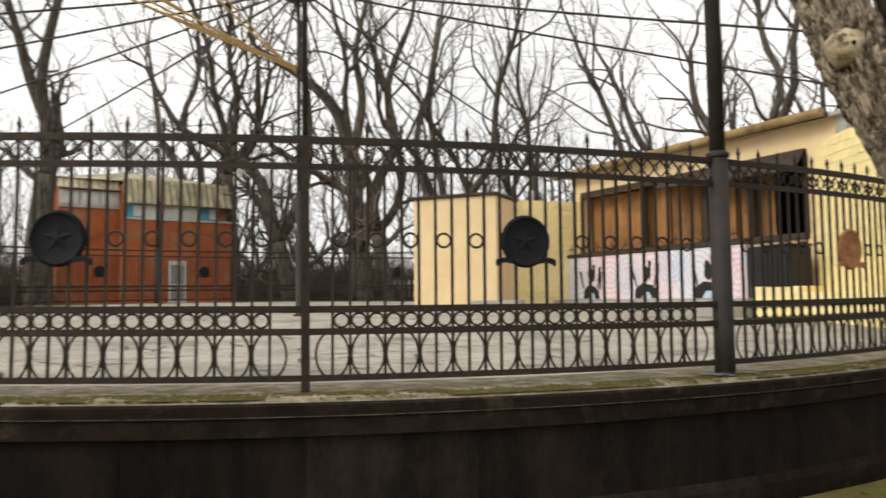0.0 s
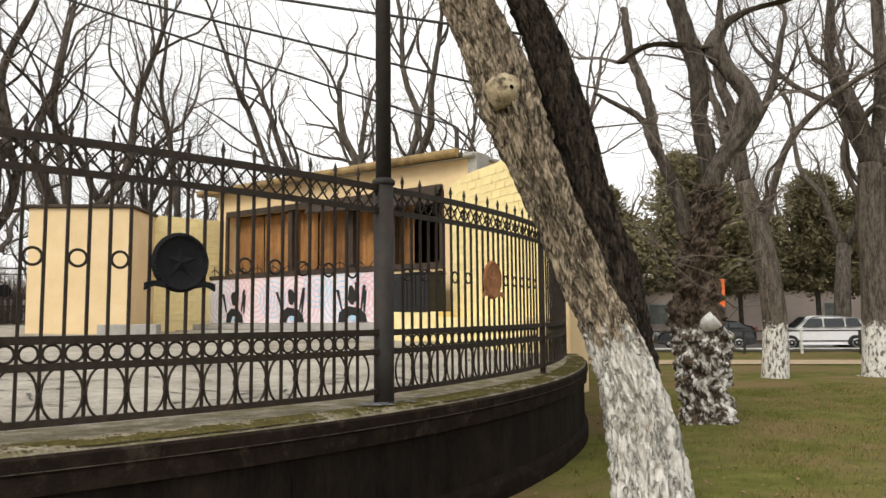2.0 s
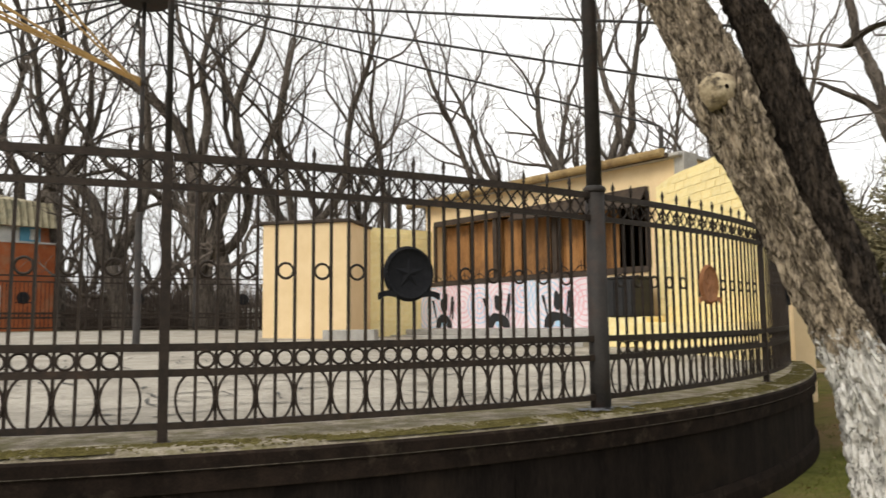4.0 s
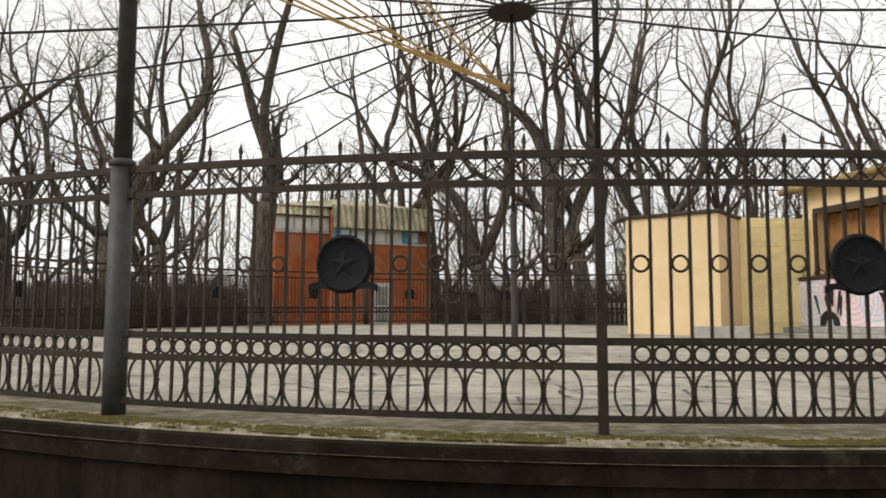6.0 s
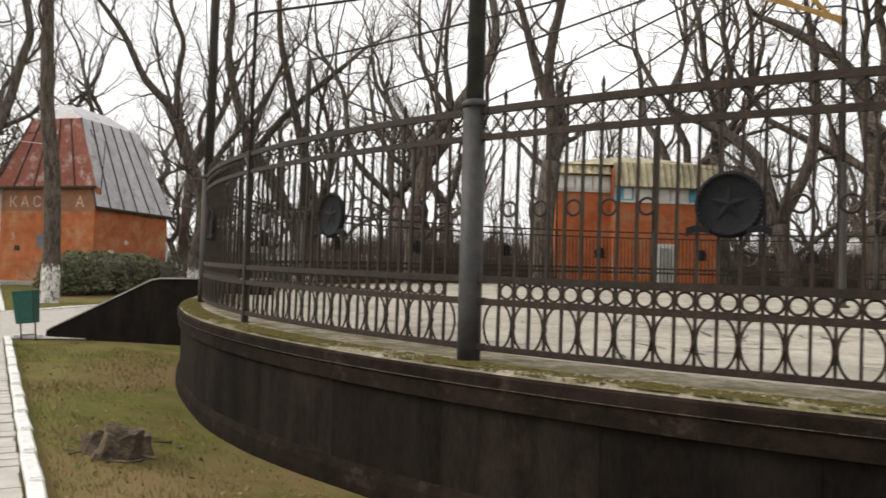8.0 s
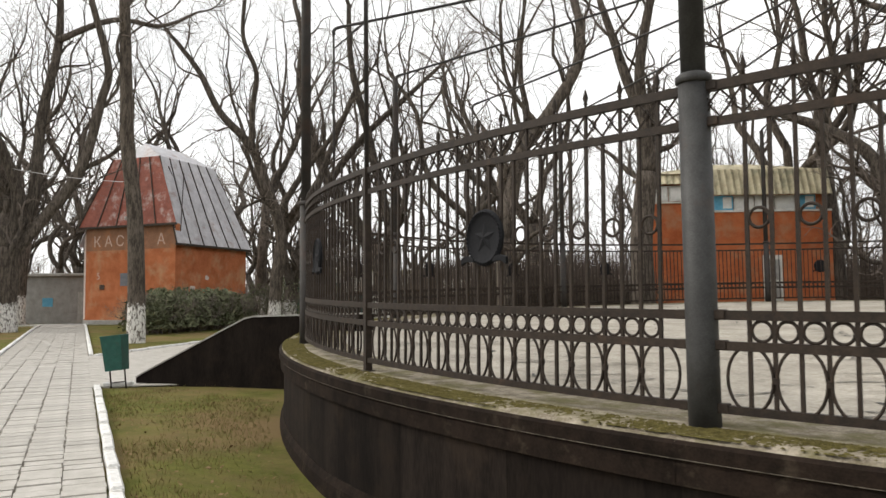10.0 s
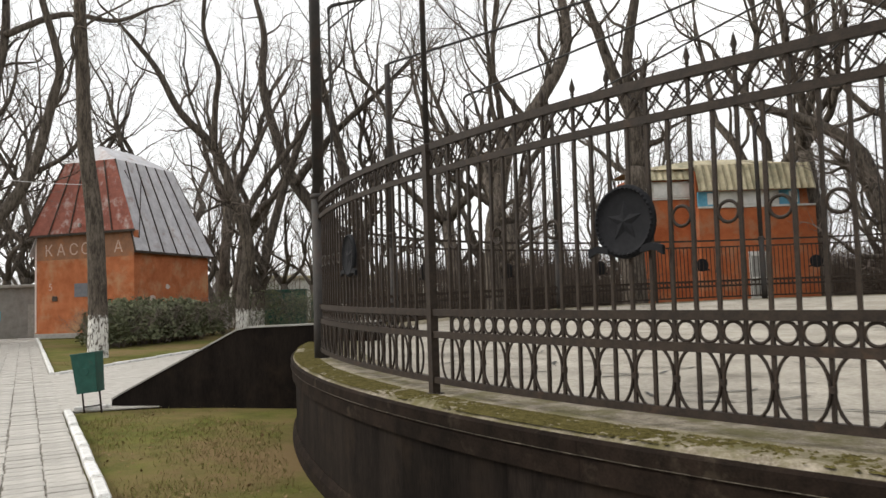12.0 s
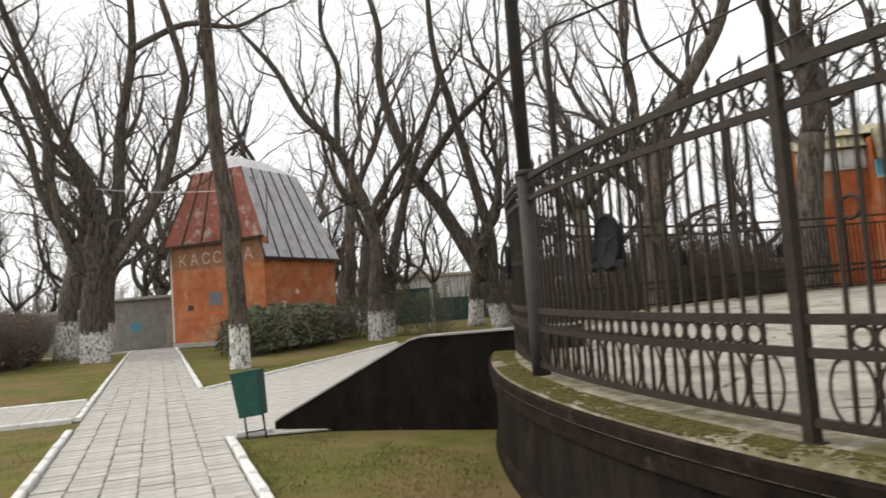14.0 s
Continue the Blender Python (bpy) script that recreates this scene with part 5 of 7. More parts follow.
def generic_tree(seed, height, r, fork, lean=0.0, limbs=5, spread=0.55, twigs=1.0):
    t = Tree(seed, twigs)
    rd = t.rnd
    base = [Vector((0, 0, -0.1)), Vector((0, 0, 0.25)), Vector((lean * 0.3, 0.03, fork * 0.5)), Vector((lean, 0.0, fork))]
    t.stem(base, [r * 1.5, r * 1.12, r, r * 0.88])
    for k in range(limbs):
        a = 2 * math.pi * k / limbs + rd.uniform(-0.5, 0.5)
        d = Vector((math.cos(a) * spread * 1.15, math.sin(a) * spread * 1.15, 1.0)).normalized()
        t.branch(base[-1] - Vector((0, 0, rd.uniform(0.0, 0.35))), d, (height - fork) * rd.uniform(0.55, 0.8), r * rd.uniform(0.45, 0.66), 1, curl=0.24, lift=0.085)
    return t


def bark_trunk(pts, radii, seed, sides=56, rings=150, depth=0.03, knob=0.0):
    """A trunk with deep vertical furrows as geometry."""
    pts = [Vector(p) for p in pts]
    s = Soup()
    n = len(pts) - 1
    for k in range(rings + 1):
        u = k / rings * n
        i = min(int(u), n - 1)
        w = u - i
        p0, p1, p2, p3 = pts[max(i - 1, 0)], pts[i], pts[i + 1], pts[min(i + 2, n)]
        c = 0.5 * ((2 * p1) + (p2 - p0) * w + (2 * p0 - 5 * p1 + 4 * p2 - p3) * w * w + (3 * p1 - p0 - 3 * p2 + p3) * w ** 3)
        r = radii[i] + (radii[i + 1] - radii[i]) * w
        for q in range(sides):
            a = 2 * math.pi * q / sides
            d = Vector((math.cos(a), math.sin(a), 0))
            big = noise.noise(Vector((d.x * 1.3 + seed, d.y * 1.3, c.z * 0.9)))
            sway = 0.5 * noise.noise(c * 2.3 + d)
            ridge = noise.noise(Vector((d.x * 5.5 + sway, d.y * 5.5, c.z * 1.9 + seed)))
            cleft = noise.noise(Vector((d.x * 10 + sway, d.y * 10, c.z * 3.6 - seed)))
            fine = noise.noise(Vector((d.x * 24, d.y * 24, c.z * 13 + seed)))
            rr = r * (1 + 0.13 * big) + depth * (1 - 2.2 * abs(ridge)) - depth * 1.3 * max(0.0, 0.3 - abs(cleft)) / 0.3 + depth * 0.4 * fine
            if knob:
                lump = noise.noise(Vector((d.x * 2.0 + seed, d.y * 2.0, c.z * 3.8)))
                bud = noise.noise(Vector((d.x * 6.5, d.y * 6.5 + seed, c.z * 8.0)))
                rr += knob * (0.9 * lump + 0.75 * abs(bud))
            s.v.append(c + d * rr)
    for k in range(rings):
        for q in range(sides):
            b = (q + 1) % sides
            s.f.append((k * sides + q, k * sides + b, (k + 1) * sides + b, (k + 1) * sides + q))
    return s


# the leaning tree beside the court wall
near = Tree(5, 0.8)
near.trunk = bark_trunk([(0.12, 0, -0.95), (0.08, 0, -0.3), (0.04, 0, 0.25), (-0.09, -0.02, 0.78), (-0.35, 0.04, 1.5), (-0.56, 0.19, 2.1), (-0.76, 0.33, 2.72), (-1.0, 0.46, 3.34), (-1.2, 0.58, 3.97), (-1.33, 0.74, 4.62), (-1.56, 0.95, 5.29), (-1.85, 1.18, 5.98)], [0.46, 0.40, 0.36, 0.32, 0.28, 0.25, 0.235, 0.26, 0.32, 0.32, 0.3, 0.26], 3, 150, 420, 0.05)
near.limbs.append(bark_trunk([(0.2, 0.16, 0.5), (0.13, 0.2, 1.1), (0.02, 0.26, 1.75), (-0.1, 0.34, 2.42), (-0.34, 0.45, 3.19), (-0.52, 0.53, 4.03), (-0.74, 0.62, 4.81), (-0.96, 0.68, 5.32), (-1.2, 0.86, 6.0)], [0.14, 0.2, 0.23, 0.24, 0.23, 0.24, 0.21, 0.18, 0.15], 7, 90, 260, 0.035))
near.limbs.append(Soup())
near.branch(Vector((-2.05, 1.15, 5.9)), Vector((-0.5, 0.2, 0.9)).normalized(), 3.4, 0.17, 1)
near.branch(Vector((-1.9, 1.05, 5.6)), Vector((-0.9, 0.1, 0.4)).normalized(), 3.0, 0.1, 1)
near.branch(Vector((-1.18, 0.85, 5.95)), Vector((0.2, 0.4, 0.9)).normalized(), 3.2, 0.13, 1)
near.branch(Vector((-1.15, 0.8, 5.7)), Vector((0.7, 0.1, 0.7)).normalized(), 2.6, 0.08, 1)
for z, e in ((3.4, (0.95, 0.05, 0.05)), (3.9, (0.9, -0.2, 0.25)), (4.4, (0.9, 0.2, 0.1)), (4.9, (0.8, 0.0, 0.4))):
    near.branch(Vector((-0.45 - (z - 3.4) * 0.25, 0.5, z)), Vector(e).normalized(), 1.9, 0.016, 3, curl=0.3)
near_tree = plant(near, "leaning_tree", "leaning old tree with furrowed bark and whitewashed foot", Matrix.Translation((4.85, 6.42, 0.246)), BARKNEAR)
near_tree.scale = (0.86, 0.86, 0.86)
# the second stem takes the bark that has shade painted into it
near_tree.children[1].data.materials[0] = BARKSHADED
ks = Soup()
for k in range(9):
    for q in range(20):
        an = 2 * math.pi * q / 20
        u = k / 8
        rr = 0.2 * math.cos(u * 1.45) * (1 + 0.25 * noise.noise(Vector((math.cos(an) * 2, math.sin(an) * 2, u * 3))))
        ks.v.append((-1.44 + rr * math.cos(an), 0.42 - 0.2 * math.sin(u * 1.45), 4.14 + rr * math.sin(an)))
for k in range(8):
    for q in range(20):
        ks.f.append((k * 20 + q, k * 20 + (q + 1) % 20, k * 20 + 20 + (q + 1) % 20, k * 20 + 20 + q))
part("knot", ks, KNOT, near_tree, "swollen knot of a sawn branch", True)

# the gnarled, knobbly tree behind it
gn = Tree(8, 0.9)
GR, GD = Vector((0.706, -0.709, 0)), Vector((0.709, 0.706, 0))


def gpt(u, z, w=0.0):
    """A point of the gnarled tree: u across, z up, w in depth."""
    return GR * u + GD * w + Vector((0, 0, z))


gn.trunk = bark_trunk([gpt(0.05, -0.35), gpt(0.04, 0.1), gpt(0.0, 0.5), gpt(-0.02, 0.95), gpt(-0.05, 1.4), gpt(-0.08, 1.75), gpt(-0.05, 2.2), gpt(0.02, 2.8), gpt(0.12, 3.4), gpt(0.22, 3.9)], [0.5, 0.4, 0.3, 0.36, 0.39, 0.33, 0.27, 0.235, 0.22, 0.17], 11, 130, 300, 0.03, 0.22)
for line, radii, seed in (
        ([gpt(0.12, 3.2), gpt(0.3, 4.1), gpt(0.72, 4.75), gpt(0.9, 5.1), gpt(0.85, 5.5), gpt(0.4, 6.2), gpt(0.5, 6.6), gpt(0.9, 6.85), gpt(1.5, 6.95)], [0.19, 0.17, 0.15, 0.17, 0.14, 0.16, 0.11, 0.11, 0.12], 4),
        ([gpt(0.2, 3.6, 0.1), gpt(0.22, 4.3, 0.15), gpt(0.1, 5.1, 0.1), gpt(0.1, 5.9), gpt(-0.05, 6.5), gpt(-0.25, 7.4)], [0.13, 0.13, 0.12, 0.15, 0.14, 0.13], 5),
        ([gpt(0.3, 6.25), gpt(-0.2, 6.4), gpt(-0.75, 6.45), gpt(-1.2, 6.2)], [0.17, 0.13, 0.10, 0.08], 6),
        ([gpt(-0.15, 3.1), gpt(-0.35, 3.9, -0.1), gpt(-0.68, 4.7, -0.2), gpt(-0.85, 5.1, -0.2), gpt(-1.6, 5.6, -0.3)], [0.14, 0.1, 0.08, 0.06, 0.03], 7),
        ([gpt(-0.62, 4.6, -0.2), gpt(-0.75, 5.5, -0.1), gpt(-1.0, 6.3, 0.0), gpt(-1.1, 7.2)], [0.08, 0.07, 0.06, 0.04], 8)):
    gn.limbs.append(bark_trunk(line, radii, seed, 30, 60, 0.012, 0.05))
gn.limbs.append(Soup())
for o, e, rr, ln in (((1.45, 6.95), (0.8, 0.5), 0.07, 2.2), ((0.85, 5.0), (0.9, 0.45), 0.05, 2.0), ((-0.2, 7.3), (-0.2, 0.95), 0.11, 2.4), ((-1.2, 6.2), (-0.9, -0.1), 0.05, 2.2), ((-1.55, 5.6), (-0.9, -0.25), 0.04, 2.0), ((0.1, 5.9), (-0.7, 0.5), 0.04, 2.2), ((-0.3, 3.7), (-0.9, 0.1), 0.03, 1.8), ((0.2, 3.3), (0.95, -0.2), 0.03, 2.0)):
    gn.branch(gpt(*o), gpt(*e).normalized(), ln, rr * 0.7, 3, curl=0.3, lift=0.0)
for k in range(34):
    an = k * 2.4
    z = 2.1 + 0.13 * k
    gn.branch(gpt(0.05 + 0.16 * (z - 2), z) + Vector((0.3 * math.cos(an), 0.3 * math.sin(an), 0)), Vector((math.cos(an), math.sin(an), 0.15)).normalized(), 1.5, 0.011, 3, curl=0.35, lift=-0.06)
gnarled = plant(gn, "gnarled_tree", "gnarled tree with knobbly whitewashed trunk and bent branches", Matrix.Translation((9.7, 10.5, 0)), BARKKNOB)
part("sawn_face", Soup().lathe([(0.02, 0.0), (0.2, 0.0), (0.22, -0.03), (0.2, -0.25), (0.1, -0.4)], 16), KERB, gnarled, "pale whitewashed saw cut", True, Matrix.Translation(gpt(0.24, 1.68, -0.34)) @ Matrix.Rotation(radians(48), 4, "X") @ Matrix.Rotation(radians(30), 4, "Y") @ Matrix.Diagonal((0.95, 0.6, 0.7, 1)))

# whitewashed park trees, each from one of a few grown kinds
KINDS = [generic_tree(101, 18, 0.33, 5.0, -0.5, 4, 0.5, 0.55), generic_tree(102, 19, 0.4, 5.4, 0.6, 4, 0.5, 0.55), generic_tree(103, 17, 0.27, 6.4, 0.4, 3, 0.45, 0.55), generic_tree(104, 19, 0.4, 3.8, -0.6, 4, 0.55, 0.55), generic_tree(105, 18, 0.36, 4.6, 1.1, 3, 0.6, 0.55)]
WHITE_LABEL = "bare park tree with a whitewashed trunk foot"
BARE_LABEL = "bare winter tree with dark branching limbs"
made_white, made_bare = {}, {}


def put_tree(kind, x, y, turn, size, white=False):
    z = rise(x)
    store = made_white if white else made_bare
    m = Matrix.Translation((x, y, z)) @ Matrix.Rotation(radians(turn), 4, "Z")
    if kind not in store:
        ob = plant(KINDS[kind], "bare_tree", WHITE_LABEL if white else BARE_LABEL, m, BARKWHITE if white else BARK, "whitewashed park trees" if white else "bare trees round the court")
        store[kind] = ob
        if kind in (made_bare if white else made_white):
            other = (made_bare if white else made_white)[kind]
            for a, b in zip(ob.children, other.children):
                if a.name.split(".")[0] != "trunk":
                    a.data = b.data
    else:
        ob = copy_thing(store[kind], m)
    ob.scale = (size, size, size)
    return ob


def smooth_line(pts, radii, per=5):
    """A rounded line through a few points, with its radii."""
    out, rr, n = [], [], len(pts) - 1
    for i in range(n):
        p0, p1, p2, p3 = pts[max(i - 1, 0)], pts[i], pts[i + 1], pts[min(i + 2, n)]
        for k in range(per):
            w = k / per
            out.append(0.5 * ((2 * p1) + (p2 - p0) * w + (2 * p0 - 5 * p1 + 4 * p2 - p3) * w * w + (3 * p1 - p0 - 3 * p2 + p3) * w ** 3))
            rr.append(radii[i] + (radii[i + 1] - radii[i]) * w)
    return out + [pts[-1]], rr + [radii[-1]]


def shaped_tree(seed, x, y, z, across, stem, limbs, white, twigs=0.75, label=""):
    """A tree with its own bends: stem and limbs as lists of (across, height), the depth left to chance."""
    t = Tree(seed, twigs)
    rd = t.rnd
    a, f = Vector((across[0], across[1], 0)), Vector((-across[1], across[0], 0))

    def line(pts, r0, r1, depth):
        out, radii = [], []
        for k, (u, h) in enumerate(pts):
            out.append(a * u + f * (depth * k) + Vector((0, 0, h)))
            radii.append(r0 + (r1 - r0) * k / (len(pts) - 1))
        return smooth_line(out, radii)

    pts, radii = line([(stem[0][0][0], -0.15)] + stem[0], stem[1] * 1.25, stem[2], 0.0)
    radii = [r * (1 + 0.25 * max(0, 1 - k / 4)) for k, r in enumerate(radii)]
    t.stem(pts, radii, None, 14)
    ends = [(pts, radii, 0.8)]
    for k, (lp, r0, r1) in enumerate(limbs):
        t.limbs.append(Soup())
        pts, radii = line(lp, r0, r1, (0.35, -0.3, 0.12, -0.15)[k % 4])
        t.stem(pts, radii, t.limbs[-1], 9)
        ends.append((pts, radii, 0.42))
    for pts, radii, low in ends:
        t.limbs.append(Soup())
        n = len(pts) - 1
        many = 3 if low > 0.7 else 7
        for k in range(many):
            u = low + (1 - low) * (k + rd.random()) / many
            i = min(int(u * n), n - 1)
            d = (pts[i + 1] - pts[i]).normalized()
            q = d.orthogonal().normalized()
            q.rotate(Matrix.Rotation(rd.uniform(0, 6.28), 3, d))
            d.rotate(Matrix.Rotation(radians(rd.uniform(28, 62)), 3, q))
            t.branch(pts[i], d, rd.uniform(2.0, 4.2), max(0.02, radii[i] * rd.uniform(0.22, 0.42)), 2, curl=0.26, lift=0.07)
        t.branch(pts[-1], (pts[-1] - pts[-2]).normalized(), 3.2, radii[-1] * 0.9, 1 if radii[-1] > 0.07 else 2, curl=0.24, lift=0.06)
    return plant(t, "bare_tree", label or (WHITE_LABEL if white else BARE_LABEL), Matrix.Translation((x, y, z)), BARKWHITE if white else BARK, "whitewashed park trees" if white else "bare trees round the court")


# beside the court, on the street side
shaped_tree(301, 17.9, 16.0, 0, (0.646, -0.763), ([(0, 0), (0.05, 1.7), (-0.2, 3.9), (-0.6, 5.5)], 0.33, 0.25), [([(-0.6, 5.5), (-0.8, 7.5), (-1.2, 8.9), (-1.1, 11.0)], 0.22, 0.1), ([(-0.2, 3.9), (0.5, 6.2), (1.5, 7.4), (2.6, 8.0)], 0.12, 0.06), ([(-0.7, 6.4), (0.2, 8.0), (0.6, 9.8)], 0.14, 0.08)], True, label="leaning bare tree with a whitewashed trunk foot")
shaped_tree(302, 20.7, 14.9, 0, (0.562, -0.827), ([(0, 0), (0.05, 1.6), (0.05, 4.2), (0.1, 6.0)], 0.36, 0.32), [([(0.1, 5.9), (-0.5, 7.7), (-0.8, 9.5), (-0.7, 11.3)], 0.2, 0.12), ([(0.2, 5.8), (0.5, 8.2), (0.5, 10.7), (0.7, 12.5)], 0.22, 0.12), ([(-0.5, 7.7), (-1.8, 8.6), (-2.8, 9.9)], 0.1, 0.06)], True)
put_tree(2, 27.0, 17.0, 200, 0.8, True)
# along the paved path
shaped_tree(311, -43.7, 19.3, 0.52, (0.404, 0.915), ([(0, 0), (0.0, 2.2), (0.2, 4.2)], 0.6, 0.52), [([(0.1, 3.7), (-1.1, 5.9), (-1.5, 8.0), (-1.8, 10.7), (-2.3, 13.5)], 0.2, 0.1), ([(0.2, 3.8), (0.5, 6.5), (-0.1, 8.7), (-1.5, 11.5), (-2.5, 14.1), (-3.3, 16.4)], 0.32, 0.14), ([(0.3, 4.0), (1.2, 6.9), (1.5, 11.0), (2.2, 14.9), (2.2, 18.5)], 0.36, 0.15), ([(0.4, 4.0), (1.6, 5.6), (3.3, 8.3), (4.2, 11.9), (4.5, 13.7), (3.7, 16.8), (3.1, 19.0)], 0.32, 0.13), ([(2.2, 15.0), (4.8, 16.6), (7.3, 16.8), (9.1, 17.9)], 0.18, 0.08), ([(3.5, 8.4), (5.0, 9.4), (5.7, 10.8)], 0.14, 0.07)], True, label="large many-limbed old tree with a whitewashed foot")
put_tree(4, -50.0, 20.5, 120, 1.35, True)
put_tree(0, -56.0, 25.5, 200, 1.3, True)
put_tree(4, -56.0, 38.0, 70, 1.35, True)
put_tree(3, -61.0, 33.5, 300, 1.3, True)
put_tree(2, -49.5, 40.0, 20, 1.4, True)
put_tree(1, -46.6, 20.6, 150, 0.85, True)
shaped_tree(312, -30.9, 18.6, 0.38, (0.548, 0.837), ([(0, 0), (0.0, 1.8), (-0.1, 4.9), (-0.4, 7.7), (-0.5, 10.5), (-0.6, 13.5)], 0.32, 0.2), [([(-0.6, 13.0), (0.4, 15.0), (1.8, 17.0)], 0.14, 0.08), ([(-0.6, 13.4), (-1.6, 15.5), (-2.4, 17.5)], 0.14, 0.08)], True, 0.6, "tall straight bare tree with a whitewashed foot")
shaped_tree(313, -37.4, 31.0, 0.48, (0.68, 0.733), ([(0, 0), (0.1, 2.4), (0.4, 4.8), (-0.1, 7.1)], 0.3, 0.3), [([(-0.1, 7.0), (-1.3, 10.2), (-3.1, 12.3), (-4.3, 14.7), (-5.6, 16.5)], 0.29, 0.12), ([(-1.3, 10.1), (-1.2, 12.5), (-1.0, 14.3), (-1.7, 16.2), (-1.6, 18.3)], 0.18, 0.1)], True, 0.7, "slender bent bare tree with a whitewashed foot")
shaped_tree(314, -38.9, 34.6, 0.5, (0.715, 0.699), ([(-0.9, 0), (-0.8, 1.6), (-0.7, 2.4)], 0.42, 0.38), [([(-0.7, 2.3), (-0.2, 4.9), (0.9, 8.9), (1.9, 11.7), (3.3, 15.3)], 0.34, 0.12), ([(-0.8, 2.3), (-1.4, 6.3), (-0.4, 8.6), (1.7, 11.4), (3.0, 13.6)], 0.27, 0.1)], True, 0.7, "forked bare tree beside a tall shrub")
shaped_tree(315, -36.0, 40.0, 0.45, (0.79, 0.613), ([(0, 0), (-0.2, 1.2), (-0.8, 2.8)], 0.6, 0.5), [([(-0.7, 2.6), (-3.0, 7.2), (-4.6, 9.6), (-5.6, 12.3), (-6.5, 15.9), (-6.4, 19.3), (-7.0, 22.0)], 0.47, 0.16), ([(-0.5, 1.8), (-0.3, 5.1), (-1.0, 8.6), (-2.0, 13.2), (-2.8, 16.8), (-2.9, 20.4)], 0.4, 0.14), ([(-4.4, 9.2), (-2.1, 12.2), (0.9, 15.0), (3.0, 17.0)], 0.28, 0.1)], True, 0.7, "leaning old tree with crossing bent limbs")
put_tree(3, -40.5, 43.0, 190, 1.2, True)
put_tree(0, -30.5, 41.5, 340, 1.3, True)
put_tree(1, -52.5, 44.0, 80, 1.3, True)
# close behind the court's fence
shaped_tree(321, -18.5, 26.2, 0.3, (0.868, 0.496), ([(-0.35, 0), (-0.4, 1.6), (-0.4, 3.8)], 0.36, 0.32), [([(-0.4, 3.7), (0.2, 7.0), (1.2, 8.4), (2.4, 10.4), (2.6, 12.1), (2.2, 14.0)], 0.31, 0.14), ([(0.9, 8.0), (-0.2, 9.6), (-0.4, 12.0)], 0.1, 0.06)], False)
shaped_tree(322, -15.6, 30.9, 0.3, (0.915, 0.40), ([(0, 0), (0, 2.0), (0.0, 4.0), (0.3, 6.5)], 0.42, 0.4), [([(0.3, 6.3), (0.35, 8.2), (-0.4, 10.5), (-0.8, 12.0), (-1.3, 13.8)], 0.3, 0.14), ([(0.3, 6.4), (0.25, 8.6), (0.1, 10.4), (0.6, 13.2), (1.1, 15.0)], 0.28, 0.13)], False)
shaped_tree(323, -3.4, 36.6, 0.1, (0.997, 0.082), ([(0, 0), (0, 2.0), (-0.1, 4.2)], 0.55, 0.5), [([(-0.1, 4.0), (-0.5, 8.3), (-1.3, 10.9), (-3.2, 12.7), (-4.8, 13.8)], 0.42, 0.12), ([(0.0, 3.8), (0.8, 7.0), (1.6, 8.9), (1.3, 11.5), (2.3, 14.2)], 0.32, 0.12), ([(-0.45, 8.0), (0.1, 11.0), (-0.2, 13.4), (0.4, 16.1)], 0.26, 0.1)], False)
shaped_tree(324, -7.3, 38.1, 0.1, (0.984, 0.179), ([(0.3, 0), (0.3, 1.9), (-0.3, 4.4)], 0.45, 0.4), [([(-0.3, 4.2), (-1.1, 7.4), (-2.9, 9.0), (-5.0, 10.2), (-6.4, 12.5)], 0.34, 0.1), ([(-0.3, 4.3), (1.0, 7.2), (1.2, 10.6), (0.8, 13.9)], 0.3, 0.12)], False)
# behind the court
random.seed(77)
spots = [(-23.5, 36.0, 1, 1.0), (-2.2, 37.4, 4, 1.1), (0.5, 38.5, 0, 1.15), (4.5, 39.0, 3, 1.0), (9.5, 34.5, 4, 1.0), (13.5, 30.5, 1, 1.05), (17.0, 27.0, 0, 1.0), (-10.5, 41.5, 2, 1.3), (-14.0, 44.0, 1, 1.2)]
for x, y, k, sz in spots:
    put_tree(k, x, y, random.uniform(0, 360), sz)
for k in range(74):
    a = radians(random.uniform(28, 172))
    d = random.uniform(46, 92)
    if a > radians(132) and d < 72:
        d += 30
    put_tree(random.randrange(5), -6 + d * math.cos(a), 4 + d * math.sin(a), random.uniform(0, 360), random.uniform(0.7, 1.05))
for k in range(9):
    a = radians(random.uniform(150, 188))
    d = random.uniform(62, 92)
    put_tree(random.randrange(5), -6 + d * math.cos(a), 4 + d * math.sin(a), random.uniform(0, 360), random.uniform(0.7, 1.0))


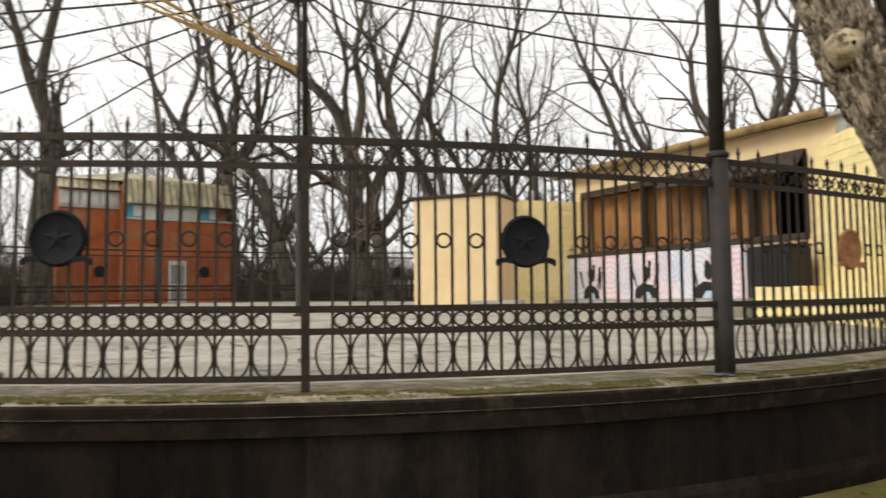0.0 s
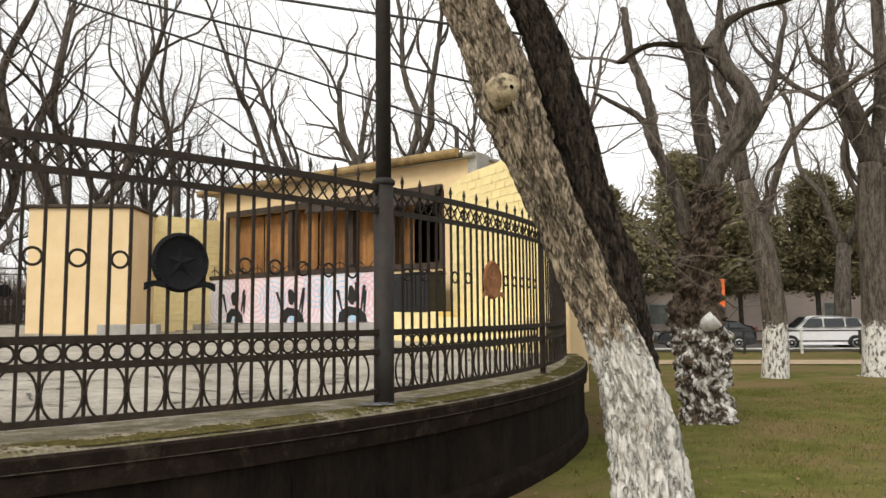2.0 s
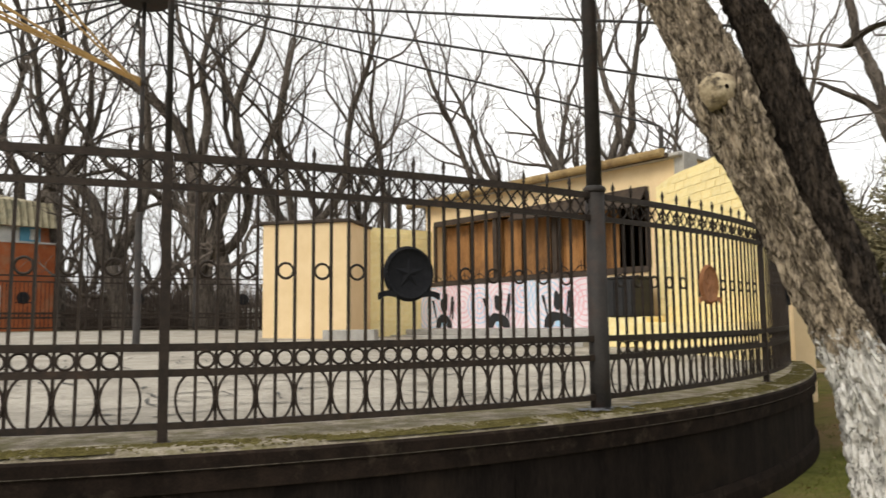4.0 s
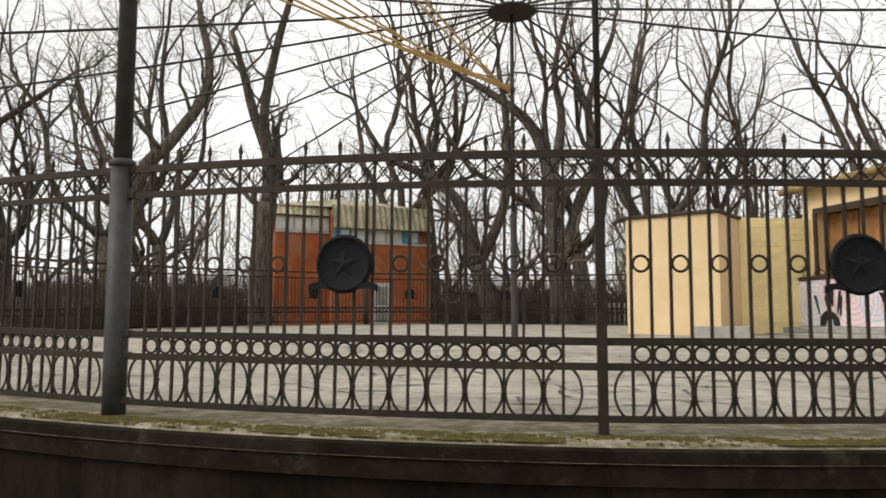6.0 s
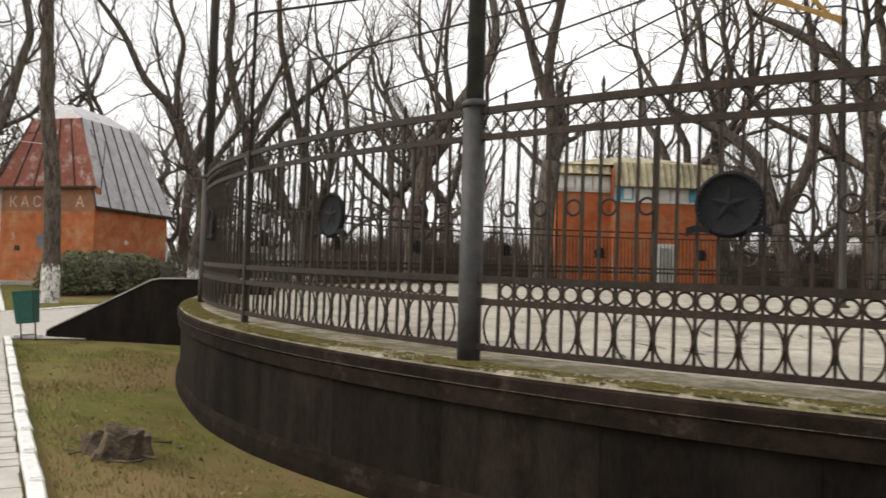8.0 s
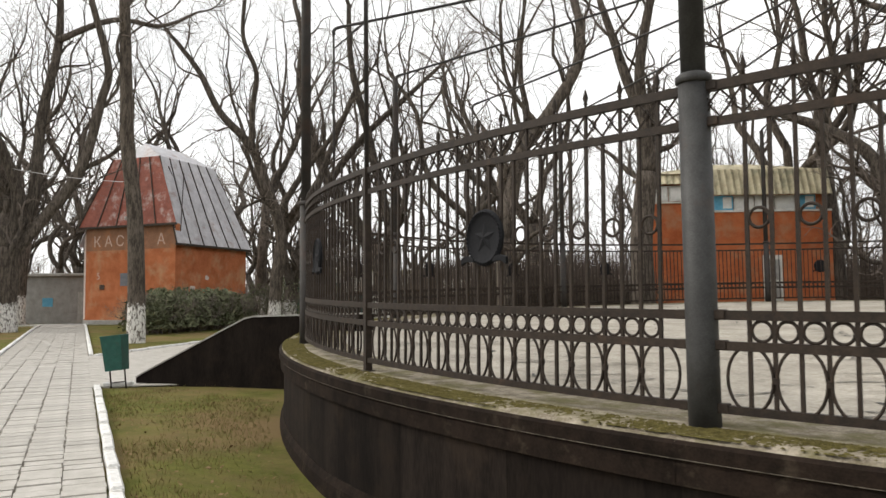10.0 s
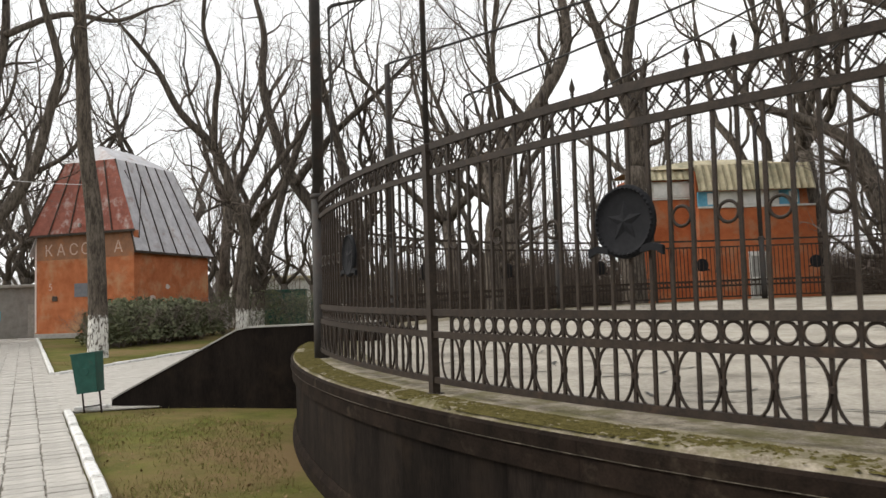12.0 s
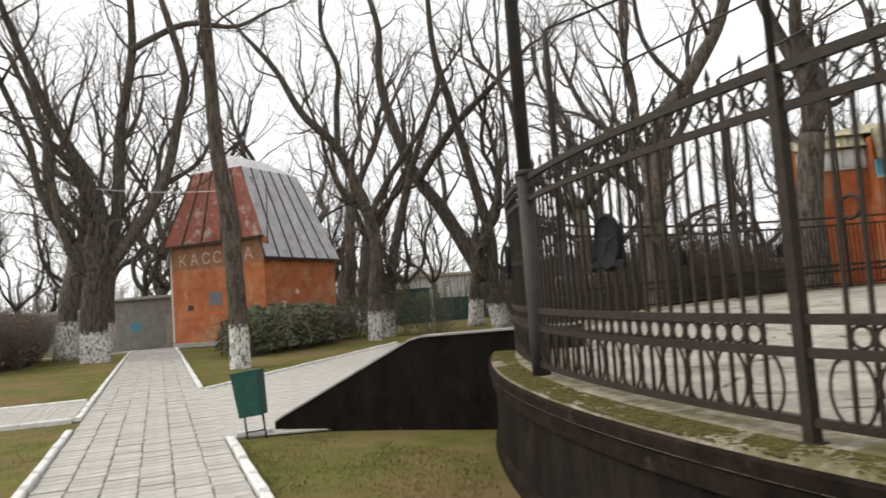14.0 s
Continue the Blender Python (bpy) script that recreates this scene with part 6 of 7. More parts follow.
# ---- shrubs ----
def shrub(seed, w, h, leafy, leaf_mat, name, label, sticks=60, leaves=500, wood=None, leaf=(0.03, 0.075)):
    rd = random.Random(seed)
    s, lf = Soup(), Soup()
    for k in range(sticks):
        a, r = rd.uniform(0, 2 * math.pi), w / 2 * math.sqrt(rd.random())
        p = Vector((math.cos(a) * r * 0.6, math.sin(a) * r * 0.6, -0.03))
        d = Vector((math.cos(a) * 0.4, math.sin(a) * 0.4, 1)).normalized()
        pts = [p]
        for q in range(5):
            d = (d + Vector((rd.gauss(0, 0.25), rd.gauss(0, 0.25), 0.05))).normalized()
            pts.append(pts[-1] + d * h / 5 * rd.uniform(0.7, 1.15))
        s.tube(pts, [0.014, 0.012, 0.010, 0.008, 0.006, 0.003], 3, caps=False)
        for q in range(3, 6):
            for _ in range(3):
                e = Vector((rd.gauss(0, 1), rd.gauss(0, 1), rd.gauss(0.3, 0.8))).normalized()
                s.tube([pts[q], pts[q] + e * h * 0.16, pts[q] + e * h * 0.27 + Vector((0, 0, 0.03))], [0.005, 0.004, 0.002], 3, caps=False)
    for k in range(leaves if leafy else 0):
        a, r, z = rd.uniform(0, 2 * math.pi), w / 2 * rd.random() ** 0.4, h * (0.12 + 0.9 * rd.random() ** 0.8)
        p = Vector((math.cos(a) * r * (1.05 - 0.4 * z / h), math.sin(a) * r * (1.05 - 0.4 * z / h), z * rd.uniform(0.8, 1.05)))
        e = Vector((rd.gauss(0, 1), rd.gauss(0, 1), rd.gauss(0, 1))).normalized()
        f = e.orthogonal().normalized()
        sz = rd.uniform(*leaf)
        lf.add([p - e * sz, p + f * sz * 0.5, p + e * sz, p - f * sz * 0.5], [(0, 1, 2, 3)])
    ob = thing(name, label, "shrub")
    part("stem_brush", s, wood or TWIG, ob)
    if leafy:
        part("foliage", lf, leaf_mat, ob)
    return ob


def scatter(ob, places, group):
    ob["group"] = group
    for k, (x, y, turn, sz) in enumerate(places):
        m = Matrix.Translation((x, y, rise(x))) @ Matrix.Rotation(turn, 4, "Z")
        c = ob if k == 0 else copy_thing(ob, m)
        c.matrix_basis = m @ Matrix.Diagonal((sz, sz, sz, 1))


random.seed(41)
scatter(shrub(1, 2.2, 1.5, True, LEAF, "shrub", "olive-green shrub with thin stems on the turf", 40, 2200, leaf=(0.05, 0.11)), [(-36.2, 22.4, 0, 1.0), (-36.9, 24.0, 1, 1.3), (-37.6, 25.6, 2, 1.2), (-38.2, 27.2, 3, 1.35), (-39.0, 28.8, 4, 1.2), (-38.4, 23.6, 5, 1.1), (-39.4, 25.6, 6, 1.4), (-40.2, 27.6, 7, 1.3), (-40.9, 29.8, 8, 1.4), (-41.4, 31.6, 9, 1.2)], "shrubs before the substation")
scatter(shrub(2, 2.6, 2.3, True, LEAF, "shrub", "tall dark evergreen shrub by the path", 50, 2000), [(-39.6, 34.6, 0, 1.2), (-38.2, 36.2, 2, 1.05), (-41.2, 33.4, 4, 1.05)], "tall shrubs by the path")
under = []
for k in range(105):
    a = radians(random.uniform(62, 130))
    d = random.uniform(43, 66)
    under.append((-4 + d * math.cos(a), 4 + d * math.sin(a), random.uniform(0, 6), random.uniform(0.9, 1.5)))
for k in range(34):
    a = radians(random.uniform(86, 103) if k % 2 else random.uniform(138, 158))
    d = random.uniform(18.5, 25)
    under.append((CX + d * math.cos(a), CY + d * math.sin(a), random.uniform(0, 6), random.uniform(0.7, 1.1)))
scatter(shrub(3, 4.2, 3.0, True, BRUSH, "shrub", "bare dark brown undergrowth shrub with a few dead leaves", 150, 900, BRUSH), under, "undergrowth behind the court")
scatter(shrub(4, 2.6, 2.0, True, DEADLEAF, "hedge", "clipped brown hedge of bare twigs", 160, 1500), [(-43.2 - 1.9 * k, 13.7 + 0.9 * k, k, 1.25) for k in range(6)] + [(-45.2 - 1.9 * k, 15.8 + 0.9 * k, k + 3, 1.2) for k in range(5)], "brown hedge beside the path")


# ---- conifers along the street ----
def conifer(seed, h, w, low):
    rd = random.Random(seed)
    s, tr = Soup(), Soup()
    tr.tube([(0, 0, -0.1), (0.05, 0, h * 0.4), (0, 0.04, h * 0.97)], [0.17, 0.13, 0.02], 8)
    for b in range(170):
        z = low + (h - low) * rd.random() ** 1.15
        u = (z - low) / (h - low)
        reach = w / 2 * (1 - u) ** 0.8 * rd.uniform(0.55, 1.15) + 0.25
        a = rd.uniform(0, 2 * math.pi)
        d = Vector((math.cos(a), math.sin(a), rd.uniform(-0.05, 0.55)))
        root = Vector((0, 0, z))
        tr.tube([root, root + d * reach * 0.6, root + d * reach], [0.03, 0.02, 0.008], 3, caps=False)
        for k in range(150):
            v = rd.uniform(0.2, 1.08)
            p = root + d * reach * v + Vector((rd.gauss(0, 0.28), rd.gauss(0, 0.28), rd.gauss(-0.05, 0.2)))
            o = (d + Vector((rd.gauss(0, 0.6), rd.gauss(0, 0.6), rd.gauss(0.2, 0.5)))).normalized()
            f = o.orthogonal().normalized()
            f.rotate(Matrix.Rotation(rd.uniform(0, 6.28), 3, o))
            ln = rd.uniform(0.16, 0.4)
            s.add([p - f * ln * 0.22, p + o * ln, p + f * ln * 0.22], [(0, 1, 2)])
    ob = thing("conifer", "dark olive conifer with bare lower trunk", "tree", group="conifers along the street")
    part("trunk", tr, BARK, ob, smooth=True)
    part("foliage", s, NEEDLE, ob)
    return ob


random.seed(6)
cons = [conifer(1, 9.6, 7.6, 3.3), conifer(2, 8.8, 7.0, 3.0), conifer(3, 11.2, 7.2, 3.5)]
row = [(21.5 + 2.0 * k + random.gauss(0, 0.6), 45.0 - 1.43 * k + random.gauss(0, 1.3)) for k in range(23)]
for k, (x, y) in enumerate(row):
    m = Matrix.Translation((x, y, 0)) @ Matrix.Rotation(random.uniform(0, 6), 4, "Z")
    if k < 3:
        cons[k].matrix_basis = m
    else:
        copy_thing(cons[(k * 7 + k // 3) % 3], m)

# ---- street beyond the turf: road, rail fence, cars, far building ----
RA, RB = Vector((17.1, 35.9, 0)), Vector((61.1, 4.4, 0))
rdx = (RB - RA).normalized()
rnx = Vector((-rdx.y, rdx.x, 0))
if rnx.x < 0:
    rnx = -rnx
road = Soup()
for u, w in ((-20, -0.5), (80, -0.5), (80, 9), (-20, 9)):
    p = RA + rdx * u + rnx * w
    road.v.append((p.x, p.y, 0.03))
road.f = [(0, 1, 2, 3)]
solid("road", road, ASPHALT, label="grey asphalt street behind the trees", category="road")
sand = Soup()
for u, w in ((-14, -10.2), (50, -10.2), (50, -7.6), (-14, -7.6)):
    p = RA + rdx * u + rnx * w
    sand.v.append((p.x, p.y, 0.02))
sand.f = [(0, 1, 2, 3)]
solid("path_sand", sand, SAND, label="bare sandy footpath across the turf", category="path")
rail = thing("street_railing", "low white street railing along the kerb", "railing", local(RA - rnx * 2.2, RB - rnx * 2.2, 0))
RL = (RB - RA).length
for z in (0.18, 0.5, 0.95):
    part("rail", Soup().box(0, -0.025, z, RL, 0.025, z + 0.06), WHITEPAINT if z < 0.3 else POSTPAINT, rail)
for k in range(int(RL / 2.4)):
    part("post", Soup().box(k * 2.4 - 0.05, -0.05, -0.05, k * 2.4 + 0.05, 0.05, 1.0, bevel=0.01), WHITEPAINT if k % 2 else POSTPAINT, rail)


def car(name, label, m, paint, tall):
    """A parked car: body shell, glass band, four wheels, lights."""
    c = thing(name, label, "car", m)
    L, Wd, H, hood = 4.6, 1.8, tall, 0.98
    side = [(-2.28, 0.32), (-2.3, 0.55), (-2.22, 0.74), (-2.0, 0.87), (-1.6, hood - 0.02), (-1.2, hood + 0.03), (-0.75, H - 0.25), (-0.4, H - 0.07), (0.0, H), (0.7, H - 0.01), (1.35, H - 0.09), (1.75, H - 0.24), (2.08, hood + 0.14), (2.2, hood - 0.02), (2.24, 0.6), (2.16, 0.32), (1.85, 0.25), (-1.9, 0.25)]
    s = Soup()
    n = len(side)
    for y, k in ((-Wd / 2 + 0.09, 0.93), (-Wd / 2, 1.0), (Wd / 2, 1.0), (Wd / 2 - 0.09, 0.93)):
        for x, z in [(px * (0.5 + 0.5 * k), 0.7 + (pz - 0.7) * k) for px, pz in side]:
            tuck = 0.2 * max(0, (z - hood) / (H - hood)) if z > hood else 0
            yy = y + (tuck if y < 0 else -tuck)
            s.v.append((x, yy, z))
    for r in range(3):
        for k in range(n):
            s.f.append((r * n + k, r * n + (k + 1) % n, (r + 1) * n + (k + 1) % n, (r + 1) * n + k))
    s.f += [tuple(range(n - 1, -1, -1)), tuple(3 * n + k for k in range(n))]
    part("body", s, paint, c, smooth=False)
    for sg in (-1, 1):
        for x0, x1 in ((-0.95, 0.0), (0.08, 0.95), (1.03, 1.75)):
            g2 = Soup()
            q = [(x0 + (0.42 if x0 < -0.5 else 0), H - 0.13), (x1 - (0.22 if x1 > 1.5 else 0), H - 0.13), (x1, hood + 0.1), (x0, hood + 0.08)]
            for off in (0.012, -0.02):
                for x, z in q:
                    g2.v.append((x, sg * (Wd / 2 - 0.2 * (z - hood) / (H - hood) + off), z))
            g2.f = [(0, 1, 2, 3), (7, 6, 5, 4), (0, 4, 5, 1), (1, 5, 6, 2), (2, 6, 7, 3), (3, 7, 4, 0)]
            part("side_window", g2, CARGLASS, c)
        for x in (-1.42, 1.42):
            w = part("wheel", Soup().lathe([(0.21, -0.1), (0.33, -0.1), (0.345, -0.06), (0.345, 0.06), (0.33, 0.1), (0.21, 0.1)], 24, axis="y"), TYRE, c, "", True, Matrix.Translation((x, sg * (Wd / 2 - 0.08), 0.345)))
            part("rim", Soup().lathe([(0.20, -0.07), (0.215, 0.0), (0.20, 0.106), (0.06, 0.09), (0.03, 0.11)], 14, axis="y"), RIM, w, "silver rim", True, Matrix.Rotation(0 if sg < 0 else math.pi, 4, "Z"))
        part("headlight", Soup().box(-2.31, sg * 0.62 - 0.18, 0.68, -2.2, sg * 0.62 + 0.18, 0.82, bevel=0.02), GLASS, c)
        part("tail_light", Soup().box(2.2, sg * 0.7 - 0.14, 0.85, 2.31, sg * 0.7 + 0.14, 1.1, bevel=0.02), ROOFRUST, c, "red tail light")
    ws = Soup()
    ws.add([(-1.2, -0.72, hood + 0.05), (-1.2, 0.72, hood + 0.05), (-0.62, 0.62, H - 0.09), (-0.62, -0.62, H - 0.09)], [(0, 1, 2, 3)])
    ws.v = [(x - 0.03, y, z + 0.02) for x, y, z in ws.v]
    part("windscreen", ws, CARGLASS, c)
    return c


cdir = math.degrees(math.atan2(rdx.y, rdx.x))
cp = Vector((32.7, 26.0, 0))
car("parked_car", "white estate car parked on the street", Matrix.Translation((cp.x, cp.y, 0.03)) @ Matrix.Rotation(radians(cdir), 4, "Z"), CARWHITE, 1.6)
cp2 = cp - rdx * 5.2
car("parked_car", "dark saloon car parked on the street", Matrix.Translation((cp2.x, cp2.y, 0.03)) @ Matrix.Rotation(radians(cdir), 4, "Z"), CARDARK, 1.45)
hb = thing("low_building", "pale pink rendered building behind the street trees", "building", local(RA + rnx * 17 - rdx * 12, RB + rnx * 17, 0))
part("wall", Soup().box(0, 0, -0.1, 85, 8, 3.6), PINKWALL, hb)
part("roof", Soup().box(-0.3, -0.4, 3.6, 85.3, 8.3, 3.8), GREYEDGE, hb)
for k in range(22):
    w = part("window", Soup().box(1.5 + k * 3.8, -0.06, 1.0, 2.9 + k * 3.8, -0.01, 2.5, bevel=0.01), WHITEPAINT, hb)
    part("pane", Soup().box(1.6 + k * 3.8, -0.075, 1.1, 2.8 + k * 3.8, -0.06, 2.4), GLASS, w)
ban = thing("banner", "orange cloth banner on a pole by the street", "banner", Matrix.Translation((29.6, 29.6, 0)) @ Matrix.Rotation(radians(cdir), 4, "Z"))
part("pole", Soup().tube([(0, 0, -0.1), (0, 0, 3.6)], 0.03, 8), POSTPAINT, ban)
bs = Soup()
for k in range(9):
    for z in (2.1, 3.5):
        bs.v.append((0.05 + k * 0.08, 0.03 * math.sin(k), z))
bs.f = [(2 * k, 2 * k + 2, 2 * k + 3, 2 * k + 1) for k in range(8)]
part("cloth", bs, ORANGE, ban)

# ---- far things on the path side: grey shed, green sheet fence, white house, blocks of flats ----
shed = thing("grey_shed", "grey rendered shed with a blue sign", "shed", Matrix.Translation((-57.0, 29.2, 0.6)) @ Matrix.Rotation(radians(40), 4, "Z"))
part("wall", Soup().box(-3.2, 0, -0.1, 2.2, 5, 3.3, bevel=0.02), GREYRENDER, shed)
part("roof", Soup().box(-3.4, -0.3, 3.3, 2.4, 5.2, 3.5, bevel=0.02), GREYEDGE, shed)
part("sign", Soup().box(-1.6, -0.03, 1.2, -0.9, 0.0, 1.8), BLUEPAINT, shed)
part("door", Soup().box(0.8, -0.03, 0.05, 1.7, 0.0, 2.2), GREYEDGE, shed)
low = thing("low_wall_building", "long low grey building behind the hedge", "building", Matrix.Translation((-68.0, 24.0, 0.6)) @ Matrix.Rotation(radians(30), 4, "Z"))
part("wall", Soup().box(-30, 0, -0.1, 8, 5, 2.8), GREYRENDER, low)
part("roof", Soup().box(-30.3, -0.3, 2.8, 8.3, 5.3, 3.0), GREYEDGE, low)
for k in range(9):
    part("window", Soup().box(-28 + k * 4, -0.05, 1.2, -26.2 + k * 4, -0.01, 2.3), GLASS, low)
gf = thing("sheet_fence", "dull green corrugated sheet fence behind the trees", "fence", local(Vector((-56.0, 55.9, 0)), Vector((-53.2, 68.5, 0)), 0.55))
for k in range(17):
    s = Soup()
    for q in range(9):
        s.v += [(k * 1.0 + q * 0.1225, 0.03 * (q % 2), -0.05), (k * 1.0 + q * 0.1225, 0.03 * (q % 2), 2.2)]
    s.f = [(2 * q, 2 * q + 2, 2 * q + 3, 2 * q + 1) for q in range(8)]
    part("sheet", s, FENCEGREEN, gf)
gk = thing("green_kiosk", "dark green metal kiosk by the path", "kiosk", Matrix.Translation((-56.6, 52.5, 0.6)) @ Matrix.Rotation(radians(40), 4, "Z"))
part("body", Soup().box(-2.3, 0, -0.05, 2.3, 2.6, 3.0, bevel=0.03), GREENPAINT, gk)
part("roof", Soup().box(-2.45, -0.15, 3.0, 2.45, 2.75, 3.12, bevel=0.02), GREENPAINT, gk)
wh = thing("white_house", "white low house behind the green fence", "house", local(Vector((-71.9, 62.6, 0)), Vector((-65.3, 79.5, 0)), 0.55))
part("wall", Soup().box(0, 0, -0.1, 20, 7, 5.0), WHITEPAINT, wh)
part("roof", Soup().box(-0.4, -0.4, 5.0, 20.4, 7.4, 5.3), SLATE, wh)


def flats(x, y, turn, w, storeys):
    b = thing("apartment_block", "pale grey block of flats far behind the trees", "building", Matrix.Translation((x, y, 0)) @ Matrix.Rotation(radians(turn), 4, "Z"), "far blocks of flats")
    h = storeys * 2.9 + 1
    part("wall", Soup().box(-w / 2, 0, -0.2, w / 2, 12, h), WHITEPAINT, b)
    part("roof", Soup().box(-w / 2 - 0.3, -0.3, h, w / 2 + 0.3, 12.3, h + 0.5), GREYEDGE, b)
    pane = Soup().box(-0.75, -0.05, 0, 0.75, -0.01, 1.45).mesh("window", GLASS)
    for s2 in range(storeys):
        for k in range(int(w / 3.2)):
            part("window", pane, None, b, m=Matrix.Translation((-w / 2 + 1.7 + k * 3.2, 0, 1.6 + s2 * 2.9)))


flats(14, 125, 0, 30, 4)



def picket_fence(a, b):
    """A pale picket fence on a dark plinth, behind the court."""
    f = thing("picket_fence", "weathered pale picket fence on a low dark plinth", "fence", local(a, b, rise(a.x)), "picket fences behind the court")
    ln = (b - a).length
    part("plinth", Soup().box(0, -0.12, -0.6, ln, 0.12, 1.3, bevel=0.02), TRIM, f, "low dark plinth wall")
    for z in (1.55, 2.4):
        part("rail", Soup().box(0, 0.02, z, ln, 0.06, z + 0.08), POSTPAINT, f)
    slat = Soup().box(-0.05, -0.02, 1.3, 0.05, 0.018, 2.7, bevel=0.012).mesh("picket", WHITEPAINT)
    for k in range(int(ln / 0.26)):
        part("picket", slat, None, f, m=Matrix.Translation((0.13 + 0.26 * k, 0, 0)))


picket_fence(Vector((-9.3, 43.2, 0)), Vector((4.5, 42.6, 0)))
picket_fence(Vector((-30.5, 37.5, 0)), Vector((-19.2, 41.5, 0)))

# a thin wire between two of the path's trees
cable("wire", Vector((-30.9, 18.6, 6.55)), Vector((-43.7, 19.3, 8.7)), 0.012, 0.12, RIM, "thin pale wire strung between two trees", "")

# pale blue paint spilt on the ledge round a post's foot
random.seed(27)
spill = Soup()
for k in range(26):
    p = on_court(R + random.uniform(-0.1, 0.22), post_angle(1) + random.gauss(0, 0.75), 0.018 + 0.0004 * k)
    rr = random.uniform(0.02, 0.07)
    ring = [p + Vector((math.cos(q * 0.785) * rr * random.uniform(0.5, 1.3), math.sin(q * 0.785) * rr * random.uniform(0.5, 1.3), 0)) for q in range(8)]
    spill.add([p] + ring, [(0, 1 + q, 1 + (q + 1) % 8) for q in range(8)])
tagged(part("paint_spill", spill, DULLBLUE), "dull blue paint spilt on the ledge round a post", "paint", "", "stuff")

# ---- far woods: bare twigs all round, distance haze painted into their pale colour ----
random.seed(88)
fw = Soup()
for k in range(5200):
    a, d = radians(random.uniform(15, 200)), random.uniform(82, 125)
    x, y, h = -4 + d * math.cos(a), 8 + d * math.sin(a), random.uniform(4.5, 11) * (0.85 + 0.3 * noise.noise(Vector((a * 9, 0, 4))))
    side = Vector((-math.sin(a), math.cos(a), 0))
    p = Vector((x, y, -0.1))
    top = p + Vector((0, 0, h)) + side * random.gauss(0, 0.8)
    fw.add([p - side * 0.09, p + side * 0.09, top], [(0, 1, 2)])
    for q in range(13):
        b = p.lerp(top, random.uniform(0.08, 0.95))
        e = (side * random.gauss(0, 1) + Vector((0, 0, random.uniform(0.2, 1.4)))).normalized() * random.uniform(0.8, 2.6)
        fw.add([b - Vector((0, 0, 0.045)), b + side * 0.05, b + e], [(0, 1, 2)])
tagged(part("far_woods", fw, FARWOOD), "bare grey-brown woods in the distance, haze painted into the colour", "woods", "", "stuff")

# ---- tree stump in the turf ----
sp = Vector((-8.2, 5.55, 0))
stump = thing("tree_stump", "low rotten tree stump in the turf", "stump", Matrix.Translation(sp) @ Matrix.Diagonal((1.3, 1.3, 1.15, 1)))
random.seed(15)
for cx, cy, r, h, tilt in ((-0.14, 0.02, 0.15, 0.13, -14), (0.13, -0.05, 0.13, 0.2, 12), (0.0, 0.14, 0.12, 0.1, 4)):
    lg = Soup()
    ns = 26
    for q, (rr, zz) in enumerate(((1.5, -0.06), (1.12, 0.03), (1.0, 0.6 * h), (0.96, h), (0.75, h - 0.02), (0.35, h - 0.05))):
        for k in range(ns):
            a = 2 * math.pi * k / ns
            j = 1 + 0.3 * noise.noise(Vector((math.cos(a) * 2 + cx * 9, math.sin(a) * 2, q * 0.3)))
            up = 0.05 * noise.noise(Vector((math.cos(a) * 2.5, math.sin(a) * 2.5, cx * 20))) if q > 1 else 0
            lg.v.append((r * rr * j * math.cos(a), r * rr * j * math.sin(a), zz + up))
    for q in range(5):
        for k in range(ns):
            lg.f.append((q * ns + k, q * ns + (k + 1) % ns, (q + 1) * ns + (k + 1) % ns, (q + 1) * ns + k))
    lg.f.append(tuple(5 * ns + k for k in range(ns)))
    part("stub", lg, STUMPWOOD, stump, "broken rotten stub", False, Matrix.Translation((cx, cy, 0)) @ Matrix.Rotation(radians(tilt), 4, "Y"))
for k in range(14):
    a = random.uniform(0, 6.28)
    r = random.uniform(0.28, 0.55)
    e = Vector((math.cos(a * 3), math.sin(a * 3), 0)) * random.uniform(0.03, 0.08)
    p = Vector((r * math.cos(a), r * math.sin(a) * 0.7, 0.01))
    part("splinter", Soup().tube([p - e, p + e + Vector((0, 0, 0.015))], [0.014, 0.006], 5), STUMPWOOD, stump)

# ---- turf blades and litter, one mass each ----
random.seed(55)
gb, gd, lt = Soup(), Soup(), Soup()


def in_paved(x, y):
    q = Vector((x, y, 0)) - P0
    s, w = q.dot(PD), -q.dot(PN)
    if -0.2 < w < PATHW + 0.2:
        return True
    if w < 0 and 4.2 < s < 12.8:
        return True
    return math.hypot(x - CX, y - CY) < 14.4


def blades(n, x0, x1, y0, y1, size, dry=0.0):
    for k in range(n):
        x, y = random.uniform(x0, x1), random.uniform(y0, y1)
        if in_paved(x, y) or noise.noise(Vector((x * 0.8, y * 0.8, 2))) < random.uniform(-0.5, 0.25):
            continue
        a, h = random.uniform(0, 6.28), size * random.uniform(0.5, 1.3)
        dx, dy = math.cos(a) * 0.006, math.sin(a) * 0.006
        lx, ly = random.gauss(0, h * 0.5), random.gauss(0, h * 0.5)
        zg = rise(x) + hollow(x, y)
        (gd if random.random() < dry else gb).add([(x - dx, y - dy, zg - 0.03), (x + dx, y + dy, zg - 0.03), (x + lx, y + ly, zg + h - 0.01)], [(0, 1, 2)])


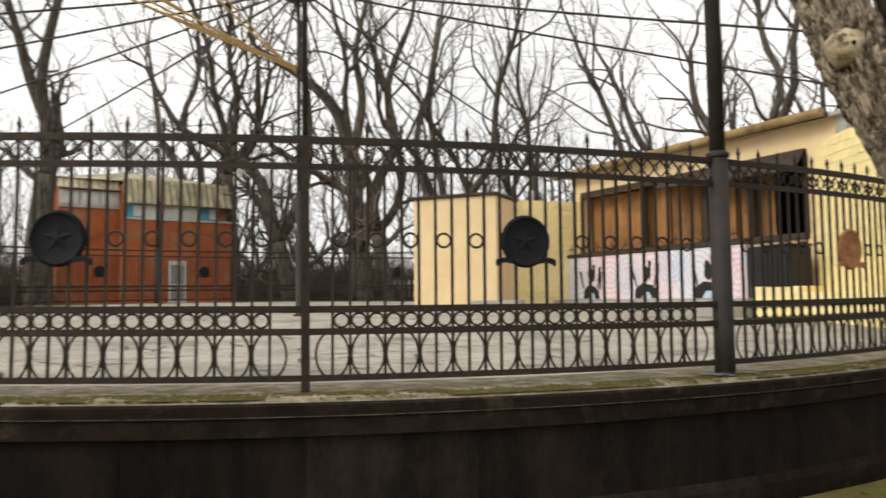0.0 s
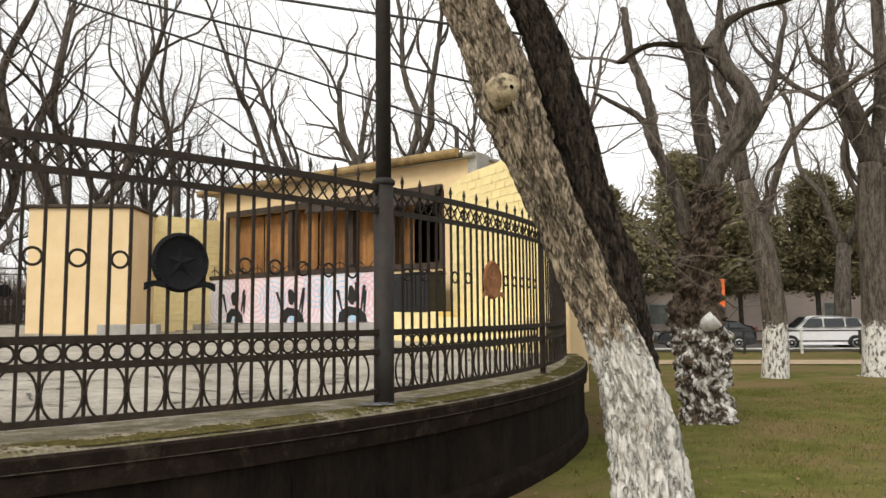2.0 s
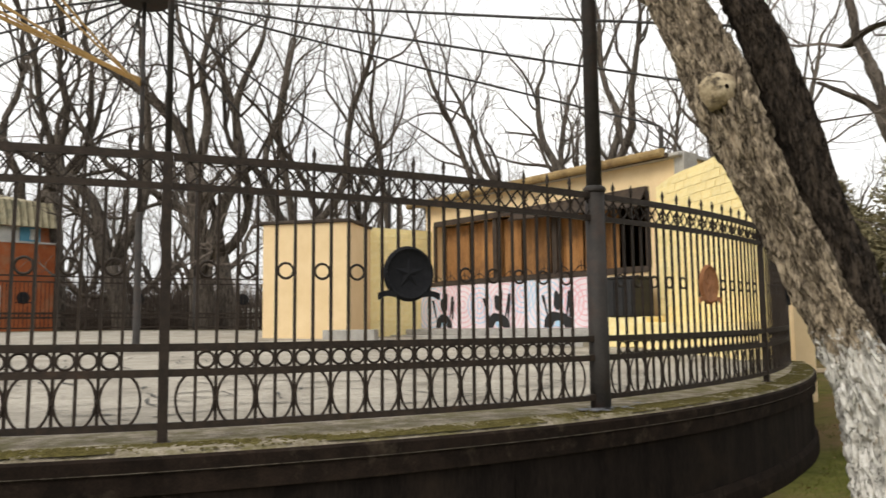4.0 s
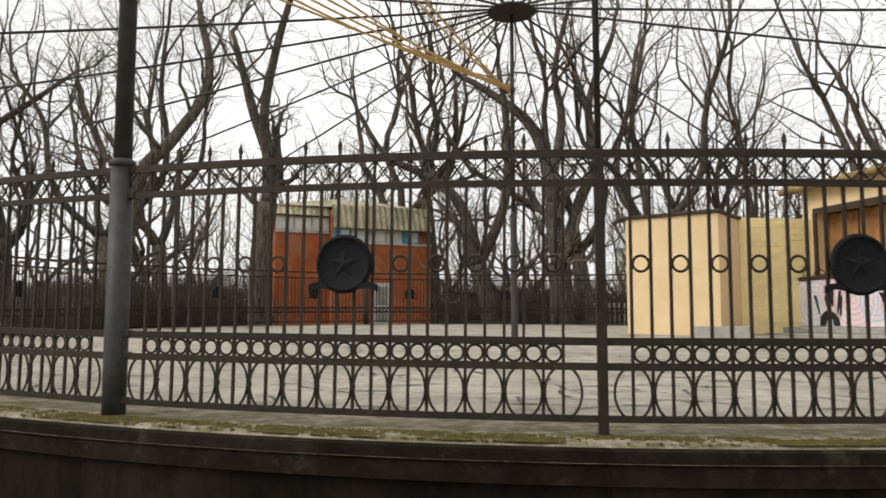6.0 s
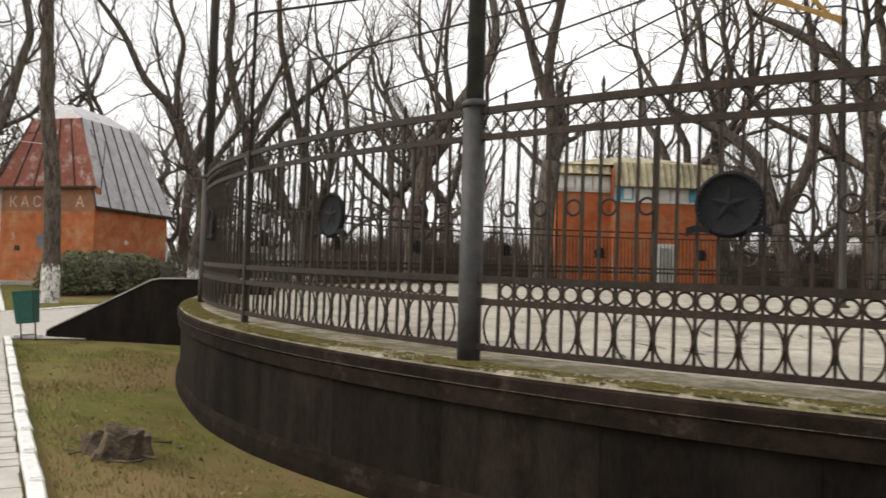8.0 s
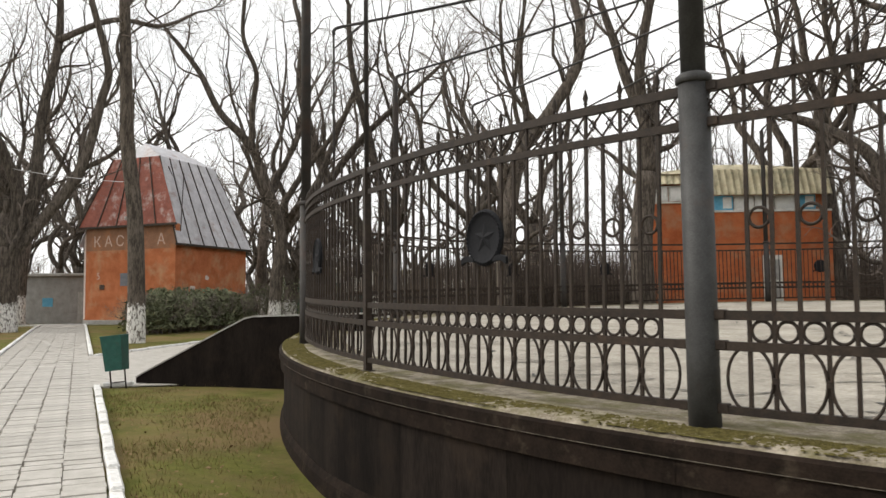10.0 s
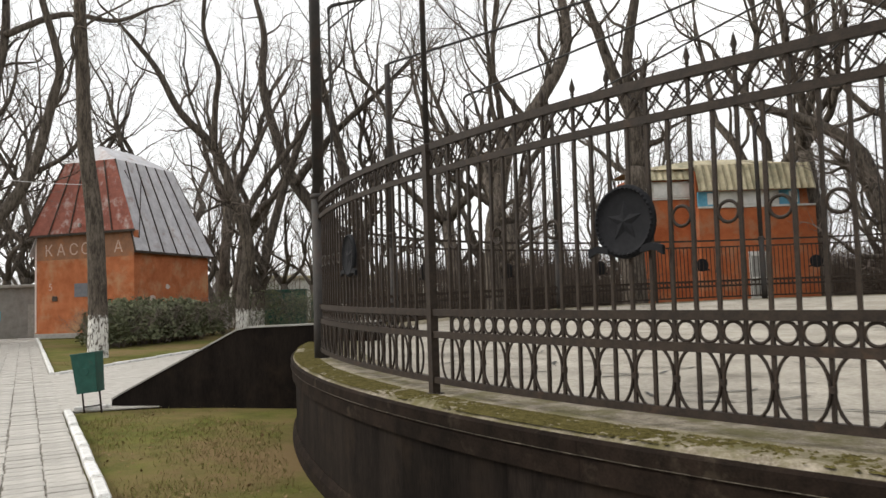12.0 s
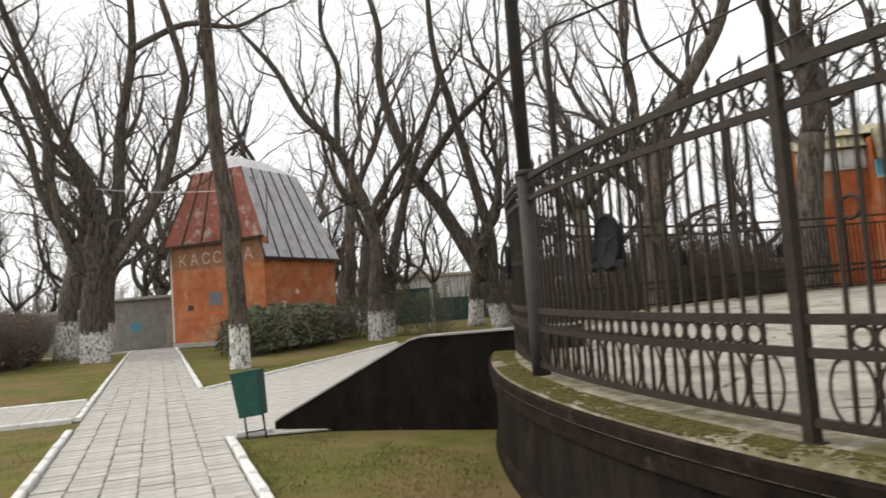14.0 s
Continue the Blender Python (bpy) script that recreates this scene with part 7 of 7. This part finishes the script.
blades(70000, -17, 0, 3.5, 11.0, 0.045, 0.75)
blades(120000, 2, 18, 1.0, 14.0, 0.045, 0.1)
blades(20000, -30, -16, 3.0, 20.0, 0.06, 0.6)
for k in range(5000):
    x, y = (random.uniform(-17, -1), random.uniform(3, 11)) if k % 2 else (random.uniform(2, 18), random.uniform(1, 14))
    if in_paved(x, y):
        continue
    a, s = random.uniform(0, 6.28), random.uniform(0.012, 0.04)
    e, f = Vector((math.cos(a), math.sin(a), random.gauss(0, 0.3))) * s, Vector((-math.sin(a), math.cos(a), random.gauss(0, 0.3))) * s * 0.5
    p = Vector((x, y, rise(x) + hollow(x, y) + 0.012))
    lt.add([p - e, p + f, p + e, p - f], [(0, 1, 2, 3)])
tagged(part("grass", gb, BLADE), "short sparse winter grass blades", "grass", "", "stuff")
tagged(part("withered_grass", gd, BLADE_PALE), "short withered straw-brown grass blades", "grass", "", "stuff")
tagged(part("leaf_litter", lt, BLADE_DRY), "scattered dry leaf litter on the turf", "leaves", "", "stuff")

# ---- paving stones, the nearest stretch one by one, the rest in one mass ----
random.seed(63)
PVL, PVW = 0.24, 0.39
pave_mesh = Soup().box(-PVL / 2 + 0.006, -PVW / 2 + 0.007, -0.05, PVL / 2 - 0.006, PVW / 2 - 0.007, 0.0, bevel=0.008).mesh("paver", PAVER)
far_pave = Soup()
ang = math.atan2(PD.y, PD.x)
rows_n = round(PATHW / PVW)
pw = PATHW / rows_n
count = 0
for i in range(int((S1 - S0) / PVL)):
    for j in range(rows_n):
        s = S0 + (i + 0.5 + (0.5 if j % 2 else 0)) * PVL
        p = along(s, (j + 0.5) * pw)
        m = Matrix.Translation((p.x + random.gauss(0, 0.006), p.y + random.gauss(0, 0.006), p.z + 0.028 + random.uniform(-0.006, 0.006))) @ Matrix.Rotation(ang + random.gauss(0, 0.022), 4, "Z")
        if -2.6 < s < 12 and count < 300:
            part("paver", pave_mesh, None, path_bed, m=m)
            count += 1
        else:
            far_pave.box(-PVL / 2 + 0.006, -pw / 2 + 0.007, -0.03, PVL / 2 - 0.006, pw / 2 - 0.007, 0.0, m)
a0, a1, b1, b0 = along(4.4, 0), Vector((-14.5, 14.8, 0)), Vector((-33.4, 28.6, 0)), along(12.5, 0)
for i in range(34):
    for j in range(50):
        u, v = (i + 0.5) / 34, (j + 0.5) / 50
        p = a0.lerp(b0, u).lerp(a1.lerp(b1, u), v)
        m = Matrix.Translation((p.x, p.y, rise(p.x) + 0.024 + random.uniform(-0.003, 0.003))) @ Matrix.Rotation(ang + random.gauss(0, 0.01), 4, "Z")
        far_pave.box(-0.24, -0.18, -0.02, 0.24, 0.18, 0.0, m)
for i in range(9):
    for j in range(60):
        p = along(8.7 + (i + 0.5) * 0.39, PATHW + 0.2 + (j + 0.5) * 0.26)
        m = Matrix.Translation((p.x, p.y, p.z + 0.024)) @ Matrix.Rotation(ang, 4, "Z")
        far_pave.box(-0.19, -0.125, -0.02, 0.19, 0.125, 0.0, m)
tagged(part("paver_rest", far_pave, PAVER, path_bed), "grey concrete pavers further along", "", "", "stuff")
